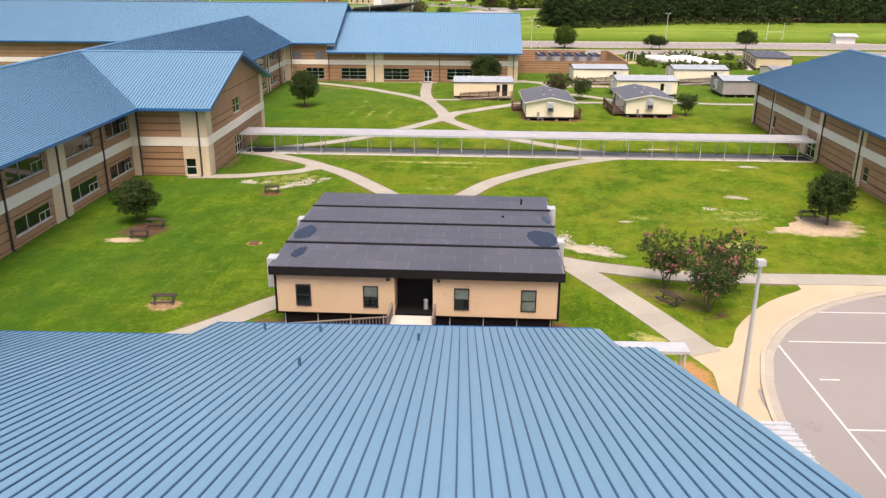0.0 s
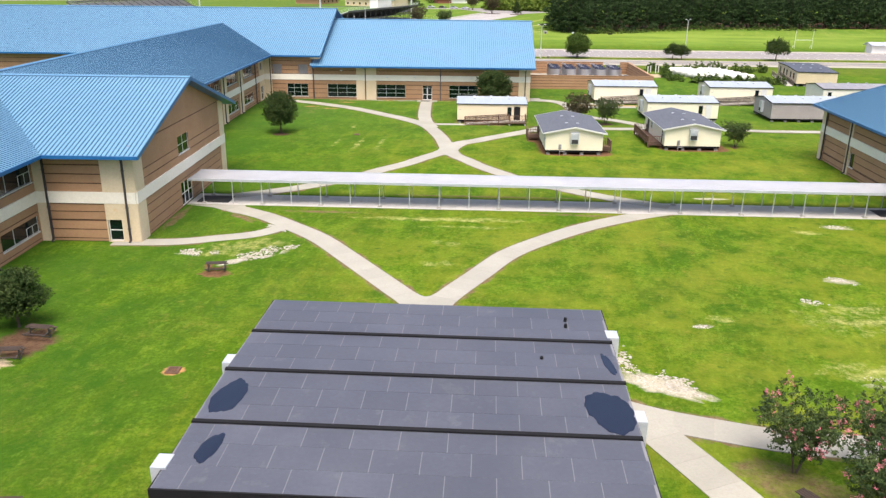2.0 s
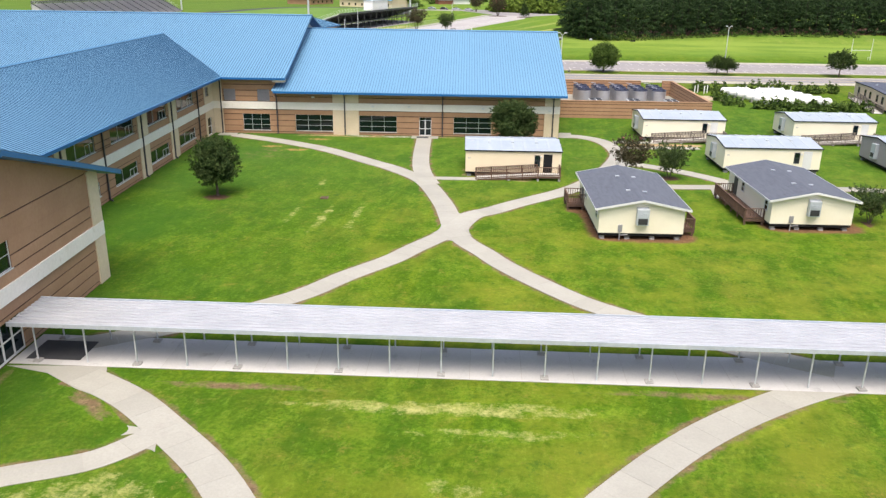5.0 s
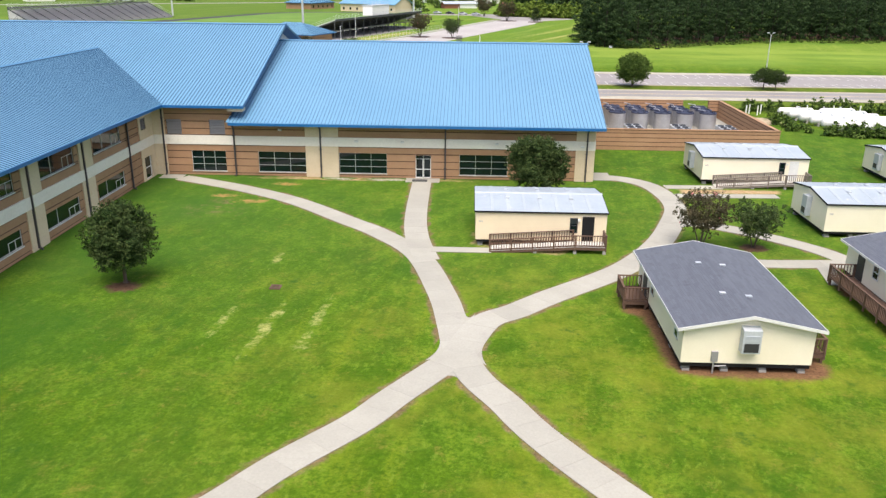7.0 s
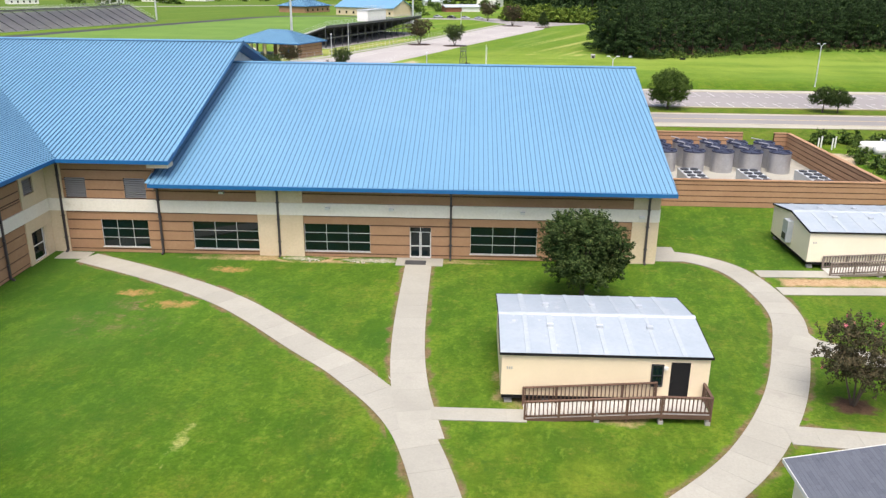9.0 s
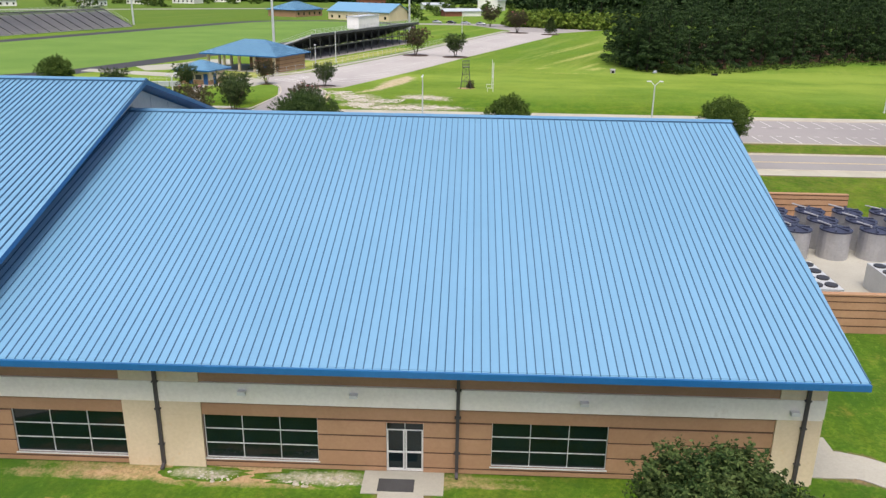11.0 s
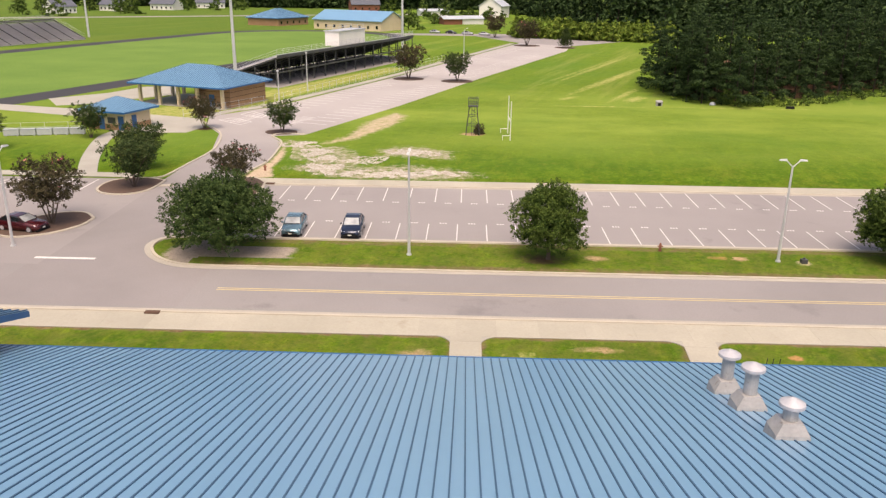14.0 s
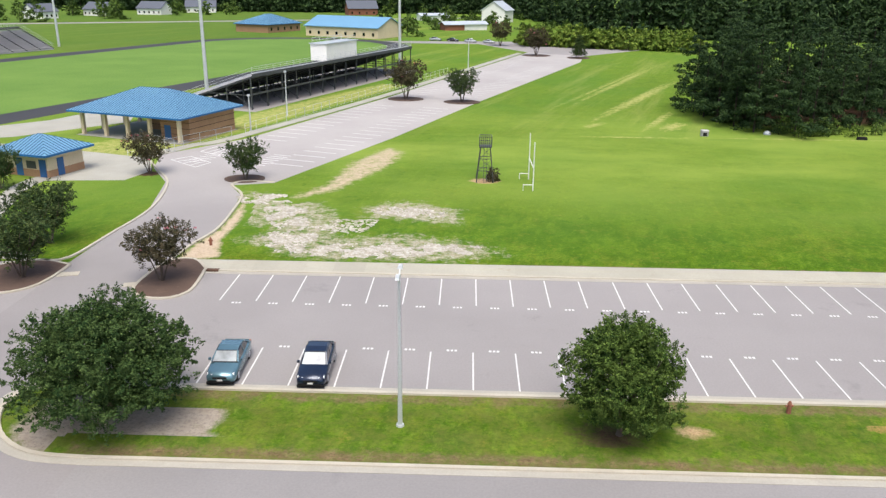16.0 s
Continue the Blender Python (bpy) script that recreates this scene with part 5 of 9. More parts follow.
def downspout(b, x, y, n, top):
    """A square downspout on a wall whose outside is n, with an offset at its head and straps."""
    m = Mesh()
    w = Vector((n[0], n[1], 0))
    p = Vector((x, y, 0)) + w * 0.20
    m.beam(p + Vector((0, 0, 0.15)), p + Vector((0, 0, top - 0.5)), 0.15)
    m.beam(p + Vector((0, 0, top - 0.55)), p + w * 0.8 + Vector((0, 0, top)), 0.14)
    m.beam(p + Vector((0, 0, 0.2)), p + w * 0.3 + Vector((0, 0, 0.05)), 0.14)
    s = Vector((-w.y, w.x, 0)) * 0.14
    for z in (1.2, 3.0, top - 1.4):
        m.beam(p - s + Vector((0, 0, z)), p + s + Vector((0, 0, z)), 0.17, 0.05)
    b.add("downspout", m, DOWNSPOUT)


def roof(b, name, poly, slope, pieces=False, trim=True, rib=0.372, mat=BLUE_ROOF, rib_mat=BLUE_RIB, thick=0.30):
    """A standing-seam roof plane. poly: 3D corners, anticlockwise from above; slope: the plan direction in which it falls."""
    P = [Vector(p) for p in poly]
    d = Vector((*slope, 0)).normalized()
    e = Vector((-d.y, d.x, 0))
    n = (P[1] - P[0]).cross(P[2] - P[1]).normalized()
    if n.z < 0:
        n = -n
    s = Mesh()
    s.solid([p - Vector((0, 0, thick)) for p in P], P, 0, 1)
    base = b.add(name, s, [BLUE_TRIM, mat])
    fall = (d - n * d.dot(n)).normalized()
    cs = [p.dot(e) for p in P]
    c = math.floor(min(cs) / rib) * rib + 0.2
    cache = {}
    joined = Mesh()
    while c < max(cs):
        xs = []
        for i, p in enumerate(P):
            q = P[(i + 1) % len(P)]
            a, f = p.dot(e) - c, q.dot(e) - c
            if (a < 0) != (f < 0):
                xs.append(p + (q - p) * (a / (a - f)))
        xs.sort(key=lambda p: p.dot(d))
        for p, q in zip(xs[::2], xs[1::2]):
            length = (q - p).length
            if length < 0.3:
                continue
            if pieces:
                key = round(length, 1)
                if key not in cache:
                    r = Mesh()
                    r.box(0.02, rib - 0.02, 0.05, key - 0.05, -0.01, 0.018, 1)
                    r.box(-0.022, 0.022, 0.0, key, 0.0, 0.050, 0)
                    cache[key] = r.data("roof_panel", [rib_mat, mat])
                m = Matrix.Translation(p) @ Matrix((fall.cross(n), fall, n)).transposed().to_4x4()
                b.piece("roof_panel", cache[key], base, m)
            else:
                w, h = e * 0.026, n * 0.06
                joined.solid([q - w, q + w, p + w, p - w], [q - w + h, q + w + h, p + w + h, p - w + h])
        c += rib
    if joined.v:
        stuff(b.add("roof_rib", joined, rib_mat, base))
    return base


def ridge_cap(b, a, c, w=0.5):
    m = Mesh()
    a, c = Vector(a), Vector(c)
    s = (c - a).normalized().cross(Vector((0, 0, 1))) * w / 2
    dz = Vector((0, 0, 0.10))
    low = Vector((0, 0, -0.02))
    m.solid([a + s + low, c + s + low, c - s + low, a - s + low][::-1], [a + s * 0.3 + dz, c + s * 0.3 + dz, c - s * 0.3 + dz, a - s * 0.3 + dz][::-1])
    cap = b.add("ridge_cap", m, RIDGE_BLUE)
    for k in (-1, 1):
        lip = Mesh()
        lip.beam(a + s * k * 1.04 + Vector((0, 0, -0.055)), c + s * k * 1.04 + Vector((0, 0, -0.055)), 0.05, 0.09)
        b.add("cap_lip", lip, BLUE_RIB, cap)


def gutter(b, a, c, drop=0.0):
    m = Mesh()
    a, c = Vector(a), Vector(c)
    m.beam(a + Vector((0, 0, -0.14 - drop)), c + Vector((0, 0, -0.14 - drop)), 0.16, 0.28)
    b.add("gutter", m, BLUE_TRIM)


# school hall: lower east block and upper west block, front wall in one plane
hall = Building("school_hall", (-20.0, 185.9, 0), "long tan block school hall with cream bands and blue metal roofs", "school")
YF, YB, XR, XS = 163.45, 207.4, 11.25, -27.1
_win = lambda x0, x1: (x0 - XS, x1 - XS, 0.46, 2.68, "window", 3, 3)
facade(hall, (XS, YF), (XR, YF), 5.78, [_win(-24.53, -19.40), _win(-15.80, -10.69), _win(-2.92, 2.20), (-7.62 - XS, -5.96 - XS, 0.05, 2.55, "door", 2, 3)],
       [(-19.38 - XS, -15.85 - XS), (9.35 - XS, XR - XS)])
facade(hall, (XR, YF), (XR, YB), 5.78, [], [(0, 1.9), (42.0, 44.5)])
facade(hall, (XR, YB), (XS, YB), 5.78, plain=True)
facade(hall, (-130, YF), (XS, YF), 7.98, [(98.25, 101.95, 0.46, 2.68, "window", 3, 3), (95.8, 97.4, 4.42, 6.0, "louvre"), (100.4, 102.06, 4.42, 6.0, "louvre")] + [(x, x + 3.2, 0.9, 2.3, "window", 3, 1) for x in (8, 20, 32, 44, 56)], [(70.0, 73.0), (94.0, 95.6)])
_g = Mesh()
for y0, z0, y1, z1 in ((YF, 7.7, 185.5, 14.12), (185.5, 14.12, YB, 7.65)):
    _g.solid([(XS - 0.3, y0, 3), (XS, y0, 3), (XS, y1, 3), (XS - 0.3, y1, 3)], [(XS - 0.3, y0, z0), (XS, y0, z0), (XS, y1, z1), (XS - 0.3, y1, z1)])
_gable = hall.add("gable_wall", _g, PALE_STUCCO)
for k in range(1, 14):
    y = YF + 3.2 * k
    z = 7.7 + 0.291 * (y - YF) if y < 185.5 else 14.12 - 0.295 * (y - 185.5)
    _m = Mesh()
    _m.box(XS, XS + 0.012, y - 0.02, y + 0.02, z - 2.6, z - 0.12)
    hall.add("panel_joint", _m, LOUVRE, _gable)
for y0, z0, y1, z1 in ((162.4, 6.30, 185.5, 12.64), (185.5, 12.64, 207.4, 6.44)):
    _m = Mesh()
    _m.beam((XS + 0.03, y0, z0), (XS + 0.03, y1, z1), 0.05, 0.16)
    hall.add("wall_flashing", _m, BLUE_RIB, _gable)
_g = Mesh()
for y0, z0, y1, z1 in ((YF, 6.05, 185.5, 12.15), (185.5, 12.15, YB, 5.95)):
    _g.solid([(XR - 0.3, y0, 5.5), (XR, y0, 5.5), (XR, y1, 5.5), (XR - 0.3, y1, 5.5)], [(XR - 0.3, y0, z0), (XR, y0, z0), (XR, y1, z1), (XR - 0.3, y1, z1)])
hall.add("gable_wall", _g, BRICK)
facade(hall, (XS, YB), (-130, YB), 7.98, plain=True)
for x in (-27.0, -17.75, -4.45, 10.5):
    downspout(hall, x, YF, (0, -1), 5.75)
downspout(hall, -34.6, YF, (0, -1), 7.6)
roof(hall, "roof", [(-27.1, 161.75, 6.02), (12.13, 161.75, 6.02), (12.95, 185.5, 12.5), (-27.1, 185.5, 12.5)], (0, -1), True)
roof(hall, "roof", [(-27.1, 185.5, 12.5), (12.95, 185.5, 12.5), (13.65, 208.5, 5.98), (-27.1, 208.5, 5.98)], (0, 1), True)
roof(hall, "roof", [(-130, 162.2, 7.70), (-25.45, 162.2, 7.70), (-25.8, 185.5, 14.5), (-130, 185.5, 14.5)], (0, -1))
roof(hall, "roof", [(-130, 185.5, 14.5), (-25.8, 185.5, 14.5), (-25.4, 208.8, 7.6), (-130, 208.8, 7.6)], (0, 1))
ridge_cap(hall, (-27.1, 185.5, 12.52), (12.95, 185.5, 12.52), 0.62)
ridge_cap(hall, (-130, 185.5, 14.52), (-25.8, 185.5, 14.52), 0.62)
gutter(hall, (-26.8, 161.70, 6.02), (12.13, 161.70, 6.02))
gutter(hall, (-130, 162.15, 7.70), (-25.45, 162.15, 7.70))
gutter(hall, (-27.1, 208.55, 5.98), (13.65, 208.55, 5.98))
_m = Mesh()
_m.box(-27.2, -25.6, 162.3, 163.4, 7.1, 7.4)
hall.add("eave_return", _m, CREAM)
for x, z in ((-22.0, 5.0), (-13.9, 3.9), (-9.0, 3.9), (1.0, 3.85), (10.0, 3.7)):
    _m = Mesh()
    _m.box(x - 0.18, x + 0.18, YF - 0.42, YF - 0.16, z, z + 0.16)
    hall.add("wall_light", _m, FRAME_WHITE)


def roof_vent(x, y, z, h, r):
    """A galvanised roof vent: a sheet-metal pedestal, a pipe and a flat hood."""
    v = thing("roof_vent", (x, y, z), "galvanised vent pipe with a round hood on the blue roof", "vent", "roof vents")
    m = Mesh()
    m.solid([(-0.60, -0.5, -0.5), (0.60, -0.5, -0.5), (0.60, 0.5, -0.75), (-0.60, 0.5, -0.75)], [(-0.50, -0.42, 0.25), (0.50, -0.42, 0.25), (0.50, 0.42, 0.25), (-0.50, 0.42, 0.25)])
    m.solid([(-0.50, -0.42, 0.25), (0.50, -0.42, 0.25), (0.50, 0.42, 0.25), (-0.50, 0.42, 0.25)], [(-0.3, -0.3, 0.6), (0.3, -0.3, 0.6), (0.3, 0.3, 0.6), (-0.3, 0.3, 0.6)])
    part("pedestal", m, VENT_METAL, v)
    m = Mesh()
    m.tube((0, 0, 0.55), (0, 0, h), r, r, 16)
    part("pipe", m, VENT_METAL, v)
    m = Mesh()
    m.tube((0, 0, h - 0.25), (0, 0, h - 0.02), r * 0.9, r * 0.9, 16)
    part("throat", m, STEEL_DARK, v)
    m = Mesh()
    m.tube((0, 0, h), (0, 0, h + 0.10), r * 1.75, r * 1.7, 20)
    m.tube((0, 0, h + 0.10), (0, 0, h + 0.26), r * 1.7, r * 0.3, 20)
    part("hood", m, GALV, v)


roof_vent(3.85, 203.2, 7.48, 1.5, 0.23)
roof_vent(3.85, 200.9, 8.13, 1.5, 0.23)
roof_vent(3.85, 197.7, 9.05, 1.05, 0.22)
for i in range(3):
    _m = Mesh()
    _m.tube((0, 0, 0), (0, 0, 1.5), 0.05, 0.05, 8)
    solo("vent_pipe", _m, STEEL_DARK, "thin dark vent pipe beside the school wall", "pipe", m=pose(12.0 + 0.5 * i, 213.5, 0), group="thin pipes")

# west wing with a cross gable
wing = Building("school_wing", (-47.0, 90.0, 0), "two-storey tan block school wing with cream pilasters and blue metal roof", "school")
XW, XG, YG0, YG1, YS = -35.8, -27.4, 84.4, 109.6, 20.0


def bays(y0, ys, storeys):
    out = []
    for y, w in ys:
        for z0, z1 in storeys:
            out.append((y - y0, y + w - y0, z0, z1, "slider", 1, 1))
    return out


_two = ((0.95, 2.3), (5.2, 6.9))
facade(wing, (XW, YS), (XW, YG0), 8.02, bays(YS, [(24.0, 5.8), (33.0, 5.8), (42.0, 5.8), (51.0, 5.8), (60.0, 5.9), (69.6, 5.9), (78.4, 5.6)], _two), [(11.0, 14.0), (28.4, 31.4), (46.5, 49.6), (64.3, 65.4)])
facade(wing, (XW, YG1), (XW, YF), 8.02, bays(YG1, [(112.0, 5.6), (122.0, 5.6), (131.0, 5.6), (140.2, 5.8), (149.6, 5.8)], _two) + [(50.6, 52.0, 5.3, 6.5, "louvre"), (50.8, 52.6, 0.05, 2.4, "door", 1, 2)], [(10.4, 13.0), (28.0, 30.6), (37.2, 39.6), (50.2, 54.1)])
facade(wing, (XW, YG0), (XG, YG0), 7.95, [(5.8, 7.0, 0.05, 1.95, "door", 1, 2)], [(5.7, 8.5), (0.0, 1.0)])
facade(wing, (XG, YG0), (XG, YG1), 8.2, [(10.6, 13.6, 5.1, 6.8, "window", 2, 2), (10.4, 13.6, 0.05, 2.35, "door", 3, 2)], [(0.0, 1.7), (YG1 - YG0 - 1.5, YG1 - YG0)], grooves=GROOVES + UPPER[:3])
facade(wing, (XG, YG1), (XW, YG1), 7.95, [], [(0, 1.4)])
YM = (YG0 + YG1) / 2
_g = Mesh()
_g.solid([(XG - 0.3, YG0, 8.2), (XG + 0.05, YG0, 8.2), (XG + 0.05, YG1, 8.2), (XG - 0.3, YG1, 8.2)], [(XG - 0.3, YM - 0.1, 11.75), (XG + 0.05, YM - 0.1, 11.75), (XG + 0.05, YM + 0.1, 11.75), (XG - 0.3, YM + 0.1, 11.75)])
wing.add("gable_wall", _g, BRICK)
EZ, RZ, XE, XM = 7.72, 12.2, -34.1, -46.2
YE0, YE1 = 82.9, 111.0
roof(wing, "roof", [(XE, YS, EZ), (XE, YE0, EZ), (XM, YM, RZ), (XM, YS, RZ)], (1, 0))
roof(wing, "roof", [(XE, YE1, EZ), (XE, 162.5, EZ), (XM, 175.6, RZ), (XM, YM, RZ)], (1, 0))
roof(wing, "roof", [(-58.3, 175.6, EZ), (-58.3, YS, EZ), (XM, YS, RZ), (XM, 175.6, RZ)], (-1, 0))
roof(wing, "roof", [(XE, YE0, EZ), (-26.2, YE0, EZ), (-26.2, YM, RZ), (XM, YM, RZ)], (0, -1))
roof(wing, "roof", [(-26.2, YE1, EZ), (XE, YE1, EZ), (XM, YM, RZ), (-26.2, YM, RZ)], (0, 1))
ridge_cap(wing, (XM, YS, RZ), (XM, 175.4, RZ), 0.5)
ridge_cap(wing, (XM, YM, RZ), (-26.2, YM, RZ), 0.5)
gutter(wing, (XE + 0.06, YS, EZ), (XE + 0.06, YE0, EZ))
gutter(wing, (XE + 0.06, YE1, EZ), (XE + 0.06, 162.3, EZ))
gutter(wing, (XE, YE0 - 0.06, EZ), (-26.2, YE0 - 0.06, EZ))
gutter(wing, (-26.2, YE1 + 0.06, EZ), (XE, YE1 + 0.06, EZ))
for y in (32.6, 50.0, 59.0, 68.1, 77.1, 120.9, 129.0, 138.4, 147.4, 156.8):
    downspout(wing, XW, y, (1, 0), 7.6)
downspout(wing, XG - 0.8, YG0, (0, -1), 7.6)
downspout(wing, XW + 1.0, YG0, (0, -1), 7.6)
_m = Mesh()
_m.box(-46.5, -36.0, 20.0, 20.3, 0, 8.2)
_m.box(-58.0, -57.7, 20.0, 163, 0, 8.2)
wing.add("wall", _m, BRICK)

# east wing, turned a little
east = Building("east_wing", (43.2, 96.0, 0), "tan block school wing with cream band and blue metal roof", "school", turn=-2.4)
east.root.location = (43.6, 97.7, 0)
XA, YA, YN = 43.2, 40.0, 119.6
facade(east, (XA, YN), (XA, YA), 6.62, [(22.4, 25.4, 0.05, 2.4, "door", 2, 2), (9.0, 10.2, 1.0, 2.6, "window", 1, 1), (38.6, 39.9, 0.9, 2.4, "window", 1, 2), (56.0, 58.0, 0.9, 2.4, "window", 2, 2)], [(0, 1.3), (8.0, 9.0 - 0.02), (20.6, 22.3), (25.5, 27.0), (36.5, 38.3), (50.5, 52.4)])
facade(east, (XA + 26, YN), (XA, YN), 6.62, [], [(0, 1.5), (24.6, 26)])
EE, EZ2, ER = XA - 1.15, 6.65, 10.9
roof(east, "roof", [(EE, YN + 0.9, EZ2), (EE, YA, EZ2), (XA + 13, YA, ER), (XA + 13, YN + 0.9, ER)], (-1, 0))
roof(east, "roof", [(XA + 27.1, YA, EZ2), (XA + 27.1, YN + 0.9, EZ2), (XA + 13, YN + 0.9, ER), (XA + 13, YA, ER)], (1, 0))
_g = Mesh()
_g.solid([(XA, YN - 0.3, 6.6), (XA + 26, YN - 0.3, 6.6), (XA + 26, YN, 6.6), (XA, YN, 6.6)], [(XA + 12.9, YN - 0.3, 10.6), (XA + 13.1, YN - 0.3, 10.6), (XA + 13.1, YN, 10.6), (XA + 12.9, YN, 10.6)])
east.add("gable_wall", _g, BRICK)
_m = Mesh()
_m.box(XA + 25.7, XA + 26, YA, YN, 0, 7)
_m.box(XA, XA + 26, YA, YA + 0.3, 0, 7)
east.add("wall", _m, BRICK)
ridge_cap(east, (XA + 13, YA, ER), (XA + 13, YN + 0.9, ER), 0.5)
gutter(east, (EE - 0.05, YN + 0.9, EZ2), (EE - 0.05, YA, EZ2))
for y in (118.2, 111.0, 92.6, 82.2, 68.0):
    downspout(east, XA, y, (-1, 0), 6.5)

# south building under the first view
south = Building("south_school_building", (-20.0, 10.0, 0), "single-storey school building with a broad blue metal roof", "school")
for a, c in (((-33, 31.2), (-11.2, 31.2)), ((-11.2, 31.2), (-11.2, 35.3)), ((-11.2, 35.3), (6.5, 35.3)), ((6.5, 35.3), (6.5, 30.2)), ((6.5, 30.2), (8.1, 30.2)), ((8.1, 30.2), (8.1, -18.0)), ((8.1, -18.0), (-57, -18.0))):
    facade(south, c, a, 4.3, [], [(0, 1.2)] if abs(a[0] - c[0]) > 3 else [], grooves=GROOVES)
SZ, SS = 4.62, 0.30
_z = lambda y: SZ + SS * (36.4 - y)
roof(south, "roof", [(-57, 6, _z(6)), (-57, 32.5, _z(32.5)), (-12.0, 32.5, _z(32.5)), (-12.0, 36.4, SZ), (7.3, 36.4, SZ), (7.3, 31.3, _z(31.3)), (8.95, 31.3, _z(31.3)), (8.95, 6, _z(6))][::-1], (0, 1), True)
roof(south, "roof", [(-57, -20, _z(32)), (8.95, -20, _z(32)), (8.95, 6, _z(6)), (-57, 6, _z(6))], (0, -1))
ridge_cap(south, (-57, 6, _z(6)), (8.95, 6, _z(6)), 0.6)
gutter(south, (-12.0, 36.45, SZ), (7.3, 36.45, SZ))
gutter(south, (-34, 32.55, _z(32.5)), (-12.0, 32.55, _z(32.5)))
_g = Mesh()
for y0, y1 in ((-18, 6), (6, 30.2)):
    _g.solid([(7.8, y0, 3.9), (8.1, y0, 3.9), (8.1, y1, 3.9), (7.8, y1, 3.9)], [(7.8, y0, _z(31.5) - 0.1 if y0 < 0 else _z(6) - 0.4), (8.1, y0, _z(31.5) - 0.1 if y0 < 0 else _z(6) - 0.4), (8.1, y1, _z(6) - 0.4 if y0 < 0 else _z(31.5) - 0.1), (7.8, y1, _z(6) - 0.4 if y0 < 0 else _z(31.5) - 0.1)])
south.add("gable_wall", _g, BRICK)
for x, y in ((-6.1, 33.9), (-1.3, 32.0), (-8.9, 34.4), (-5.4, 26.0)):
    _m = Mesh()
    _m.tube((x, y, _z(y) - 0.1), (x, y, _z(y) + 0.35), 0.06, 0.06, 8)
    south.add("vent_pipe", _m, BLUE_RIB)


def canopy(x0, x1, y0, y1, z, label, ribs=0.0):
    c = thing("canopy", ((x0 + x1) / 2, (y0 + y1) / 2, 0), label, "canopy")
    w, d = (x1 - x0) / 2, (y1 - y0) / 2
    m = Mesh()
    m.box(-w, w, -d, d, z - 0.18, z)
    if ribs:
        y = -d + 0.1
        while y < d:
            m.box(-w, w, y, y + 0.12, z, z + 0.09)
            y += ribs
    part("deck", m, WHITE_METAL, c)
    for sx in (-1, 1):
        for sy in (-1, 1):
            p = Mesh()
            p.box(sx * (w - 0.2) - 0.06, sx * (w - 0.2) + 0.06, sy * (d - 0.15) - 0.06, sy * (d - 0.15) + 0.06, 0, z - 0.17)
            part("post", p, POLE, c)


canopy(6.0, 12.85, 38.05, 39.2, 2.6, "flat white metal canopy beside the school roof")
canopy(12.6, 15.1, 15.0, 30.6, 3.0, "ribbed white metal canopy over the sidewalk", 0.42)

# covered walkway between the wings
cw = thing("covered_walkway", (8.0, 97.1, 0), "long covered walkway with a silver ribbed roof on thin white posts", "walkway", turn=WALKWAY_TURN)
WL = 35.0
_m = Mesh()
_m.box(-WL, WL, -1.80, 1.80, 2.42, 2.48)
_deck = part("roof_deck", _m, WHITE_METAL, cw, "silver ribbed metal roof deck")
_m = Mesh()
_prof = [(-0.135, 2.475), (0.135, 2.475), (0.105, 2.56), (-0.105, 2.56)]
_m.solid([(-WL, y, z) for y, z in _prof], [(WL, y, z) for y, z in _prof])
_rib = _m.data("deck_rib", GALV)
for i in range(9):
    part("deck_rib", _rib, GALV, _deck, m=pose(0, -1.58 + i * 0.395, 0))
for y in (-1.85, 1.85):
    _m = Mesh()
    _m.box(-WL - 0.03, WL + 0.03, y - 0.05, y + 0.05, 2.34, 2.59)
    part("fascia", _m, WHITE_METAL, cw)
_m = Mesh()
_m.box(-0.037, 0.037, -0.037, 0.037, 0.03, 2.36)
_post = _m.data("post", POLE)
_m = Mesh()
_m.box(-0.22, 0.22, -0.22, 0.22, 0.0, 0.12)
_m.box(-0.14, 0.14, -0.14, 0.14, 0.12, 0.17)
_foot = _m.data("footing", BLOCK)
_m = Mesh()
_m.box(-0.04, 0.04, -1.75, 1.75, 2.26, 2.35)
_tie = _m.data("cross_beam", FRAME_WHITE)
for i in range(25):
    x = -33.75 + i * 2.905
    for y in (-1.5, 1.5):
        p = part("post", _post, POLE, cw, m=pose(x, y, 0))
        if i % 2 == 0:
            part("footing", _foot, BLOCK, p, m=pose(0, 0, 0.02))
    part("cross_beam", _tie, FRAME_WHITE, cw, m=pose(x, 0, 0))

# plant yard with tanks and cooling units
yard = Building("plant_yard", (24.0, 191.0, 0), "walled plant yard of tan grooved block", "enclosure")
_gr = (0.02, 0.55, 1.10, 1.65, 2.2)
facade(yard, (XR + 0.1, 180.0), (36.8, 180.0), 2.6, bands=False, grooves=_gr)
facade(yard, (36.8, 180.0), (36.8, 205.3), 2.6, bands=False, grooves=_gr)
facade(yard, (36.8, 205.3), (34.9, 205.3), 2.6, bands=False, grooves=_gr)
facade(yard, (36.5, 205.3), (36.5, 180.2), 2.6, bands=False, grooves=_gr)
facade(yard, (31.0, 205.3), (XR + 0.1, 205.3), 2.6, bands=False, grooves=_gr)
facade(yard, (XR + 0.1, 205.0), (31.0, 205.0), 2.6, bands=False, grooves=_gr)
facade(yard, (34.9, 205.0), (36.5, 205.0), 2.6, bands=False, grooves=_gr)
_m = Mesh()
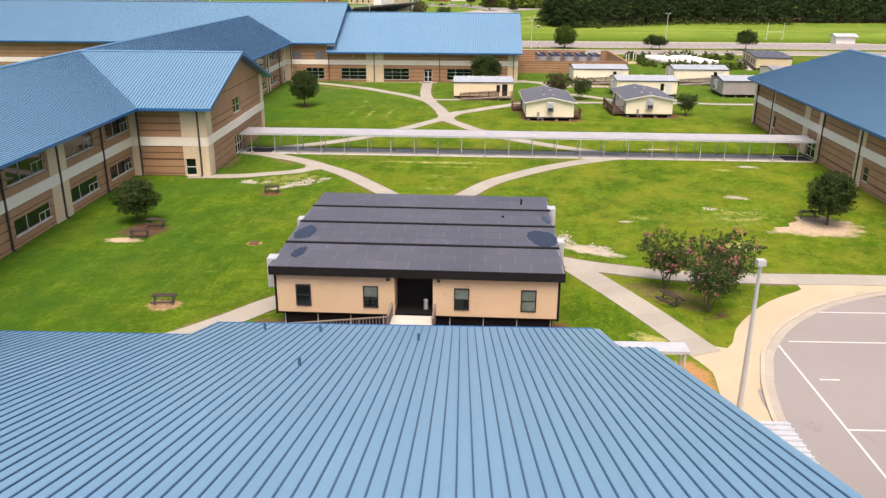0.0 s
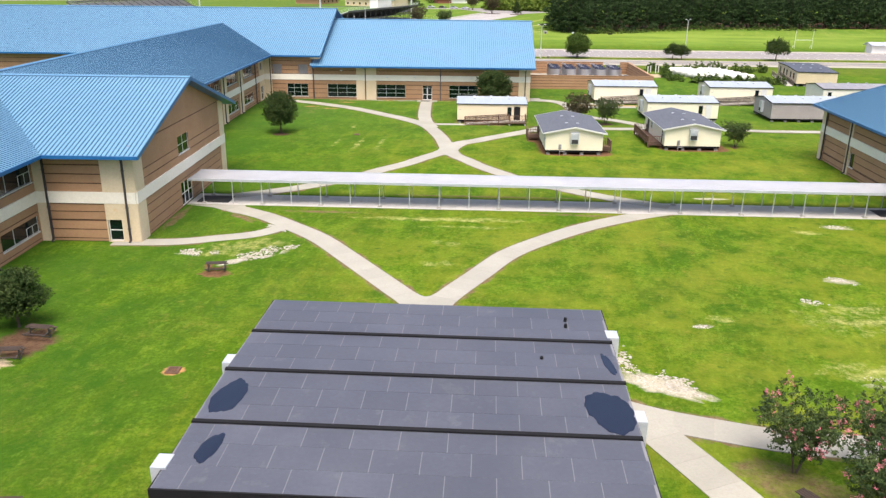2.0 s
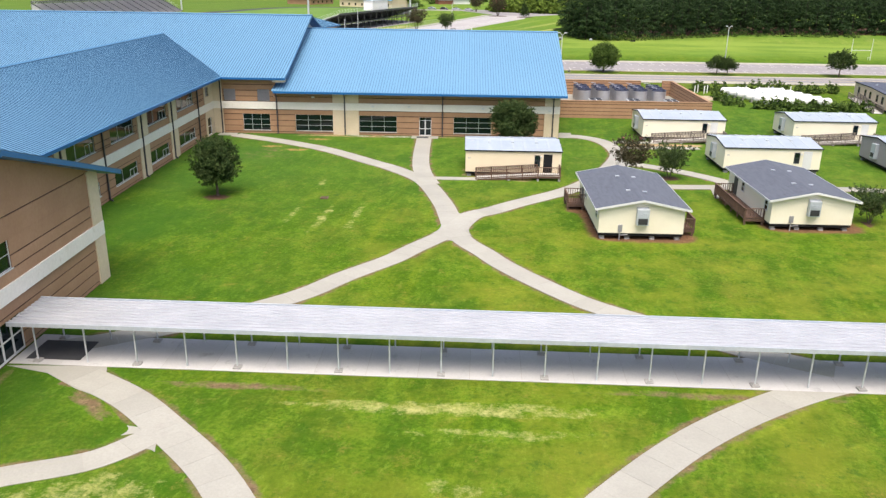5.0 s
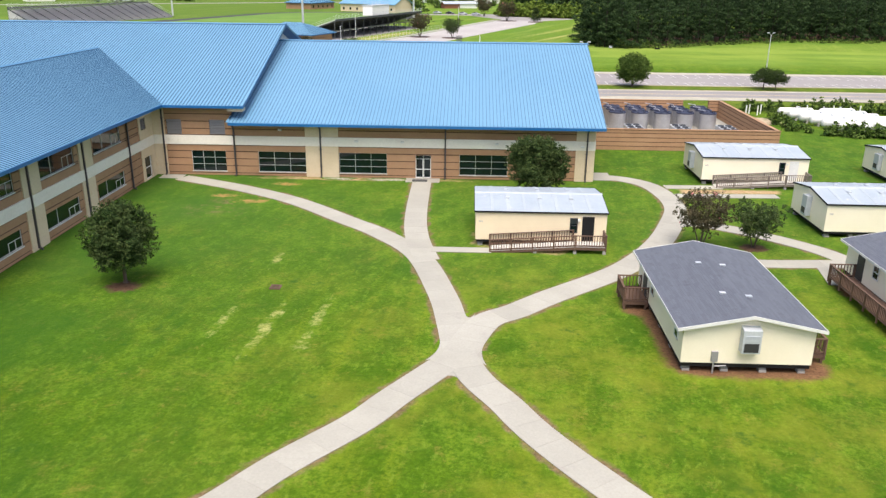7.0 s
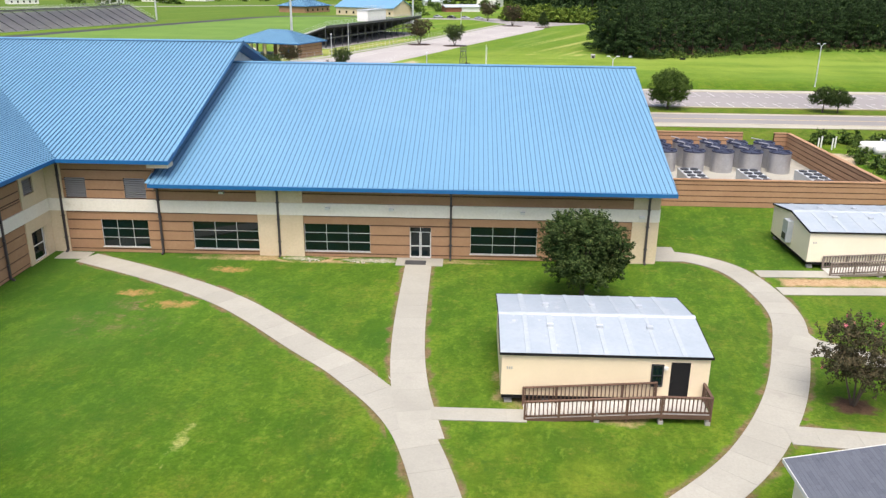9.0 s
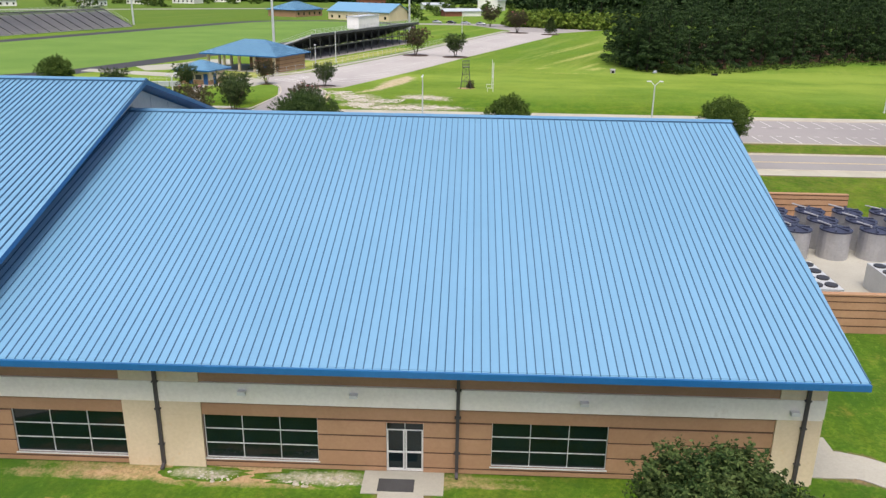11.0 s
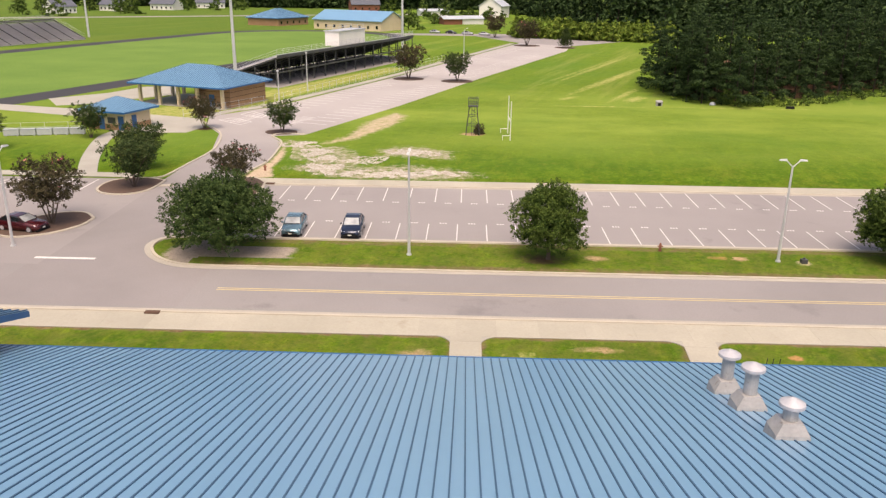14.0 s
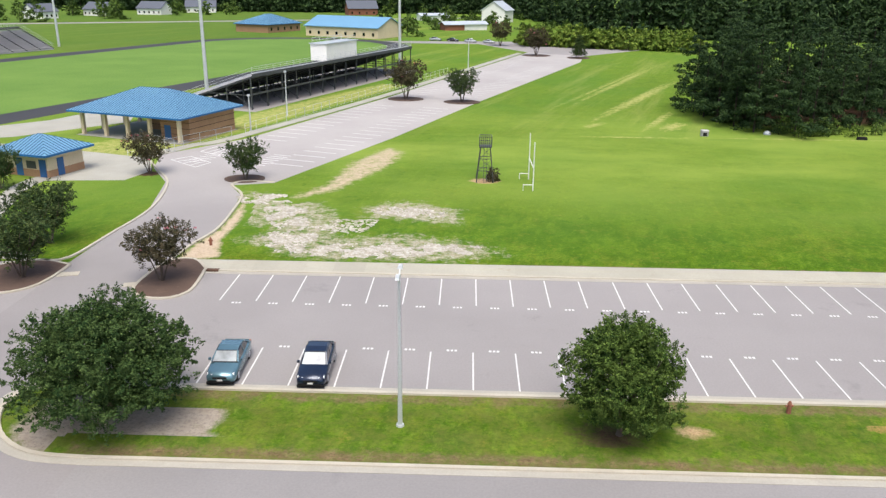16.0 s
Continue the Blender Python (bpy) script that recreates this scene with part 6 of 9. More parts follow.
for x0, x1, y0, y1 in ((XR + 0.1, 36.9, 179.9, 180.35), (36.4, 36.9, 180, 205.4), (XR + 0.1, 31.0, 204.95, 205.4), (34.9, 36.9, 204.95, 205.4)):
    _m.box(x0, x1, y0, y1, 2.6, 2.7)
yard.add("coping", _m, BRICK)
solo("pavement", slab([(XR + 0.2, 180.3), (36.4, 180.3), (36.4, 204.9), (XR + 0.2, 204.9)], -0.1, 0.03), CONCRETE, "pale concrete floor of the plant yard", "yard", "structure")
tank = thing("storage_tank", (0, 0, 0), "tall silver cylindrical tank with a dark lid and pipes", "tank", "tanks in the plant yard")
_m = Mesh()
_m.tube((0, 0, 0.03), (0, 0, 2.3), 1.2, 1.2, 24)
for z in (0.8, 1.6):
    _m.tube((0, 0, z), (0, 0, z + 0.05), 1.22, 1.22, 24)
part("shell", _m, TANK, tank)
_m = Mesh()
_m.tube((0, 0, 2.3), (0, 0, 2.42), 1.24, 1.24, 24)
_m.tube((0, 0, 2.42), (0, 0, 2.52), 1.0, 0.4, 24)
_lid = part("lid", _m, TANK_TOP, tank)
for a in range(6):
    _m = Mesh()
    _m.beam((0.1 * math.cos(a * 1.047), 0.1 * math.sin(a * 1.047), 2.52), (1.1 * math.cos(a * 1.047), 1.1 * math.sin(a * 1.047), 2.5), 0.12)
    part("lid_rib", _m, TANK_TOP, _lid)
_m = Mesh()
_m.tube((-0.5, 0, 2.45), (-0.5, 0, 2.75), 0.06, 0.06, 8)
_m.tube((-0.5, 0, 2.72), (-0.9, 1.3, 2.72), 0.06, 0.06, 8)
part("pipe", _m, GALV, tank)
tank.matrix_world = pose(19.2, 195.1, 0)
for i in range(5):
    for j in range(3):
        if (i, j) != (0, 0):
            copy_thing(tank, pose(19.2 + i * 3.22, 195.1 + j * 2.65, 0, 0, 0, 3 * i + 4 * j))
unit = thing("cooling_unit", (0, 0, 0), "grey rooftop-style cooling unit with dark fan grilles", "cooling unit", "cooling units in the yard")
_m = Mesh()
_m.box(-1.05, 1.05, -2.8, 2.8, 0.03, 1.85)
part("casing", _m, POLE, unit)
for i in range(2):
    for j in range(4):
        _m = Mesh()
        _m.tube((-0.5 + i, -2.05 + j * 1.36, 1.85), (-0.5 + i, -2.05 + j * 1.36, 1.95), 0.43, 0.43, 16)
        part("fan", _m, DARK_FRAME, unit)
unit.matrix_world = pose(20.0, 185.7, 0)
for x in (26.2, 32.3):
    copy_thing(unit, pose(x, 185.7, 0))

# ---- portable classrooms ----
PALE_DECK = worn("pale_deck_board", (0.52, 0.50, 0.46), (0.62, 0.60, 0.56), 0.85, scale=0.8, grain=9.0, jitter=0.2)


def fence_rail(parent, a, b, mat, h=0.95, gap=0.2, post=1.8):
    """A slatted railing: two rails in one mesh, with each post and baluster under them."""
    a, b = Vector(a), Vector(b)
    up = Vector((0, 0, 1))
    m = Mesh()
    m.beam(a + up * h, b + up * h, 0.14, 0.05)
    rail = part("railing", m, mat, parent)
    m = Mesh()
    m.beam(a + up * 0.12, b + up * 0.12, 0.05, 0.09)
    part("lower_rail", m, mat, rail)
    m = Mesh()
    m.beam(-up * 0.35, up * (h + 0.04), 0.10)
    data = m.data("post", mat)
    n = max(1, int(round((b - a).length / post)))
    for i in range(n + 1):
        part("post", data, mat, rail, m=Matrix.Translation(a.lerp(b, i / n)))
    m = Mesh()
    m.beam(up * 0.12, up * (h - 0.03), 0.05)
    data = m.data("baluster", mat)
    k = max(1, int((b - a).length / gap))
    for i in range(k):
        part("baluster", data, mat, rail, m=Matrix.Translation(a.lerp(b, (i + 0.5) / k)))


def planks(parent, x0, x1, y0, y1, z0, z1, mat, name="plank", w=0.145):
    """Deck boards laid across, rising from z0 at x0 to z1 at x1."""
    n = max(1, int((x1 - x0) / w))
    m = Mesh()
    s = (x1 - x0) / n
    m.box(-s / 2 + 0.006, s / 2 - 0.006, y0, y1, -0.04, 0)
    data = m.data(name, mat)
    tilt = -math.degrees(math.atan2(z1 - z0, x1 - x0))
    for i in range(n):
        q = (i + 0.5) / n
        part(name, data, mat, parent, m=pose(x0 + (x1 - x0) * q, 0, z0 + (z1 - z0) * q, 0, tilt, 0))


def wall_window(parent, x, y, z0, z1, w, out=-1, dark=True, axis="x", pale_panes=()):
    """A small sash window on a wall; out: the outward sign along the other axis."""
    def put(m, u0, u1, t0, t1, a, b):
        t0, t1 = sorted((t0 * out, t1 * out))
        if axis == "x":
            m.box(x + u0, x + u1, y + t0, y + t1, a, b)
        else:
            m.box(x + t0, x + t1, y + u0, y + u1, a, b)
    f = Mesh()
    fr = 0.07
    for u0, u1, a, b in ((-w / 2, -w / 2 + fr, z0, z1), (w / 2 - fr, w / 2, z0, z1), (-w / 2, w / 2, z0, z0 + fr), (-w / 2, w / 2, z1 - fr, z1), (-w / 2, w / 2, (z0 + z1) / 2 - 0.025, (z0 + z1) / 2 + 0.025)):
        put(f, u0, u1, -0.01, 0.06, a, b)
    win = part("window", f, DARK_FRAME if dark else FRAME_WHITE, parent)
    for i, (a, b) in enumerate(((z0 + fr, (z0 + z1) / 2 - 0.02), ((z0 + z1) / 2 + 0.02, z1 - fr))):
        g = Mesh()
        put(g, -w / 2 + fr, w / 2 - fr, 0.01, 0.03, a, b)
        part("pane", g, PALE_GLASS if i in pale_panes else GLASS, win)
    return win


def wall_unit(parent, x, y, z, m3):
    """A wall-hung air conditioner: casing with a sloped top, louvres, grille and drip lip."""
    m = Mesh()
    w, d, h = m3
    m.solid([(x - w / 2, y - d, z), (x + w / 2, y - d, z), (x + w / 2, y, z), (x - w / 2, y, z)], [(x - w / 2, y - d, z + h), (x + w / 2, y - d, z + h), (x + w / 2, y, z + h + 0.12), (x - w / 2, y, z + h + 0.12)])
    for i in range(5):
        m.box(x - w * 0.4, x + w * 0.4, y - d - 0.03, y - d, z + h * 0.55 + i * 0.07, z + h * 0.55 + i * 0.07 + 0.035)
    c = part("air_conditioner", m, WHITE_METAL, parent, "white wall-hung air conditioner")
    g = Mesh()
    g.box(x - w * 0.4, x + w * 0.4, y - d - 0.02, y - d + 0.02, z + 0.08, z + h * 0.45)
    part("grille", g, DARK_FRAME, c)


def siding(parent, x0, x1, y0, y1, z0, z1, mat, gable=0.0, name="wall"):
    """Four walls of vertical-board siding as one shell each; gable adds a peak over the short ends along y."""
    for a, c in (((x0, y0), (x1, y0)), ((x1, y0), (x1, y1)), ((x1, y1), (x0, y1)), ((x0, y1), (x0, y0))):
        d = Vector((c[0] - a[0], c[1] - a[1], 0))
        length = d.length
        d.normalize()
        n = Vector((d.y, -d.x, 0))
        M = Matrix.Translation((*a, 0)) @ Matrix((d, -n, Vector((0, 0, 1)))).transposed().to_4x4()
        m = Mesh()
        butt = 0.0 if abs(d.x) > 0.5 else 0.12
        m.box(butt, length - butt, 0, 0.12, z0, z1, m=M)
        if gable and abs(d.x) > 0.5:
            p = [M @ Vector(q) for q in ((0, 0, z1), (length, 0, z1), (length, 0.12, z1), (0, 0.12, z1))]
            t = [M @ Vector(q) for q in ((length / 2 - 0.02, 0, z1 + gable), (length / 2 + 0.02, 0, z1 + gable), (length / 2 + 0.02, 0.12, z1 + gable), (length / 2 - 0.02, 0.12, z1 + gable))]
            m.solid(p, t)
        part(name, m, mat, parent)


def piers(parent, x0, x1, y0, y1, z, nx, ny, legs=False, foot=0.0):
    m = Mesh()
    if legs:
        m.box(-0.03, 0.03, -0.03, 0.03, foot, z)
        m.box(-0.08, 0.08, -0.08, 0.08, foot, foot + 0.03)
    else:
        m.box(-0.2, 0.2, -0.2, 0.2, 0, z - 0.2)
        m.box(-0.2, 0.2, -0.1, 0.1, z - 0.2, z)
    data = m.data("pier", POLE if legs else BLOCK)
    for i in range(nx):
        for j in range(ny):
            if i in (0, nx - 1) or j in (0, ny - 1):
                part("pier", data, None, parent, m=pose(x0 + 0.4 + (x1 - x0 - 0.8) * i / (nx - 1), y0 + 0.35 + (y1 - y0 - 0.7) * j / (ny - 1), 0))


# the large dark-roofed classroom block
big = thing("portable_classroom", (-1.97, 53.42, 0.52), "tan portable classroom block with a flat dark membrane roof", "portable building", turn=-1.8)
BX, BY = 8.85, 8.15
_m = Mesh()
_m.box(-BX, BX, -BY + 0.1, BY, 0.55, 0.75)
_m.box(-BX + 0.4, BX - 0.4, -BY + 0.6, BY - 0.4, 0.35, 0.55)
part("floor_frame", _m, BLACK_TRIM, big)
# black box added for the shade beneath the raised floor
_m = Mesh()
_m.box(-BX + 0.3, BX - 0.3, -BY + 0.42, BY - 0.3, -0.50, 0.36)
part("crawl_space_panel", _m, BLACK_TRIM, big)
for a, c in ((-BX, -1.35), (1.05, BX)):
    _m = Mesh()
    _m.box(a, c, -BY, -BY + 0.15, 0.7, 3.5)
    part("wall", _m, TAN_SIDING, big)
for x in (-BX, BX - 0.15):
    _m = Mesh()
    _m.box(x, x + 0.15, -BY + 0.15, BY, 0.7, 3.5)
    part("wall", _m, TAN_SIDING, big)
_m = Mesh()
_m.box(-BX + 0.15, BX - 0.15, BY - 0.15, BY, 0.7, 3.5)
part("wall", _m, TAN_SIDING, big)
_m = Mesh()
_m.box(-1.45, -1.35, -BY - 0.02, -BY + 1.6, 0.7, 3.4)
_m.box(1.05, 1.15, -BY - 0.02, -BY + 1.6, 0.7, 3.4)
_m.box(-1.45, 1.15, -BY - 0.04, -BY + 0.1, 3.2, 3.45)
part("porch_lining", _m, TAN_SIDING, big)
_m = Mesh()
_m.box(-1.35, 1.05, -BY + 1.5, -BY + 1.6, 0.75, 3.2)
_m.box(-0.17, -0.13, -BY + 1.47, -BY + 1.5, 0.8, 3.0)
_m.box(-0.32, -0.26, -BY + 1.43, -BY + 1.48, 1.7, 1.9)
_m.box(-0.04, 0.02, -BY + 1.43, -BY + 1.48, 1.7, 1.9)
part("door", _m, BLACK_TRIM, big, "black double door in a recessed porch")
for x in (-BX, BX):
    _m = Mesh()
    _m.box(x - 0.07, x + 0.07, -BY - 0.03, -BY + 0.12, 0.55, 3.5)
    part("corner_trim", _m, BLACK_TRIM, big)
for x in (-7.1, -2.85, 2.85, 7.0):
    wall_window(big, x, -BY, 1.15, 2.6, 0.95, pale_panes=() if x < -5 else (1,) if x < 5 else (0, 1))
# roof in four bays with raised seams, a little higher in the middle
for i in range(4):
    _m = Mesh()
    y0, y1 = -BY - 0.3 + i * 4.30, -BY - 0.3 + (i + 1) * 4.30
    z0, z1 = 3.85 + 0.10 * min(i, 4 - i), 3.85 + 0.10 * min(i + 1, 3 - i)
    _m.solid([(-BX - 0.25, y0, z0 - 0.3), (BX + 0.25, y0, z0 - 0.3), (BX + 0.25, y1, z1 - 0.3), (-BX - 0.25, y1, z1 - 0.3)], [(-BX - 0.25, y0, z0), (BX + 0.25, y0, z0), (BX + 0.25, y1, z1), (-BX - 0.25, y1, z1)])
    bay = part("roof_bay", _m, LAP, big, "dark membrane roof bay laid in sheets")
    if i:
        _m = Mesh()
        _m.beam((-BX - 0.25, y0, z0 + 0.02), (BX + 0.25, y0, z0 + 0.02), 0.22, 0.14)
        part("roof_seam", _m, BLACK_TRIM, big)
    tilt = math.degrees(math.atan2(z1 - z0, 4.30))
    r = random.Random(5 + i)
    for row in range(3):
        x = -BX - 0.2 + (0.0 if (row + i) % 2 else -0.95)
        while x < BX + 0.2:
            xa, xb = max(x, -BX - 0.23), min(x + 1.9, BX + 0.23)
            q = (row + 0.5) / 3
            if xb - xa > 0.3:
                _m = Mesh()
                _m.box(-(xb - xa) / 2 + 0.016, (xb - xa) / 2 - 0.016, -0.71, 0.71, 0.001, 0.008)
                part("membrane_sheet", _m, MEMBRANE, bay, m=pose((xa + xb) / 2, y0 + 4.30 * q, z0 + (z1 - z0) * q, tilt, 0, 0))
            x += 1.9
_m = Mesh()
_m.box(-BX - 0.3, BX + 0.3, -BY - 0.38, -BY - 0.3, 3.32, 3.87)
part("fascia", _m, BLACK_TRIM, big)
for x in (-BX - 0.3, BX + 0.25):
    _m = Mesh()
    _m.solid([(x, -BY - 0.3, 3.4), (x + 0.05, -BY - 0.3, 3.4), (x + 0.05, BY + 0.62, 3.4), (x, BY + 0.62, 3.4)], [(x, -BY - 0.3, 3.87), (x + 0.05, -BY - 0.3, 3.87), (x + 0.05, BY + 0.62, 3.87), (x, BY + 0.62, 3.87)])
    part("fascia", _m, BLACK_TRIM, big)


def stain(parent, x, y, z, rx, ry, seed, tilt=0.0, slant=0.0):
    r = random.Random(seed)
    m = Mesh()
    wave = [(r.uniform(0.03, 0.11) / k ** 0.45, k, r.uniform(0, 6.3)) for k in (1, 2, 3, 5, 8, 13)]
    pts = []
    for a in range(40):
        f = 0.95 + sum(h * math.sin(k * a * 0.15708 + s) for h, k, s in wave)
        pts.append((rx * f * math.cos(a * 0.15708), ry * f * math.sin(a * 0.15708)))
    m.solid([(a, b, -0.004) for a, b in pts], [(a, b, 0.004) for a, b in pts])
    part("puddle", m, PUDDLE, parent, "dark rain puddle", pose(x, y, z, tilt, 0, slant))


def roof_level(y):
    q = (y + BY + 0.3) / 4.30
    return 3.85 + 0.10 * min(q, 4 - q)


for k, (x, y, rx, ry) in enumerate(((-8.2, -2.15, 0.66, 1.55), (-7.8, -6.0, 0.40, 1.05), (8.1, -2.15, 1.05, 1.65), (8.6, 2.0, 0.22, 1.2))):
    stain(big, x, y, roof_level(y) + 0.014, rx, ry, k + 1, 1.32 if y < -0.04 else -1.32, -7.0 if x < 0 else 9.0)
for x, y, s in ((-BX - 0.4, -6.9, 1), (-BX - 0.4, 1.4, 1), (BX + 0.4, -2.4, -1), (BX + 0.4, 5.5, -1)):
    _m = Mesh()
    _m.box(x - 0.3, x + 0.3, y - 0.45, y + 0.45, 2.0, 3.95)
    part("air_conditioner", _m, WHITE_METAL, big, "white wall-hung air conditioner")
for x, y in ((5.48, 2.4), (7.0, 7.0), (6.95, 6.2)):
    _m = Mesh()
    _m.tube((x, y, 3.8), (x, y, 4.12), 0.09, 0.08, 10)
    part("vent_pipe", _m, BLACK_TRIM, big)
for x in (-1.75, 1.4):
    _m = Mesh()
    _m.box(x - 0.1, x + 0.1, -BY - 0.14, -BY, 3.0, 3.14)
    part("porch_light", _m, DARK_FRAME, big)
piers(big, -BX, BX, -BY, BY, 0.56, 9, 3, True, -0.52)
_m = Mesh()
_m.tube((0.55, -BY + 0.9, 0.76), (0.55, -BY + 0.9, 1.35), 0.16, 0.13, 12)
_m.tube((0.55, -BY + 0.9, 1.35), (0.55, -BY + 0.9, 1.42), 0.17, 0.12, 12)
solo("ash_bin", _m, WHITE_METAL, "small silver bin beside the dark porch", "bin", m=pose(-1.97, 53.42, 0.52, 0, 0, -1.8))

big_ramp = thing("access_ramp", (-1.97, 53.42, 0), "weathered wooden access ramp with railings", "ramp", turn=-1.8)
_m = Mesh()
_m.box(-1.5, 1.2, -10.6, -8.2, 1.05, 1.2)
part("landing", _m, PALE_DECK, big_ramp, "pale concrete landing")
planks(big_ramp, -11.8, -1.5, -11.9, -10.5, 0.06, 1.12, PALE_DECK)
for a, b in (((-11.9, -10.45, 0.05), (-1.5, -10.45, 1.14)), ((-1.5, -10.4, 1.16), (-1.5, -8.4, 1.16)), ((1.2, -10.6, 1.16), (1.2, -8.4, 1.16)), ((-11.9, -11.95, 0.05), (-1.5, -11.95, 1.12)), ((-1.5, -11.95, 1.12), (1.0, -11.95, 1.08)), ((1.0, -11.95, 1.08), (2.8, -13.2, 0.3))):
    fence_rail(big_ramp, a, b, GREY_WOOD, 0.95, 0.2)
planks(big_ramp, -1.5, 1.2, -11.95, -10.6, 1.08, 1.08, PALE_DECK)


def double_classroom(at, label, decks, turn=0.0):
    """A cream double-width classroom with a low gable and dark shingles."""
    b = thing("classroom_unit", at, label, "portable building", "cream classroom units", turn=turn)
    X, Y, Z0, Z1, G = 3.6, 6.0, 0.6, 2.85, 0.72
    _k = Mesh()
    _k.box(-X + 0.05, X - 0.05, -Y + 0.05, Y - 0.05, Z0 - 0.25, Z0)
    part("floor_frame", _k, BLACK_TRIM, b)
    siding(b, -X, X, -Y, Y, Z0, Z1, CREAM_SIDING, G)
    piers(b, -X, X, -Y, Y, Z0 - 0.25, 4, 5)
    O = 0.42
    for s in (-1, 1):
        run = X + O
        z_e, z_r = Z1 + 0.06 - O * G / X, Z1 + G + 0.06
        m = Mesh()
        a = [(0, -Y - 0.4, z_r), (s * run, -Y - 0.4, z_e), (s * run, Y + 0.4, z_e), (0, Y + 0.4, z_r)]
        a = a if s > 0 else a[::-1]
        m.solid([(p[0], p[1], p[2] - 0.10) for p in a], a)
        slope = part("roof_slope", m, SHINGLE, b, "grey asphalt shingle roof slope")
        n = 24
        d = Vector((s * run, 0, z_e - z_r))
        c = Mesh()
        r = random.Random(31 + s)
        for i in range(n):
            p0, p1 = d * (i / n), d * ((i + 1) / n)
            up = Vector((0, 0, 0.010))
            y = -Y - 0.4
            while y < Y + 0.39:
                y2 = min(Y + 0.4, y + r.uniform(0.6, 1.2))
                lo = [Vector((p0.x, y, z_r + p0.z)), Vector((p1.x, y, z_r + p1.z)), Vector((p1.x, y2, z_r + p1.z)), Vector((p0.x, y2, z_r + p0.z))]
                hi = [lo[0] + up * 0.3, lo[1] + up, lo[2] + up, lo[3] + up * 0.3]
                if s < 0:
                    lo, hi = lo[::-1], hi[::-1]
                c.solid(lo, hi)
                y = y2
        stuff(part("shingle_course", c, SHINGLE, slope))
        f = Mesh()
        for y in (-Y - 0.42, Y + 0.40):
            f.solid([(0, y, z_r - 0.16), (s * run, y, z_e - 0.16), (s * run, y + 0.04, z_e - 0.16), (0, y + 0.04, z_r - 0.16)][::s], [(0, y, z_r + 0.02), (s * run, y, z_e + 0.02), (s * run, y + 0.04, z_e + 0.02), (0, y + 0.04, z_r + 0.02)][::s])
        f.box(min(s * run, s * run + s * 0.03), max(s * run, s * run + s * 0.03), -Y - 0.42, Y + 0.42, z_e - 0.14, z_e + 0.02)
        part("fascia", f, FRAME_WHITE, b)
    for x, y in ((-0.74, 2.25), (0.68, 1.85), (-0.70, -2.85), (0.66, -3.3)):
        m = Mesh()
        z = Z1 + G - abs(x) * G / X
        m.box(x - 0.15, x + 0.15, y - 0.11, y + 0.11, z - 0.05, z + 0.12)
        m.box(x - 0.18, x + 0.18, y - 0.14, y + 0.14, z + 0.12, z + 0.15)
        part("roof_vent", m, WHITE_METAL, b)
    wall_unit(b, 0.0, -Y, 1.45, (1.0, 0.5, 1.35))
    m = Mesh()
    m.box(-1.95, -1.6, -Y - 0.14, -Y, 0.75, 1.35)
    m.tube((-1.8, -Y - 0.1, 0.75), (-1.8, -Y - 0.1, 0.0), 0.05, 0.05, 8)
    m.tube((-1.8, -Y - 0.1, 0.45), (-1.1, -Y - 0.1, 0.5), 0.04, 0.04, 8)
    part("meter_box", m, LOUVRE, b)
    wall_window(b, -X, -Y + 1.3, 1.5, 2.5, 0.8, -1, False, "y")
    wall_window(b, -X, 1.6, 1.5, 2.5, 0.8, -1, False, "y")
    m = Mesh()
    m.box(-X - 0.05, -X, 3.3, 4.25, Z0 + 0.05, 2.65)
    part("door", m, DARK_FRAME, b)
    for i, (x0, x1, y0, y1) in enumerate(decks):
        d = thing("deck", (at[0], at[1], 0), "brown wooden deck with a slatted railing", "deck", "wooden decks", turn=turn)
        planks(d, x0, x1, y0, y1, 0.6, 0.6, DECK)
        for x in (x0 + 0.1, x1 - 0.1):
            for y in (y0 + 0.1, y1 - 0.1):
                m = Mesh()
                m.box(x - 0.07, x + 0.07, y - 0.07, y + 0.07, 0, 0.58)
                part("post", m, DECK, d)
        for y in (y0, y1 - 0.05):
            m = Mesh()
            m.box(x0, x1, y, y + 0.05, 0.35, 0.56)
            part("joist", m, DECK, d)
        outer = x0 if x0 < 0 else x1
        for a, c in (((x0, y0), (x1, y0)), ((outer, y0), (outer, y1)), ((x0, y1), (x1, y1))):
            fence_rail(d, (*a, 0.6), (*c, 0.6), DECK, 0.95, 0.20)
    return b


double_classroom((13.7, 126.6, 0), "cream double classroom with grey shingle roof and wall unit", [(-5.2, -3.62, 2.6, 4.9), (3.62, 4.9, -4.6, -2.4)])
double_classroom((29.5, 130.2, 0), "cream double classroom with grey shingle roof and long side deck", [(-5.4, -3.62, -4.6, 4.4)])


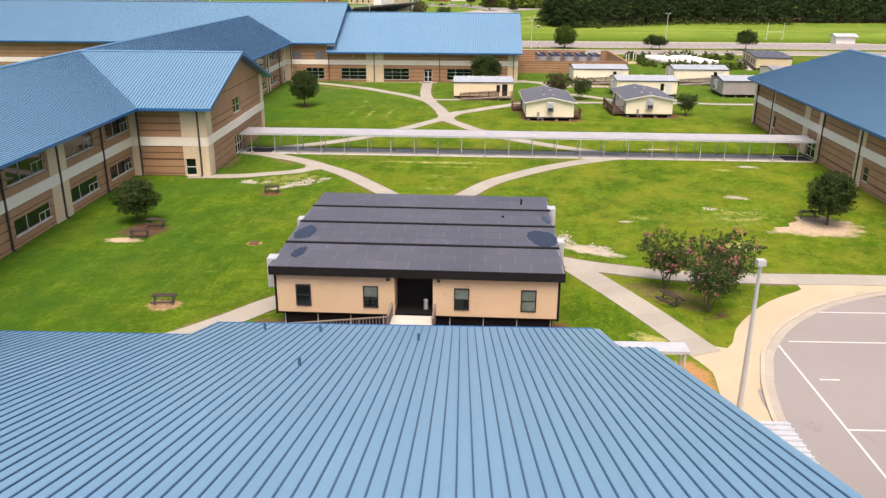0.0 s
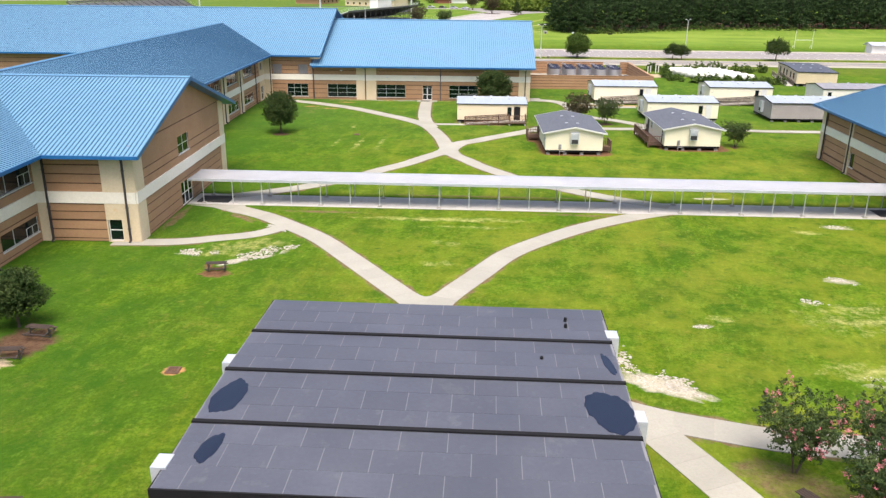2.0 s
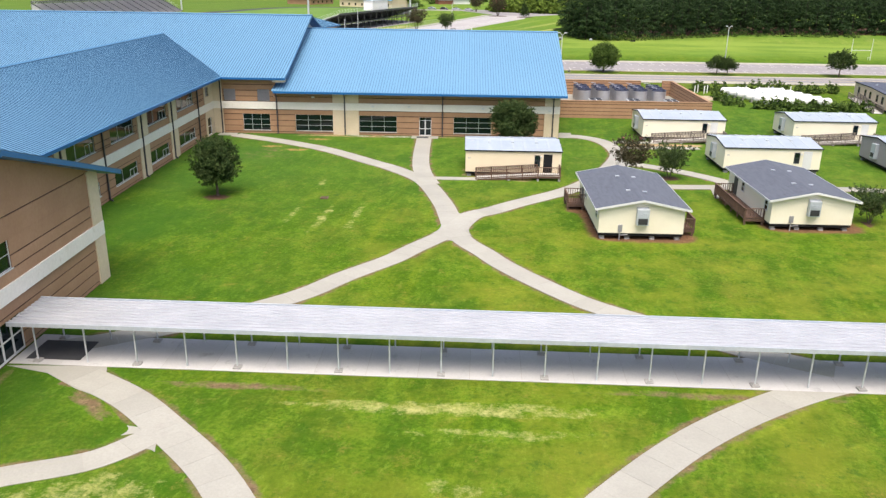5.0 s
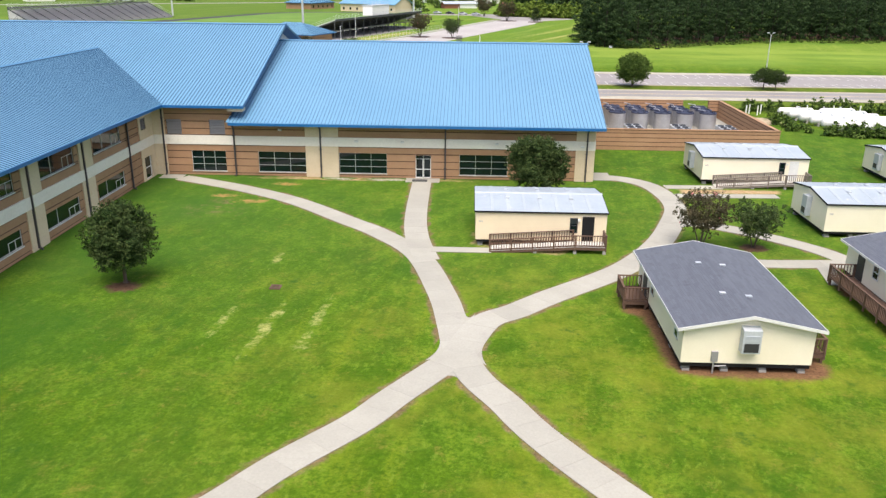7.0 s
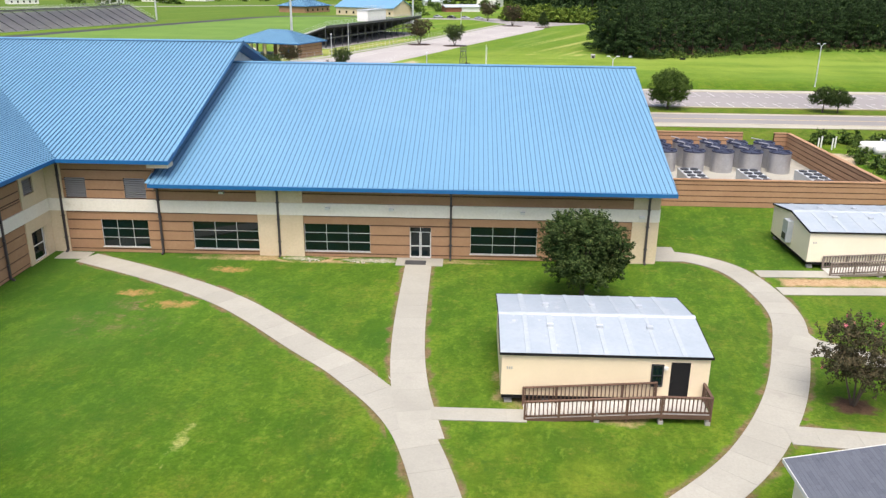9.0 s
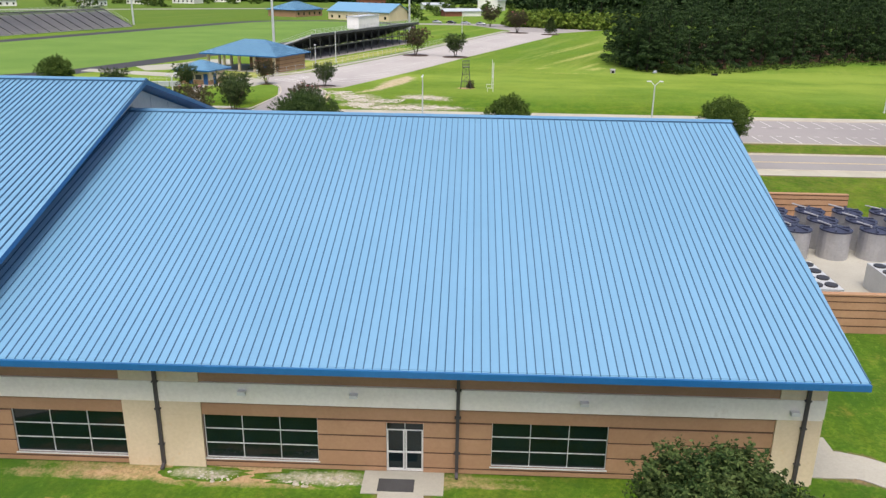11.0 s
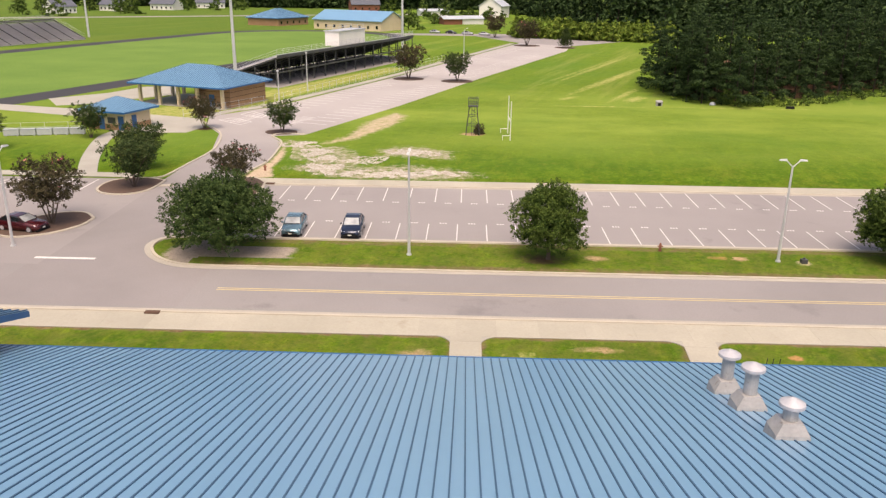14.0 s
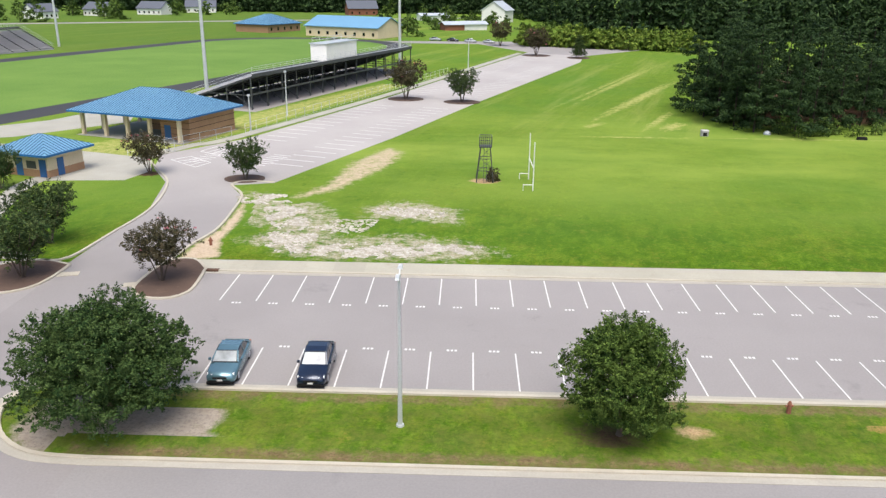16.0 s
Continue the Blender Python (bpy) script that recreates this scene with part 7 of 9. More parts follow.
def trailer(at, L, D, label, walls=CREAM_SIDING, tops=TRAILER_ROOF, ramp_at=True, door=True, dark_door=True, turn=0.0, windows=((0.50, 1.25, 2.5),), west_windows=(), wood=DECK, peak=0.5, end_unit=True):
    """A single classroom trailer along x: raised floor, siding, low gabled metal roof with seams and small vents."""
    b = thing("classroom_trailer", at, label, "portable building", "classroom trailers", turn=turn)
    X, Y, Z0, Z1 = L / 2, D / 2, 0.55, 2.95
    m = Mesh()
    m.box(-X + 0.05, X - 0.05, -Y + 0.05, Y - 0.05, Z0 - 0.22, Z0)
    part("floor_frame", m, BLACK_TRIM, b)
    siding(b, -X, X, -Y, Y, Z0, Z1, walls)
    for x in (-X, X - 0.12):
        m = Mesh()
        m.solid([(x, -Y, Z1), (x + 0.12, -Y, Z1), (x + 0.12, Y, Z1), (x, Y, Z1)], [(x, -0.05, Z1 + peak), (x + 0.12, -0.05, Z1 + peak), (x + 0.12, 0.05, Z1 + peak), (x, 0.05, Z1 + peak)])
        part("gable", m, walls, b)
    piers(b, -X, X, -Y, Y, Z0 - 0.22, 6, 2)
    for s in (-1, 1):
        m = Mesh()
        a = [(-X - 0.1, 0, Z1 + peak + 0.05), (-X - 0.1, s * (Y + 0.12), Z1 + 0.03), (X + 0.1, s * (Y + 0.12), Z1 + 0.03), (X + 0.1, 0, Z1 + peak + 0.05)]
        a = a if s < 0 else a[::-1]
        m.solid([(p[0], p[1], p[2] - 0.07) for p in a], a)
        n = max(3, int(L / 1.25))
        slope = part("roof_slope", m, tops, b, "low metal roof slope with seams" if tops is TRAILER_ROOF else "")
        for i in range(1, n):
            x = -X + L * i / n
            m = Mesh()
            w, h = 0.10 + 0.04 * ((i * 7 + (s > 0)) % 3), 0.025
            m.solid([(x - w, s * 0.05, Z1 + peak), (x + w, s * 0.05, Z1 + peak), (x + w, s * (Y + 0.11), Z1 - 0.01), (x - w, s * (Y + 0.11), Z1 - 0.01)][::-s], [(x - w * 0.8, s * 0.05, Z1 + peak + 0.05 + h), (x + w * 0.8, s * 0.05, Z1 + peak + 0.05 + h), (x + w * 0.8, s * (Y + 0.11), Z1 + 0.035 + h), (x - w * 0.8, s * (Y + 0.11), Z1 + 0.035 + h)][::-s])
            part("roof_seam", m, ROOF_COAT if tops is TRAILER_ROOF else tops, slope)
        m = Mesh()
        m.box(-X - 0.12, X + 0.12, s * (Y + 0.12) - 0.02, s * (Y + 0.12) + 0.02, Z1 - 0.09, Z1 + 0.045)
        part("drip_edge", m, BLACK_TRIM, b)
    for x in (-X - 0.11, X + 0.09):
        m = Mesh()
        for s in (-1, 1):
            m.beam((x, 0, Z1 + peak + 0.0), (x, s * (Y + 0.12), Z1 - 0.02), 0.04, 0.13)
        part("rake_trim", m, BLACK_TRIM, b)
    if tops is TRAILER_ROOF:
        m = Mesh()
        m.solid([(-X - 0.1, -0.36, Z1 + peak - 0.05), (X + 0.1, -0.36, Z1 + peak - 0.05), (X + 0.1, 0.36, Z1 + peak - 0.05), (-X - 0.1, 0.36, Z1 + peak - 0.05)], [(-X - 0.1, -0.10, Z1 + peak + 0.10), (X + 0.1, -0.10, Z1 + peak + 0.10), (X + 0.1, 0.10, Z1 + peak + 0.10), (-X - 0.1, 0.10, Z1 + peak + 0.10)])
        part("ridge_coating", m, ROOF_COAT, b, "white sealed ridge strip")
    for i in range(3):
        for s in (-0.35, 0.4):
            m = Mesh()
            x, y = -X + L * (0.25 + 0.25 * i), s * Y
            z = Z1 + peak * (1 - abs(s))
            m.box(x - 0.17, x + 0.17, y - 0.12, y + 0.12, z, z + 0.20)
            part("roof_vent", m, WHITE_METAL, b)
    if not end_unit and ramp_at:
        m = Mesh()
        m.box(X, X + 0.4, 0.3, 1.3, 1.9, 2.85)
        part("air_conditioner", m, WHITE_METAL, b, "white wall-hung air conditioner")
    if end_unit:
        m = Mesh()
        m.box(-X - 0.45, -X, -0.55, 0.45, 1.0, 2.75)
        m.box(-X - 0.47, -X - 0.45, -0.45, 0.35, 1.15, 1.75)
        u = part("air_conditioner", m, WHITE_METAL, b, "white wall-hung air conditioner")
        g = Mesh()
        g.box(-X - 0.50, -X - 0.47, -0.40, 0.30, 1.2, 1.7)
        part("grille", g, DARK_FRAME, u)
    if door:
        m = Mesh()
        xd = X * 0.72
        m.box(xd - 0.48, xd + 0.48, -Y - 0.04, -Y, Z0 + 0.04, 2.62)
        m.box(xd - 0.40, xd - 0.32, -Y - 0.09, -Y - 0.04, 1.5, 1.62)
        part("door", m, BLACK_TRIM if dark_door else FRAME_WHITE, b, "dark door" if dark_door else "white door")
        m = Mesh()
        m.box(xd - 0.85, xd - 0.65, -Y - 0.16, -Y, 2.25, 2.4)
        part("porch_light", m, FRAME_WHITE, b)
    for f, z0, z1 in windows:
        wall_window(b, X * f, -Y, z0, z1, 0.62, -1)
    for f, z0, z1 in west_windows:
        wall_window(b, -X, D * f, z0, z1, 0.9, -1, True, "y")
    for k in range(3):
        m = Mesh()
        m.box(-X * 0.95 + k * 0.11, -X * 0.95 + k * 0.11 + 0.07, -Y - 0.012, -Y - 0.004, 2.02, 2.16)
        part("siding_mark", m, VENT_METAL, b, "small grey mark on the siding")
    if ramp_at:
        r = thing("access_ramp", at, "wooden access ramp with slatted railings beside a trailer", "ramp", "access ramps", turn=turn)
        x0, x1, xe = X * 0.5, X * 0.96, -X * 0.78
        planks(r, x0, x1, -Y - 1.55, -Y - 0.06, 0.56, 0.56, PALE_DECK)
        planks(r, xe, x0, -Y - 1.55, -Y - 0.06, 0.08, 0.56, PALE_DECK)
        for a, c in (((xe, -Y - 0.12, 0.08), (x0, -Y - 0.12, 0.56)), ((xe, -Y - 1.55, 0.08), (x0, -Y - 1.55, 0.56)), ((x0, -Y - 1.55, 0.56), (x1, -Y - 1.55, 0.56)), ((x1, -Y - 1.55, 0.56), (x1, -Y - 0.1, 0.56))):
            fence_rail(r, a, c, wood, 0.95, 0.20)
        m = Mesh()
        m.beam((xe, -Y - 1.6, 0.0), (x0, -Y - 1.6, 0.46), 0.04, 0.2)
        m.box(x0, x1, -Y - 1.62, -Y - 1.58, 0.34, 0.56)
        part("rim_board", m, wood, r)
        for x in (-X * 0.1, x0, x1 - 0.1):
            m = Mesh()
            m.box(x - 0.12, x + 0.12, -Y - 1.62, -Y - 1.4, 0, 0.2)
            m.box(x - 0.06, x + 0.06, -Y - 1.58, -Y - 1.46, 0.2, 0.5)
            part("footing", m, BLOCK, r)
    return b


trailer((4.0, 145.4, 0), 10.5, 7.6, "sand-coloured classroom trailer with a white metal roof and brown ramp", SAND_SIDING, end_unit=False)
trailer((28.2, 166.9, 0), 11.0, 7.6, "cream classroom trailer with white roof and weathered ramp", dark_door=False, wood=GREY_WOOD)
trailer((33.7, 149.2, 0), 10.9, 7.3, "cream classroom trailer with white roof beside the path", dark_door=False, ramp_at=False)
trailer((48.5, 167.2, 0), 11.0, 7.3, "cream classroom trailer with white roof and long weathered ramp", dark_door=False, wood=GREY_WOOD)
trailer((53.2, 150.2, 0), 11.2, 7.8, "grey classroom trailer with a white metal roof", GREY_SIDING, ramp_at=False, door=False, windows=())
trailer((73.3, 197.0, 0), 7.8, 18.4, "tan portable building with a flat dark roof", CREAM, MEMBRANE, ramp_at=False, door=False, turn=-9.0, windows=(), west_windows=((-0.35, 1.2, 2.4), (-0.2, 1.2, 2.4), (0.0, 1.2, 2.4), (0.15, 1.2, 2.4), (0.35, 1.2, 2.4)), peak=0.2, end_unit=False)
trailer((69.11, 166.92, 0), 13.0, 7.4, "grey trailer with a dull grey roof beside a tan portable", PALE_STUCCO, LOUVRE, ramp_at=False, door=False, windows=((-0.82, 1.3, 2.4),), end_unit=False)
_r = thing("access_ramp", (69.0, 197.0, 0), "weathered wooden ramp along the tan portable's wall", "ramp", "access ramps", turn=81.0)
planks(_r, -8.5, 6.0, 0.1, 1.6, 0.08, 0.56, PALE_DECK, w=0.3)
for a, c in (((-8.5, 1.6, 0.08), (6.0, 1.6, 0.56)), ((-8.5, 0.15, 0.08), (6.0, 0.15, 0.56))):
    fence_rail(_r, a, c, GREY_WOOD, 0.95, 0.4)

# ---- trees ----
def leaf_cloud(seed, clumps, n, leaf, spread, droop=0.0, flat=0.5, tuft=36):
    """Many small leaf quads in tufts on the outside of clumps. clumps: list of (centre, radius)."""
    rng = np.random.default_rng(seed)
    k = max(len(clumps), n // tuft)
    w = np.array([c[1] ** 2 for c in clumps])
    pick = rng.choice(len(clumps), k, p=w / w.sum())
    centre = np.array([tuple(c[0]) for c in clumps])[pick]
    rad = np.array([c[1] for c in clumps])[pick]
    d = rng.normal(size=(k, 3)) + np.array([0, 0, 0.15])
    d /= np.linalg.norm(d, axis=1)[:, None]
    reach = rad * (0.48 + 0.50 * rng.random(k) ** 0.6)
    length = leaf * rng.uniform(3.5, 9.0, k)
    root = centre + d * reach[:, None] * np.array([1, 1, 0.85])
    twig = d + rng.normal(size=(k, 3)) * 0.35 + np.array([0, 0, 0.45 - droop])
    twig /= np.linalg.norm(twig, axis=1)[:, None]
    which = np.arange(n) % k
    u = rng.random(n)
    p = root[which] + twig[which] * (length[which] * u)[:, None] + rng.normal(size=(n, 3)) * (length[which] * (0.26 - 0.19 * u))[:, None]
    nrm = d[which] * 0.5 + rng.normal(size=(n, 3)) * spread + np.array([0, 0, flat])
    nrm /= np.linalg.norm(nrm, axis=1)[:, None]
    t = np.cross(nrm, rng.normal(size=(n, 3)))
    t /= np.linalg.norm(t, axis=1)[:, None]
    b = np.cross(nrm, t)
    s = leaf * (0.6 + 0.8 * rng.random(n))
    a, c = t * s[:, None], b * (s * 0.55)[:, None]
    return np.stack([p - a, p + c * 0.9, p + a, p - c * 0.9], axis=1).reshape(-1, 3)


def leaves_mesh(name, clouds):
    """clouds: list of (vertices, material)."""
    me = bpy.data.meshes.new(name)
    v = np.concatenate([c[0] for c in clouds])
    f = np.arange(len(v)).reshape(-1, 4)
    me.from_pydata(v.tolist(), [], f.tolist())
    k = []
    for i, (c, mat) in enumerate(clouds):
        me.materials.append(mat)
        k += [i] * (len(c) // 4)
    me.polygons.foreach_set("material_index", k)
    me.update()
    return me


def limbs(seed, h, fork, reach, r, count):
    rnd = random.Random(seed)
    m = Mesh()
    top = Vector((rnd.uniform(-0.1, 0.1), rnd.uniform(-0.1, 0.1), fork))
    m.tube((0, 0, -0.1), (0, 0, 0.25), r * 1.5, r * 1.05, 9)
    m.tube((0, 0, 0.25), top, r * 1.05, r * 0.8, 9)
    for i in range(count):
        a = 2 * math.pi * i / count + rnd.uniform(-0.3, 0.3)
        q = rnd.uniform(0.45, 0.9)
        mid = top + Vector((math.cos(a) * reach * 0.45 * q, math.sin(a) * reach * 0.45 * q, (h - fork) * 0.35))
        end = top + Vector((math.cos(a) * reach * q, math.sin(a) * reach * q, (h - fork) * rnd.uniform(0.5, 0.85)))
        m.tube(top, mid, r * 0.5, r * 0.32, 6)
        m.tube(mid, end, r * 0.32, r * 0.08, 6)
        for s in (-1, 1):
            m.tube(mid, mid + Vector((math.cos(a + s) * reach * 0.35, math.sin(a + s) * reach * 0.35, (h - fork) * 0.3)), r * 0.2, r * 0.05, 5)
    return m


def crown_clumps(seed, h0, h1, R, n, shape="round"):
    """Clump centres over an uneven crown between heights h0 and h1."""
    rnd = random.Random(seed)
    out = []
    H = h1 - h0
    for i in range(n):
        q = (i + 0.5) / n
        z = h0 + H * (0.06 + 0.90 * q)
        u = (z - h0) / H
        if shape == "round":
            rr = R * math.sqrt(max(0.05, 1 - ((u - 0.44) / 0.55) ** 2))
        elif shape == "vase":
            rr = R * (0.45 + 0.75 * u) * (1 if u < 0.75 else 1 - (u - 0.75) * 1.6)
        else:
            rr = R * (1.05 - 0.85 * u)
        a = i * 2.39996 + rnd.uniform(-0.5, 0.5)
        k = rnd.choice((0.45, 0.72, 0.8, 0.85, 0.92, 1.0))
        s = R * rnd.choice((0.14, 0.20, 0.26, 0.32, 0.38))
        rr = max(0.0, rr - s * 0.6) * k * rnd.uniform(0.86, 1.20)
        out.append((Vector((math.cos(a) * rr, math.sin(a) * rr, max(h0 + s * 0.75, z + rnd.uniform(-0.08, 0.08) * H))), s))
    return out


TREES = {}


def tree_kind(key, label, seed, h, R, fork, trunk, leaf, n, mat, shape="round", clumps=60, bloom=None, spread=0.6, many=False, low=0.0):
    t = thing("tree", (0, 0, 0), label, "tree", "trees on the grounds")
    if many:
        m = Mesh()
        rnd = random.Random(seed)
        for i in range(4):
            a = i * 1.7
            p = Vector((math.cos(a) * R * 0.25, math.sin(a) * R * 0.25, h * 0.4))
            m.tube((math.cos(a) * 0.08, math.sin(a) * 0.08, -0.05), p, trunk, trunk * 0.6, 7)
            for k in range(4):
                b = a + rnd.uniform(-1.1, 1.1)
                m.tube(p, (math.cos(b) * R * 0.65, math.sin(b) * R * 0.65, h * rnd.uniform(0.6, 0.85)), trunk * 0.55, trunk * 0.12, 5)
    else:
        m = limbs(seed, h, fork, R * 0.85, trunk, 7)
    part("trunk", m, BARK, t)
    cl = crown_clumps(seed, low or fork * 0.72, h, R, clumps, shape)
    clouds = [(leaf_cloud(seed, cl, n, leaf, spread), mat)]
    if bloom:
        rnd = random.Random(seed + 1)
        tips = [(c + (c - Vector((0, 0, h * 0.5))).normalized() * s * 0.85, s * 0.45) for c, s in cl if c.z > h * 0.4 and rnd.random() < bloom[2]]
        clouds.append((leaf_cloud(seed + 2, tips, bloom[1], leaf * 0.55, 0.9), bloom[0]))
    part("crown", leaves_mesh("crown", clouds), None, t)
    TREES[key] = [t, 0]
    return t


def plant(key, x, y, scale=1.0, turn=0.0, tall=1.0, label=""):
    t = TREES[key]
    m = pose(x, y, 0, 0, 0, turn) @ Matrix.Diagonal((scale, scale, scale * tall, 1))
    if t[1] == 0:
        t[0].matrix_world = m
        ob = t[0]
    else:
        ob = TREES[key][0].copy()
        scene.collection.objects.link(ob)
        for c in TREES[key][0].children:
            d = c.copy()
            scene.collection.objects.link(d)
            d.parent = ob
        ob.matrix_basis = m
    t[1] += 1
    if label:
        tagged(ob, label)
    return ob


tree_kind("oak", "dense round dark green tree on a short bare trunk", 11, 5.9, 2.65, 1.8, 0.15, 0.078, 56000, LEAF_DARK, "round", 84, low=1.65)
tree_kind("broad", "broad spreading dark green tree on bare earth", 12, 7.0, 5.1, 1.7, 0.26, 0.090, 100000, LEAF_BROAD, "round", 120, spread=0.8, low=1.5)
tree_kind("tall", "dense rounded green tree with drooping twigs", 13, 6.9, 3.4, 1.5, 0.2, 0.084, 72000, LEAF_OAK, "round", 92, spread=0.8, low=1.3)
tree_kind("myrtle", "pink flowering crepe myrtle with several stems", 14, 4.3, 2.35, 1.3, 0.055, 0.070, 14000, LEAF_MYRTLE, "vase", 46, (PETAL, 2000, 0.5), many=True, low=1.6)
tree_kind("bronze", "bronze-green crepe myrtle with several stems", 15, 4.3, 2.6, 1.2, 0.07, 0.076, 15000, LEAF_BRONZE, "vase", 50, (PETAL, 300, 0.2), many=True, low=1.5)
tree_kind("green", "small green crepe myrtle with several stems", 16, 4.0, 2.3, 1.1, 0.06, 0.074, 14000, LEAF_MYRTLE, "vase", 46, many=True, low=1.3)
tree_kind("cone", "dark conical tree with a dense crown", 17, 6.4, 2.7, 0.8, 0.12, 0.08, 30000, LEAF_DARK, "cone", 70)
tree_kind("umbrella", "flat-topped dark green tree on a bare trunk", 18, 5.0, 3.1, 2.0, 0.14, 0.09, 26000, LEAF_DARK, "round", 60, low=1.9)
plant("oak", -28.75, 67.4, 0.66, 20, 0.92)
plant("oak", -26.0, 131.9, 0.84, 130, 1.06)
plant("oak", 4.75, 155.9, 1.12, 250, 0.86)
plant("oak", 33.8, 69.4, 0.74, 60)
plant("green", 36.0, 126.8, 0.80, 40)
plant("myrtle", 15.4, 53.5, 0.86, 10)
plant("myrtle", 17.3, 49.3, 0.90, 140)
plant("myrtle", 19.3, 52.6, 0.92, 250)
plant("bronze", 17.1, 142.4, 0.92, 70)
plant("green", 21.4, 142.5, 0.90, 200)
plant("broad", -26.4, 239.6, 0.90, 30, 0.88)
plant("tall", 1.0, 238.9, 0.84, 0, 1.02)
plant("tall", 30.0, 240.6, 1.0, 120, 0.84)
plant("umbrella", 55.2, 239.2, 0.72, 200)
plant("umbrella", 57.4, 238.6, 0.66, 20)
plant("umbrella", 82.2, 238.5, 1.0, 240)
plant("bronze", -31.0, 259.4, 1.0, 0)
plant("green", -42.2, 259.6, 1.35, 0, 0.95, "dark green crepe myrtle in a mulched island")
plant("green", -44.4, 268.2, 1.30, 75, 1.0, "dark green crepe myrtle behind a mulched island")
plant("bronze", -44.2, 245.6, 1.25, 90)
plant("broad", -52.6, 241.6, 0.72, 160)
plant("bronze", -45.8, 295.0, 1.0, 200)
plant("green", -33.4, 292.6, 1.1, 310)
plant("green", -59.4, 286.6, 1.1, 30)
plant("green", -69.0, 277.6, 1.1, 100)
plant("tall", -79.0, 275.6, 0.9, 10)
plant("bronze", -19.9, 361.9, 1.55, 20)
plant("green", -8.6, 358.9, 1.5, 120)
plant("bronze", 14.2, 465.6, 1.75, 240)
plant("cone", 27.0, 458.8, 0.95, 60)
plant("bronze", 4.0, 505.0, 1.7, 100)


def conifer(rng, x, y, h, R, n, leaf, first):
    """Needle clumps of one tall pine, gathered on drooping branches with gaps between them."""
    k = max(10, int((h - first) * 1.5))
    bz = first + (h - first) * (np.arange(k) + rng.random(k)) / k
    u = (bz - first) / (h - first)
    ba = np.arange(k) * 2.4 + rng.random(k) * 0.9
    bl = R * np.clip(1.08 - u ** 1.5 * 0.9, 0.12, 1.0) * rng.uniform(0.45, 1.2, k)
    b = rng.choice(k, n, p=bl / bl.sum())
    # each branch carries a few rounded tufts
    tn = 5
    ts, tw, th = rng.uniform(0.25, 1.0, (k, tn)), rng.normal(size=(k, tn)) * 0.24, rng.normal(size=(k, tn)) * 0.10
    tuft = rng.integers(0, tn, n)
    s, w, up = ts[b, tuft], tw[b, tuft], th[b, tuft]
    ball = rng.normal(size=(n, 3))
    ball /= np.linalg.norm(ball, axis=1)[:, None]
    size = (0.16 + 0.23 * bl[b]) * rng.uniform(0.45, 1.1, n)
    r, side = bl[b] * s, bl[b] * w
    ca, sa = np.cos(ba[b]), np.sin(ba[b])
    z = bz[b] - 0.05 * r + bl[b] * (0.16 * s * s + up) + ball[:, 2] * size * 0.45
    p = np.stack([x + ca * r - sa * side + ball[:, 0] * size, y + sa * r + ca * side + ball[:, 1] * size, np.maximum(z, 0.05)], axis=1)
    nrm = ball + np.array([0, 0, 0.5]) + rng.normal(size=(n, 3)) * 0.45
    nrm /= np.linalg.norm(nrm, axis=1)[:, None]
    t = np.cross(nrm, rng.normal(size=(n, 3)))
    t /= np.linalg.norm(t, axis=1)[:, None]
    c = np.cross(nrm, t)
    q = leaf * (0.6 + 0.8 * rng.random(n))
    e, g = t * (q * 1.15)[:, None], c * (q * 0.42)[:, None]
    return np.stack([p - e, p + g, p + e, p - g], axis=1).reshape(-1, 3)


PINE_BARK = worn("dark_pine_bark", (0.022, 0.016, 0.012), (0.040, 0.030, 0.022), 0.95, scale=1.2, grain=12.0, relief=0.3)


def woods(name, label, spots, mat, trunk_r=0.22):
    """A stand of trees as one mesh: needles or leaves over trunks. spots: (x, y, height, radius, clumps, clump size, first branch)."""
    rng = np.random.default_rng(4)
    v = [conifer(rng, *s) for s in spots]
    m = Mesh()
    for s in spots:
        lean = 0.05 * s[2]
        m.tube((s[0], s[1], 0), (s[0] + rng.uniform(-lean, lean) * 0.4, s[1] + rng.uniform(0, lean) * 0.4, s[2] * 0.8), trunk_r, 0.04, 5)
    leaves = np.concatenate(v)
    k = len(m.v)
    me = bpy.data.meshes.new(name)
    f = (np.arange(len(leaves)).reshape(-1, 4) + k).tolist()
    me.from_pydata(m.v + leaves.tolist(), [], m.f + f)
    me.materials.append(PINE_BARK)
    me.materials.append(mat)
    me.polygons.foreach_set("material_index", [0] * len(m.f) + [1] * len(f))
    me.update()
    return solo(name, me, None, label, "woods", "stuff")


_r = random.Random(8)
_spots = []
for row in range(5):
    x = 40.0 + row * 2.6
    while x < 215:
        front = 333 - 4 * max(0.0, 1 - abs(x - 48) / 10) + 0.62 * min(max(x - 55, 0), 45) + 0.12 * max(x - 100, 0)
        y = front + 3 + row * 6.0 + _r.uniform(-1.8, 1.8)
        h = _r.uniform(13.0, 21.0)
        near = row < 2 and x < 130
        _spots.append((x + _r.uniform(-1.2, 1.2), y, h, _r.uniform(2.9, 4.6), 5200 if near else 1500, 0.19 if near else 0.34, 0.3 if row == 0 else 1.5))
        x += _r.uniform(4.0, 6.4)
for x, y in ((35.4, 339.5), (34.6, 345.0), (34.4, 351.0), (35.6, 357.0), (37.0, 335.5), (35.6, 341.0), (38.6, 330.5), (36.6, 347.5), (44.0, 327.6)):
    _spots.append((x, y, _r.uniform(13.5, 17), _r.uniform(3.4, 4.6), 4600, 0.20, 0.4))
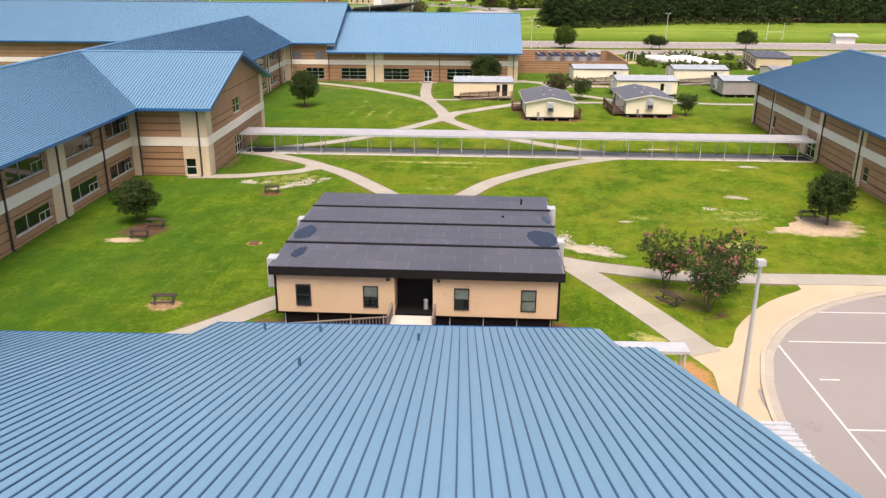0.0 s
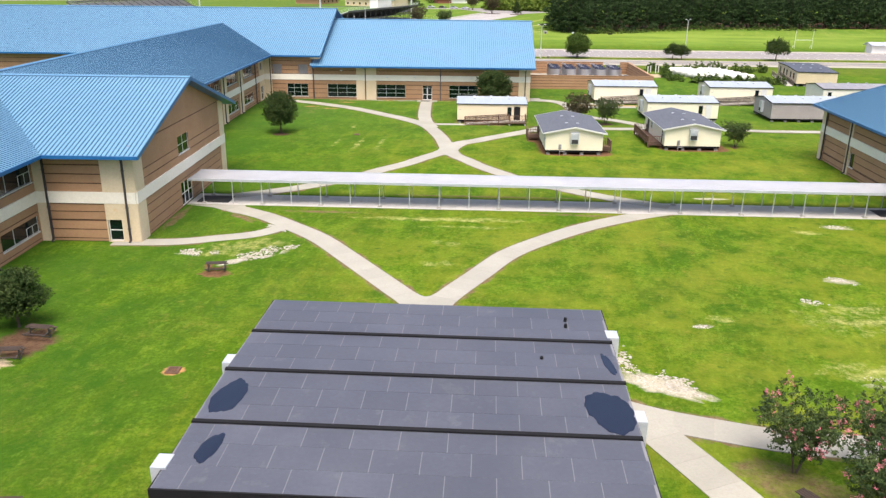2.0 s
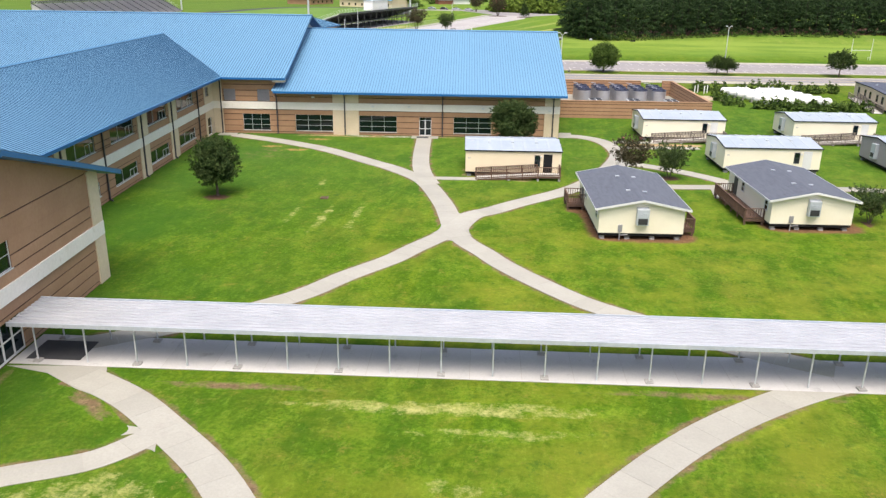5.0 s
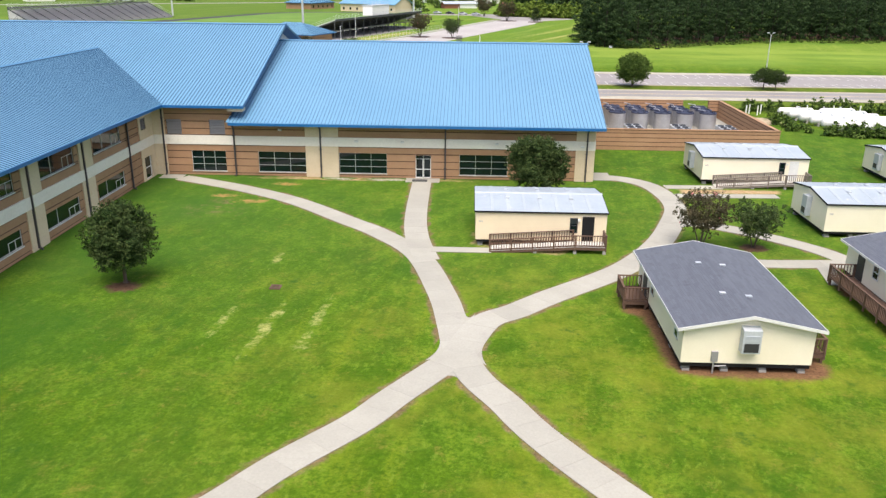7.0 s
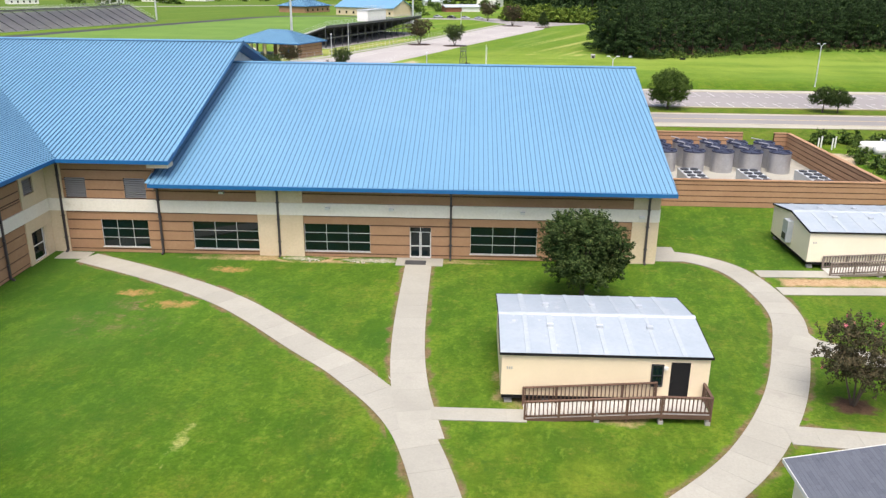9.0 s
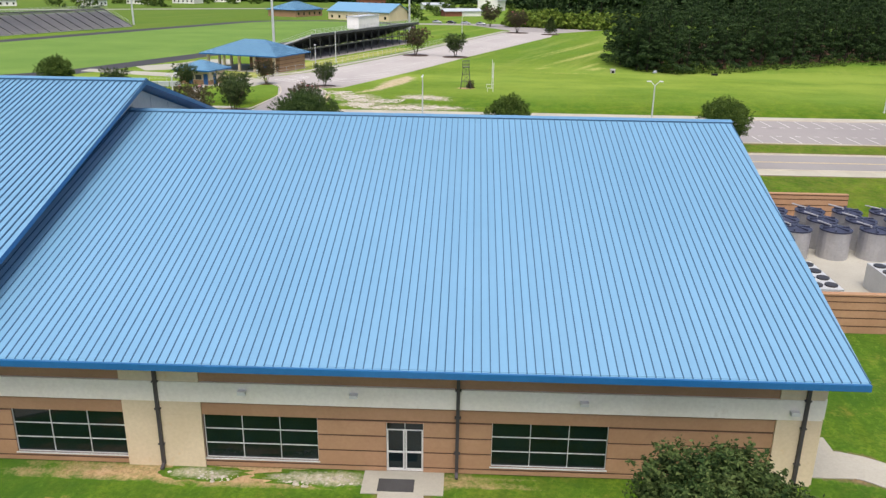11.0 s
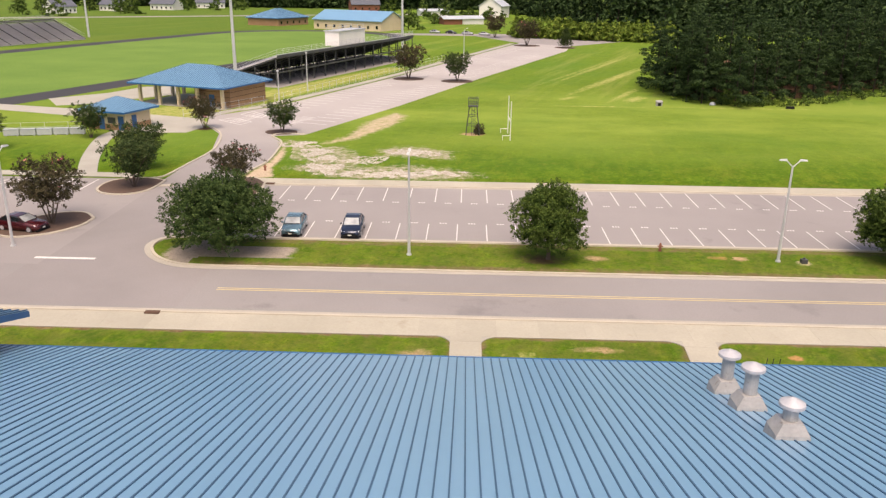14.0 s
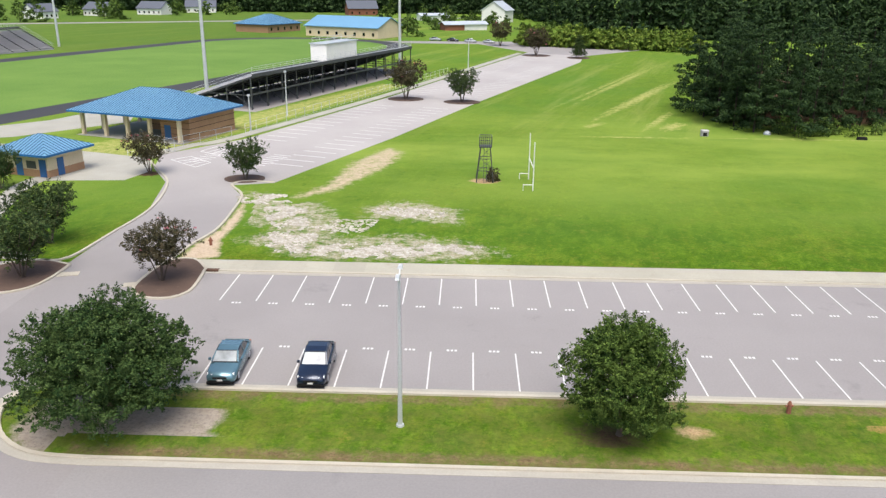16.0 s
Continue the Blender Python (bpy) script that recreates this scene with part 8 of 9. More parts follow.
for k in range(24):
    y = 340 + k * 3.0
    _spots.append((39.5 + k * 0.80 + _r.uniform(-1, 1), y, _r.uniform(14, 19), _r.uniform(3.4, 4.2), 4200, 0.21, 0.5))
woods("pine_woods", "dense dark green pine woods at the field's edge", _spots, LEAF_PINE, 0.16)
_spots = []
for k in range(210):
    x = -330 + k * 4.4
    far = 800 - (0 if x < 20 else 250 * min(1, (x - 20) / 40))
    for row in range(3):
        _spots.append((x + _r.uniform(-3, 3), far + row * 14 + _r.uniform(-5, 5), _r.uniform(16, 26), _r.uniform(5, 7.5), 520, 1.2, 0.2))
woods("far_woods", "dark wooded skyline beyond the fields", _spots, LEAF_PINE, 0.35)
_spots = []
for k in range(150):
    q = k / 150
    _spots.append((12 + q * 62 + _r.uniform(-2, 2), 512 - q * 22 + _r.uniform(-8, 8), _r.uniform(4.0, 8.5), _r.uniform(2.2, 3.6), 200, 0.7, 0.1))
woods("field_hedge", "yellow-green scrub hedge behind the mown field", _spots, LEAF_HEDGE, 0.1)
_spots = []
for k in range(46):
    x = 42.0 + k * 2.2
    _spots.append((x, 327.5 - 2.5 * max(0.0, 1 - abs(x - 48) / 10) + 0.62 * min(max(x - 55, 0), 45) + _r.uniform(0, 4), _r.uniform(1.0, 2.6), _r.uniform(1.0, 1.9), 160, 0.2, 0.05))
for x, y, h, r in ((42.6, 329.6, 3.0, 1.9), (44.2, 329.9, 3.4, 2.0), (47.4, 330.2, 2.3, 1.7), (49.6, 330.4, 2.6, 1.9), (51.4, 330.9, 2.4, 1.6)):
    _spots.append((x, y, h, r, 900, 0.16, 0.05))
woods("woods_edge_scrub", "low olive scrub along the foot of the pines", _spots, LEAF_OAK, 0.04)
_spots = []
for k in range(34):
    q = k / 33
    _spots.append((47.5 + 18 * q + _r.uniform(-1, 1), 191.4 - 0.5 * q + _r.uniform(-1, 1), _r.uniform(1.0, 2.2), _r.uniform(0.8, 1.5), 180, 0.22, 0.05))
    _spots.append((42 + 28 * q + _r.uniform(-1, 1), 212.5 - 0.8 * q + _r.uniform(-1, 1), _r.uniform(1.0, 2.6), _r.uniform(0.8, 1.5), 180, 0.22, 0.05))
for k in range(9):
    _spots.append((45.2 + _r.uniform(-1.0, 1.4) - k * 0.15, 193.5 + k * 1.3, _r.uniform(0.8, 2.0), _r.uniform(0.7, 1.3), 160, 0.22, 0.05))
woods("tank_yard_shrubs", "green shrubs round the white tanks", _spots, LEAF_OAK, 0.04)

# ---- white tanks, poles, tables, cars ----
wt = thing("gas_tank", (0, 0, 0), "white horizontal tank on grey saddles", "tank", "white tanks among shrubs")
_m = Mesh()
for a, b, r0, r1 in ((-2.75, -2.6, 0.28, 0.52), (-2.6, -2.3, 0.52, 0.66), (-2.3, 2.3, 0.66, 0.66), (2.3, 2.6, 0.66, 0.52), (2.6, 2.75, 0.52, 0.28)):
    _m.tube((a, 0, 0.92), (b, 0, 0.92), r0, r1, 16)
_vessel = part("vessel", _m, FRAME_WHITE, wt)
_m = Mesh()
_m.tube((0.4, 0, 1.5), (0.4, 0, 1.75), 0.22, 0.2, 10)
part("valve_cover", _m, WHITE_METAL, _vessel)
for x in (-1.6, 1.6):
    _m = Mesh()
    _m.box(x - 0.15, x + 0.15, -0.6, 0.6, 0, 0.5)
    part("saddle", _m, BLOCK, wt)
for k in range(12):
    _c, _i = divmod(k, 6)
    _at = pose(49.0 + _c * 6.4 + _i * 0.72, 206.6 - _i * 2.35, 0)
    if k == 0:
        wt.matrix_world = _at
    else:
        copy_thing(wt, _at)
for i in range(10):
    _m = Mesh()
    _m.tube((0, 0, 0), (0, 0, 1.5), 0.1, 0.1, 8)
    solo("bollard", _m, WHITE_SIDING, "white bollard before the tank yard", "bollard", m=pose((42.0 + i * 0.9 if i < 4 else 41.5 + i * 2.1), 208.5 + (i % 2) * 1.2, 0), group="white bollards")


def light_pole(x, y, h, arms=2, label="tall grey steel lamp post with two lamp heads", turn=0.0, r=0.13):
    p = thing("lamp_post", (x, y, 0), label, "lamp post", "lamp posts", turn=turn)
    m = Mesh()
    m.tube((0, 0, 0), (0, 0, 0.12), 0.22, 0.20, 12)
    part("base", m, POLE, p)
    m = Mesh()
    m.tube((0, 0, 0.1), (0, 0, h), r, r * 0.6, 10)
    part("pole", m, POLE, p)
    for i in range(arms):
        s = 1 if i == 0 else -1
        m = Mesh()
        m.tube((0, 0, h - 0.1), (s * 0.55, 0, h + 0.45), 0.05, 0.04, 6)
        a = part("arm", m, POLE, p)
        m = Mesh()
        m.solid([(s * 0.5, -0.14, h + 0.42), (s * 1.1, -0.11, h + 0.42), (s * 1.1, 0.11, h + 0.42), (s * 0.5, 0.14, h + 0.42)][::s], [(s * 0.55, -0.10, h + 0.56), (s * 1.05, -0.08, h + 0.52), (s * 1.05, 0.08, h + 0.52), (s * 0.55, 0.10, h + 0.56)][::s])
        part("lamp_head", m, POLE, a)
    if not arms:
        m = Mesh()
        q = 1.1 if h > 20 else 1.0
        m.box(-0.2 * q, 0.2 * q, -0.2 * q, 0.2 * q, h - 0.1, h + 0.18)
        m.box(-0.14, 0.14, -0.14, 0.14, h - 0.14, h - 0.1)
        part("lamp_head", m, POLE, p)
    return p


light_pole(20.1, 239.6, 8.1)
light_pole(-10.6, 239.2, 8.3, turn=90)
light_pole(67.3, 272.4, 8.1, turn=20)

_m = Mesh()
_m.box(-1.2, 1.2, -0.5, 0.5, -0.05, 0.08)
solo("equipment_pad", _m, BRICK, "reddish-brown concrete pad beside the school", "pad", m=pose(11.5, 217.7, 0, 0, 0, 4))
for x in (-0.35, 0.0, 0.38):
    _m = Mesh()
    _m.tube((0, 0, 0), (0.1, 0.05, 1.7), 0.03, 0.025, 6)
    solo("conduit", _m, RUBBER, "thin black conduit rising from a concrete pad", "conduit", m=pose(11.6 + x, 217.7, 0.08), group="conduits on the pad")
utility = thing("utility_cabinet", (29.6, 326.3, 0), "small pale utility box with a dark open front on the field", "cabinet")
_m = Mesh()
_m.box(-0.55, 0.55, -0.30, 0.40, 0.0, 0.85)
part("body", _m, LOUVRE, utility)
_m = Mesh()
_m.box(-0.28, 0.30, -0.33, -0.30, 0.06, 0.58)
part("opening", _m, BLACK_TRIM, utility)
_m = Mesh()
_m.solid([(-0.62, -0.38, 0.85), (0.62, -0.38, 0.85), (0.62, 0.48, 0.85), (-0.62, 0.48, 0.85)], [(-0.5, -0.25, 1.0), (0.5, -0.25, 1.0), (0.5, 0.35, 1.0), (-0.5, 0.35, 1.0)])
part("lid", _m, LOUVRE, utility)
_m = Mesh()
for i in range(6):
    a, c = math.pi * i / 12, math.pi * (i + 1) / 12
    _m.tube((0, 0, 0.62 * math.sin(a)), (0, 0, 0.62 * math.sin(c)), 0.58 * math.cos(a), max(0.03, 0.58 * math.cos(c)), 14)
solo("storage_tank", _m, WHITE_METAL, "small rounded white tank cap at the foot of the pines", "tank", m=pose(40.15, 328.7, 0.0))
_m = Mesh()
_m.solid([(-0.75, -0.3, 0), (0.75, -0.3, 0), (0.75, 0.3, 0), (-0.75, 0.3, 0)], [(-0.66, -0.24, 0.45), (0.66, -0.24, 0.45), (0.66, 0.24, 0.45), (-0.66, 0.24, 0.45)])
solo("black_container", _m, BLACK_TRIM, "low black plastic container on the mown grass", "container", m=pose(53.4, 325.3, 0, 0, 0, -6))
light_pole(15.05, 36.0, 8.45, 0, "grey steel lamp post beside the parking lot", r=0.15)
light_pole(-44.3, 239.2, 8.0, turn=70)
light_pole(-38.9, 339.6, 7.5, 0, "grey lamp post beside the stadium parking")
light_pole(-41.2, 324.2, 5.5, 0, "grey lamp post beside the stadium parking")
light_pole(-7.6, 415.1, 8.0, 1, "grey lamp post in the stadium parking")
light_pole(-60.4, 363.0, 27.0, 0, "very tall grey stadium light mast", r=0.42)
light_pole(-26.8, 429.2, 27.0, 0, "very tall grey stadium light mast", r=0.42)
light_pole(-147.0, 475.0, 27.0, 0, "very tall grey stadium light mast", r=0.42)


TABLE_WOOD = worn("dark_table_wood", (0.035, 0.024, 0.020), (0.062, 0.042, 0.034), 0.85, scale=0.9, grain=9.0)


def picnic_table(x, y, turn):
    t = thing("picnic_table", (x, y, 0), "dark weathered picnic table on bare earth", "picnic table", "picnic tables", turn=turn)
    m = Mesh()
    for i in range(4):
        m.box(-0.78, 0.78, -0.28 + i * 0.145, -0.16 + i * 0.145, 0.72, 0.755)
    part("tabletop", m, TABLE_WOOD, t)
    for s in (-1, 1):
        m = Mesh()
        m.box(-0.78, 0.78, s * 0.62 - 0.08, s * 0.62 + 0.08, 0.43, 0.465)
        part("bench", m, TABLE_WOOD, t)
        m = Mesh()
        x = s * 0.62
        m.beam((x, -0.02, 0), (x, -0.02, 0.72), 0.06)
        m.beam((x, -0.74, 0.41), (x, 0.74, 0.41), 0.05)
        m.beam((x, -0.74, 0.41), (x, -0.05, 0.10), 0.04)
        m.beam((x, 0.74, 0.41), (x, 0.05, 0.10), 0.04)
        part("trestle", m, STEEL_DARK, t)


for _p in ((-26.9, 62.9, 8), (-26.6, 66.0, -6), (-19.7, 49.0, 4), (-19.0, 77.8, 6), (32.8, 71.2, 0), (15.0, 50.5, -58)):
    picnic_table(*_p)
for x, y in ((-16.82, 62.00), (-15.25, 131.65)):
    _m = Mesh()
    for a, b, c, d in ((-0.38, 0.38, -0.38, -0.28), (-0.38, 0.38, 0.28, 0.38), (-0.38, -0.28, -0.28, 0.28), (0.28, 0.38, -0.28, 0.28)):
        _m.box(a, b, c, d, -0.03, 0.05)
    for i in range(5):
        _m.box(-0.27 + i * 0.12, -0.21 + i * 0.12, -0.28, 0.28, -0.02, 0.04)
    solo("drain_grate", _m, DECK, "small rusty square drain grate in the lawn", "drain", m=pose(x, y, 0.03))
for x, y, turn in ((-27.2, 225.9, 0), (-27.8, 262.0, 0)):
    _m = Mesh()
    _m.box(-0.5, 0.5, -0.22, 0.22, 0, 0.15)
    _m.box(-0.45, 0.45, -0.25, -0.1, 0.02, 0.10)
    solo("storm_drain", _m, GROOVE, "dark storm drain inlet in the kerb", "drain", m=pose(x, y, 0, 0, 0, turn))
for x, y in ((-32.9, 258.6), (-39.0, 260.5)):
    _m = Mesh()
    _m.box(-0.8, 0.8, -0.45, 0.45, 0.02, 0.05)
    for i in range(4):
        _m.box(-0.62 + i * 0.34, -0.42 + i * 0.34, -0.35, 0.35, 0.05, 0.07)
    solo("drain_grate", _m, KERB, "pale slotted drain cover in the asphalt", "drain", m=pose(x, y, 0, 0, 0, 15))


def hydrant(x, y):
    h = thing("hydrant", (x, y, 0), "small red fire hydrant on the grass strip", "hydrant", "hydrants")
    m = Mesh()
    m.tube((0, 0, 0), (0, 0, 0.55), 0.13, 0.12, 12)
    m.tube((0, 0, 0.55), (0, 0, 0.75), 0.14, 0.05, 12)
    part("barrel", m, BRICK_RED, h)
    m = Mesh()
    m.tube((-0.22, 0, 0.45), (0.22, 0, 0.45), 0.06, 0.06, 8)
    part("nozzle", m, BRICK_RED, h)


hydrant(10.8, 241.6)
hydrant(-30.0, 268.5)
_m = Mesh()
_m.box(-0.25, 0.25, -0.2, 0.2, 0, 0.35)
_m.tube((0, 0, 0.35), (0, 0, 0.5), 0.1, 0.08, 8)
solo("utility_box", _m, STEEL_DARK, "small dark utility box on the grass strip", "utility box", m=pose(22.1, 239.3, 0))


# cars
def car(x, y, turn, body_paint, label, glassy=True, tall=1.0, group=""):
    """A saloon or hatchback facing -y: lofted body and cabin, wheels, lamps, mirrors and bumpers."""
    c = thing("car", (x, y, 0), label, "car", group, turn=turn)
    secs = [(-2.30, 0.62, 0.34, 0.60), (-2.22, 0.78, 0.24, 0.72), (-1.85, 0.87, 0.20, 0.84), (-0.95, 0.90, 0.20, 0.96), (0.2, 0.905, 0.20, 0.98), (1.5, 0.90, 0.20, 1.02), (2.05, 0.86, 0.24, 1.02), (2.30, 0.74, 0.36, 0.92)]

    def loft(m, rows, k=0):
        n = len(rows[0])
        base = len(m.v)
        for r in rows:
            m.v += [tuple(p) for p in r]
        for i in range(len(rows) - 1):
            for j in range(n):
                a, b = base + i * n + j, base + i * n + (j + 1) % n
                m.f.append((a, b, b + n, a + n))
                m.k.append(k)
        m.f.append(tuple(range(base + n - 1, base - 1, -1)))
        e = base + (len(rows) - 1) * n
        m.f.append(tuple(range(e, e + n)))
        m.k += [k, k]

    def ring(yy, w, z0, z1):
        r = 0.10
        z1 *= tall if z1 > 0.9 else 1
        return [(w, yy, z0 + r), (w, yy, z1 - r * 1.6), (w - r * 1.3, yy, z1), (-w + r * 1.3, yy, z1), (-w, yy, z1 - r * 1.6), (-w, yy, z0 + r), (-w + r, yy, z0), (w - r, yy, z0)]

    m = Mesh()
    loft(m, [ring(*s) for s in secs])
    body = part("body", m, body_paint, c)
    for p in body.data.polygons:
        p.use_smooth = True
    cab = [(-1.05, 0.78, 0.95, 0.97), (-0.30, 0.70, 0.95, 1.40 * tall), (0.35, 0.69, 0.95, 1.46 * tall), (1.05, 0.68, 0.95, 1.42 * tall), (1.75, 0.74, 0.98, 1.03)]

    def cab_ring(yy, w, z0, z1):
        lo = 0.80
        return [(lo, yy, z0), (w, yy, max(z0 + 0.005, z1 - 0.06)), (w - 0.10, yy, max(z0 + 0.01, z1)), (-w + 0.10, yy, max(z0 + 0.01, z1)), (-w, yy, max(z0 + 0.005, z1 - 0.06)), (-lo, yy, z0)]

    m = Mesh()
    loft(m, [cab_ring(*s) for s in cab])
    house = part("glasshouse", m, CAR_GLASS, c, "dark car glass")
    m = Mesh()
    low, top = [(-0.70, -1.0, 0.985), (0.70, -1.0, 0.985)], [(0.60, -0.36, 1.37 * tall), (-0.60, -0.36, 1.37 * tall)]
    m.solid([(x, y, z - 0.01) for x, y, z in low + top], [(x, y - 0.03, z + 0.035) for x, y, z in low + top])
    part("windscreen", m, WINDSCREEN, house, "windscreen with the sky's reflection in its pale tint")
    m = Mesh()
    loft(m, [[(0.62, yy, z - 0.03), (0.60, yy, z + 0.015), (-0.60, yy, z + 0.015), (-0.62, yy, z - 0.03)] for yy, z in ((-0.28, 1.40 * tall), (0.35, 1.46 * tall), (1.02, 1.42 * tall))])
    part("roof_panel", m, body_paint, c)
    for s in (-1, 1):
        for a, b, w in (((s * 0.79, -1.0, 0.97), (s * 0.64, -0.3, 1.39 * tall), 0.07), ((s * 0.66, 0.42, 1.44 * tall), (s * 0.80, 0.42, 0.98), 0.08), ((s * 0.64, 1.05, 1.40 * tall), (s * 0.78, 1.75, 1.02), 0.10)):
            m = Mesh()
            m.beam(a, b, w, 0.055)
            part("pillar", m, body_paint, c)
    for sx in (-1, 1):
        for yy in (-1.42, 1.36):
            m = Mesh()
            m.tube((sx * 0.66, yy, 0.33), (sx * 0.89, yy, 0.33), 0.33, 0.33, 18)
            w = part("wheel", m, RUBBER, c)
            m = Mesh()
            m.tube((sx * 0.88, yy, 0.33), (sx * 0.905, yy, 0.33), 0.21, 0.20, 14)
            part("rim", m, GALV, w)
        m = Mesh()
        m.solid([(sx * 0.45, -2.28, 0.60), (sx * 0.80, -2.10, 0.60), (sx * 0.80, -2.0, 0.60), (sx * 0.45, -2.1, 0.60)][::sx], [(sx * 0.45, -2.2, 0.74), (sx * 0.78, -2.02, 0.76), (sx * 0.78, -1.9, 0.77), (sx * 0.45, -2.0, 0.76)][::sx])
        part("headlight", m, LAMP_GLASS, c)
        m = Mesh()
        m.box(min(sx * 0.5, sx * 0.82), max(sx * 0.5, sx * 0.82), 2.18, 2.30, 0.72, 0.9)
        part("tail_light", m, BRICK_RED, c)
        m = Mesh()
        m.box(min(sx * 0.88, sx * 1.02), max(sx * 0.88, sx * 1.02), -0.82, -0.66, 0.98, 1.10)
        part("mirror", m, body_paint, c)
    m = Mesh()
    m.box(-0.62, 0.62, -2.345, -2.25, 0.28, 0.42)
    m.box(-0.40, 0.40, -2.34, -2.26, 0.52, 0.62)
    part("grille", m, BLACK_TRIM, c)
    m = Mesh()
    m.box(-0.80, 0.80, -2.30, -2.05, 0.16, 0.30)
    part("bumper_lip", m, BLACK_TRIM, c)
    m = Mesh()
    m.box(-0.16, 0.16, -2.36, -2.34, 0.40, 0.50)
    part("plate", m, FRAME_WHITE, c)
    return c


TEAL = paint("teal_car_paint", (0.13, 0.24, 0.29), 0.25, 0.5)
NAVY = paint("navy_car_paint", (0.010, 0.020, 0.048), 0.2, 0.4)
MAROON = paint("maroon_car_paint", (0.085, 0.010, 0.014), 0.25, 0.4)
SILVER = paint("silver_car_paint", (0.40, 0.42, 0.44), 0.3, 0.6)
BLACK_CAR = paint("black_car_paint", (0.012, 0.012, 0.014), 0.2, 0.3)
car(-21.5, 245.2, 2, TEAL, "teal saloon car parked on a stall", group="parked cars")
car(-16.15, 245.1, 1, NAVY, "dark navy hatchback parked on a stall", tall=1.06, group="parked cars")
car(-46.0, 243.8, 78, MAROON, "maroon saloon car parked beside a mulch island", group="parked cars")
car(-49.5, 240.5, 78, BLACK_CAR, "black car parked behind a tree", group="parked cars")
for i, (p, l) in enumerate(((SILVER, "silver car parked far off"), (BLACK_CAR, "black car parked far off"), (SILVER, "grey car parked far off"), (SILVER, "white pickup parked far off"))):
    car(-21.0 + i * 7.0, 527.0 - i * 3.5, 75, p, l, group="far parked cars")

# ---- field, stadium and far buildings ----
U, V = Vector((0.326, 0.946, 0)), Vector((0.946, -0.326, 0))
ST = -19.0


def st(u, v, z=0.0):
    p = U * u + V * v
    return (p.x, p.y, z)


def oval(u0, u1, v, r, n=28):
    pts = []
    for i in range(n + 1):
        a = -math.pi / 2 + math.pi * i / n
        pts.append(st(u1 + r * math.cos(a), v + r * math.sin(a))[:2])
    for i in range(n + 1):
        a = math.pi / 2 + math.pi * i / n
        pts.append(st(u0 + r * math.cos(a), v + r * math.sin(a))[:2])
    return pts[::-1]


solo("running_track", slab(oval(270, 439, -229, 45), -0.1, 0.016), TRACK, "dark rubber running track round the playing field", "track", "structure")
solo("playing_field", slab(oval(270, 439, -229, 36.8), -0.1, 0.022), FIELD, "bright green playing field inside the track", "field", "structure")


def hip_roof(parent, hx, hy, z0, z1, over, mat=BLUE_ROOF):
    X, Y = hx + over, hy + over
    r = max(0.0, X - Y)
    lines = ((((-X, -Y), (X, -Y)), ((r, 0), (-r, 0))), (((X, -Y), (X, Y)), ((r, 0), (r, 0))), (((X, Y), (-X, Y)), ((-r, 0), (r, 0))), (((-X, Y), (-X, -Y)), ((-r, 0), (-r, 0))))
    for (a, b), (c, d) in lines:
        m = Mesh()
        top = [(*a, z0), (*b, z0), (*c, z1)] + ([(*d, z1)] if c != d else [])
        m.solid([(p[0], p[1], p[2] - 0.2) for p in top], top)
        f = part("roof_slope", m, mat, parent, "blue standing-seam roof slope")
        a, b, c, d = (Vector((*q, z)) for q, z in ((a, z0), (b, z0), (c, z1), (d, z1)))
        n = int((b - a).length / 0.5)
        s = Mesh()
        e = (b - a).normalized()
        for i in range(1, n):
            p = a.lerp(b, i / n)
            t = (p - a).dot(e)
            l0, l1 = (d - a).dot(e), (c - a).dot(e)
            w = (b - a).length
            q = min(1.0, t / max(l0, 0.01)) if t < l0 else (min(1.0, (w - t) / max(w - l1, 0.01)) if t > l1 else 1.0)
            inward = Vector((-e.y, e.x, 0)) * (Y if abs(e.x) > 0.5 else X - r)
            end = p + inward * q + Vector((0, 0, (z1 - z0) * q))
            s.beam(p + Vector((0, 0, 0.02)), end + Vector((0, 0, 0.02)), 0.06, 0.09)
        stuff(part("roof_rib", s, BLUE_RIB, f))
    m = Mesh()
    for a, b in (((-X, -Y), (X, -Y)), ((X, -Y), (X, Y)), ((X, Y), (-X, Y)), ((-X, Y), (-X, -Y))):
        m.beam((*a, z0 - 0.12), (*b, z0 - 0.12), 0.12, 0.26)
    part("gutter", m, BLUE_TRIM, parent)


pav = thing("stadium_pavilion", (-54.9, 322.2, 0), "tan block pavilion with square columns and a blue hipped roof", "pavilion", turn=ST)
pav.scale = (0.93, 0.93, 0.98)
hip_roof(pav, 10.2, 7.2, 3.9, 6.9, 0.9)
for x0, x1, y0, y1 in ((-3.0, 10.0, 1.5, 7.0), (4.5, 10.0, -4.8, 1.5)):
    _m = Mesh()
    _m.box(x0, x1, y0, y1, 0, 3.75)
    part("wall", _m, BRICK, pav)
    for z in (0.9, 1.8, 2.7):
        _m = Mesh()
        _m.box(x0 - 0.03, x1 + 0.03, y0 - 0.03, y1 + 0.03, z, z + 0.07)
        part("wall_groove", _m, GROOVE, pav)
for x in (-9.6, -5.0, -0.6, 3.8, 9.4):
    _m = Mesh()
    _m.box(x - 0.26, x + 0.26, -6.7, -6.18, 0, 3.75)
    part("column", _m, CREAM, pav)
for y in (-2.0, 3.0, 6.5):
    _m = Mesh()
    _m.box(-9.86, -9.34, y - 0.26, y + 0.26, 0, 3.75)
    part("column", _m, CREAM, pav)
_m = Mesh()
_m.box(5.2, 6.4, -4.86, -4.8, 0.05, 2.2)
part("door", _m, DOOR_BLUE, pav, "blue door")
_m = Mesh()
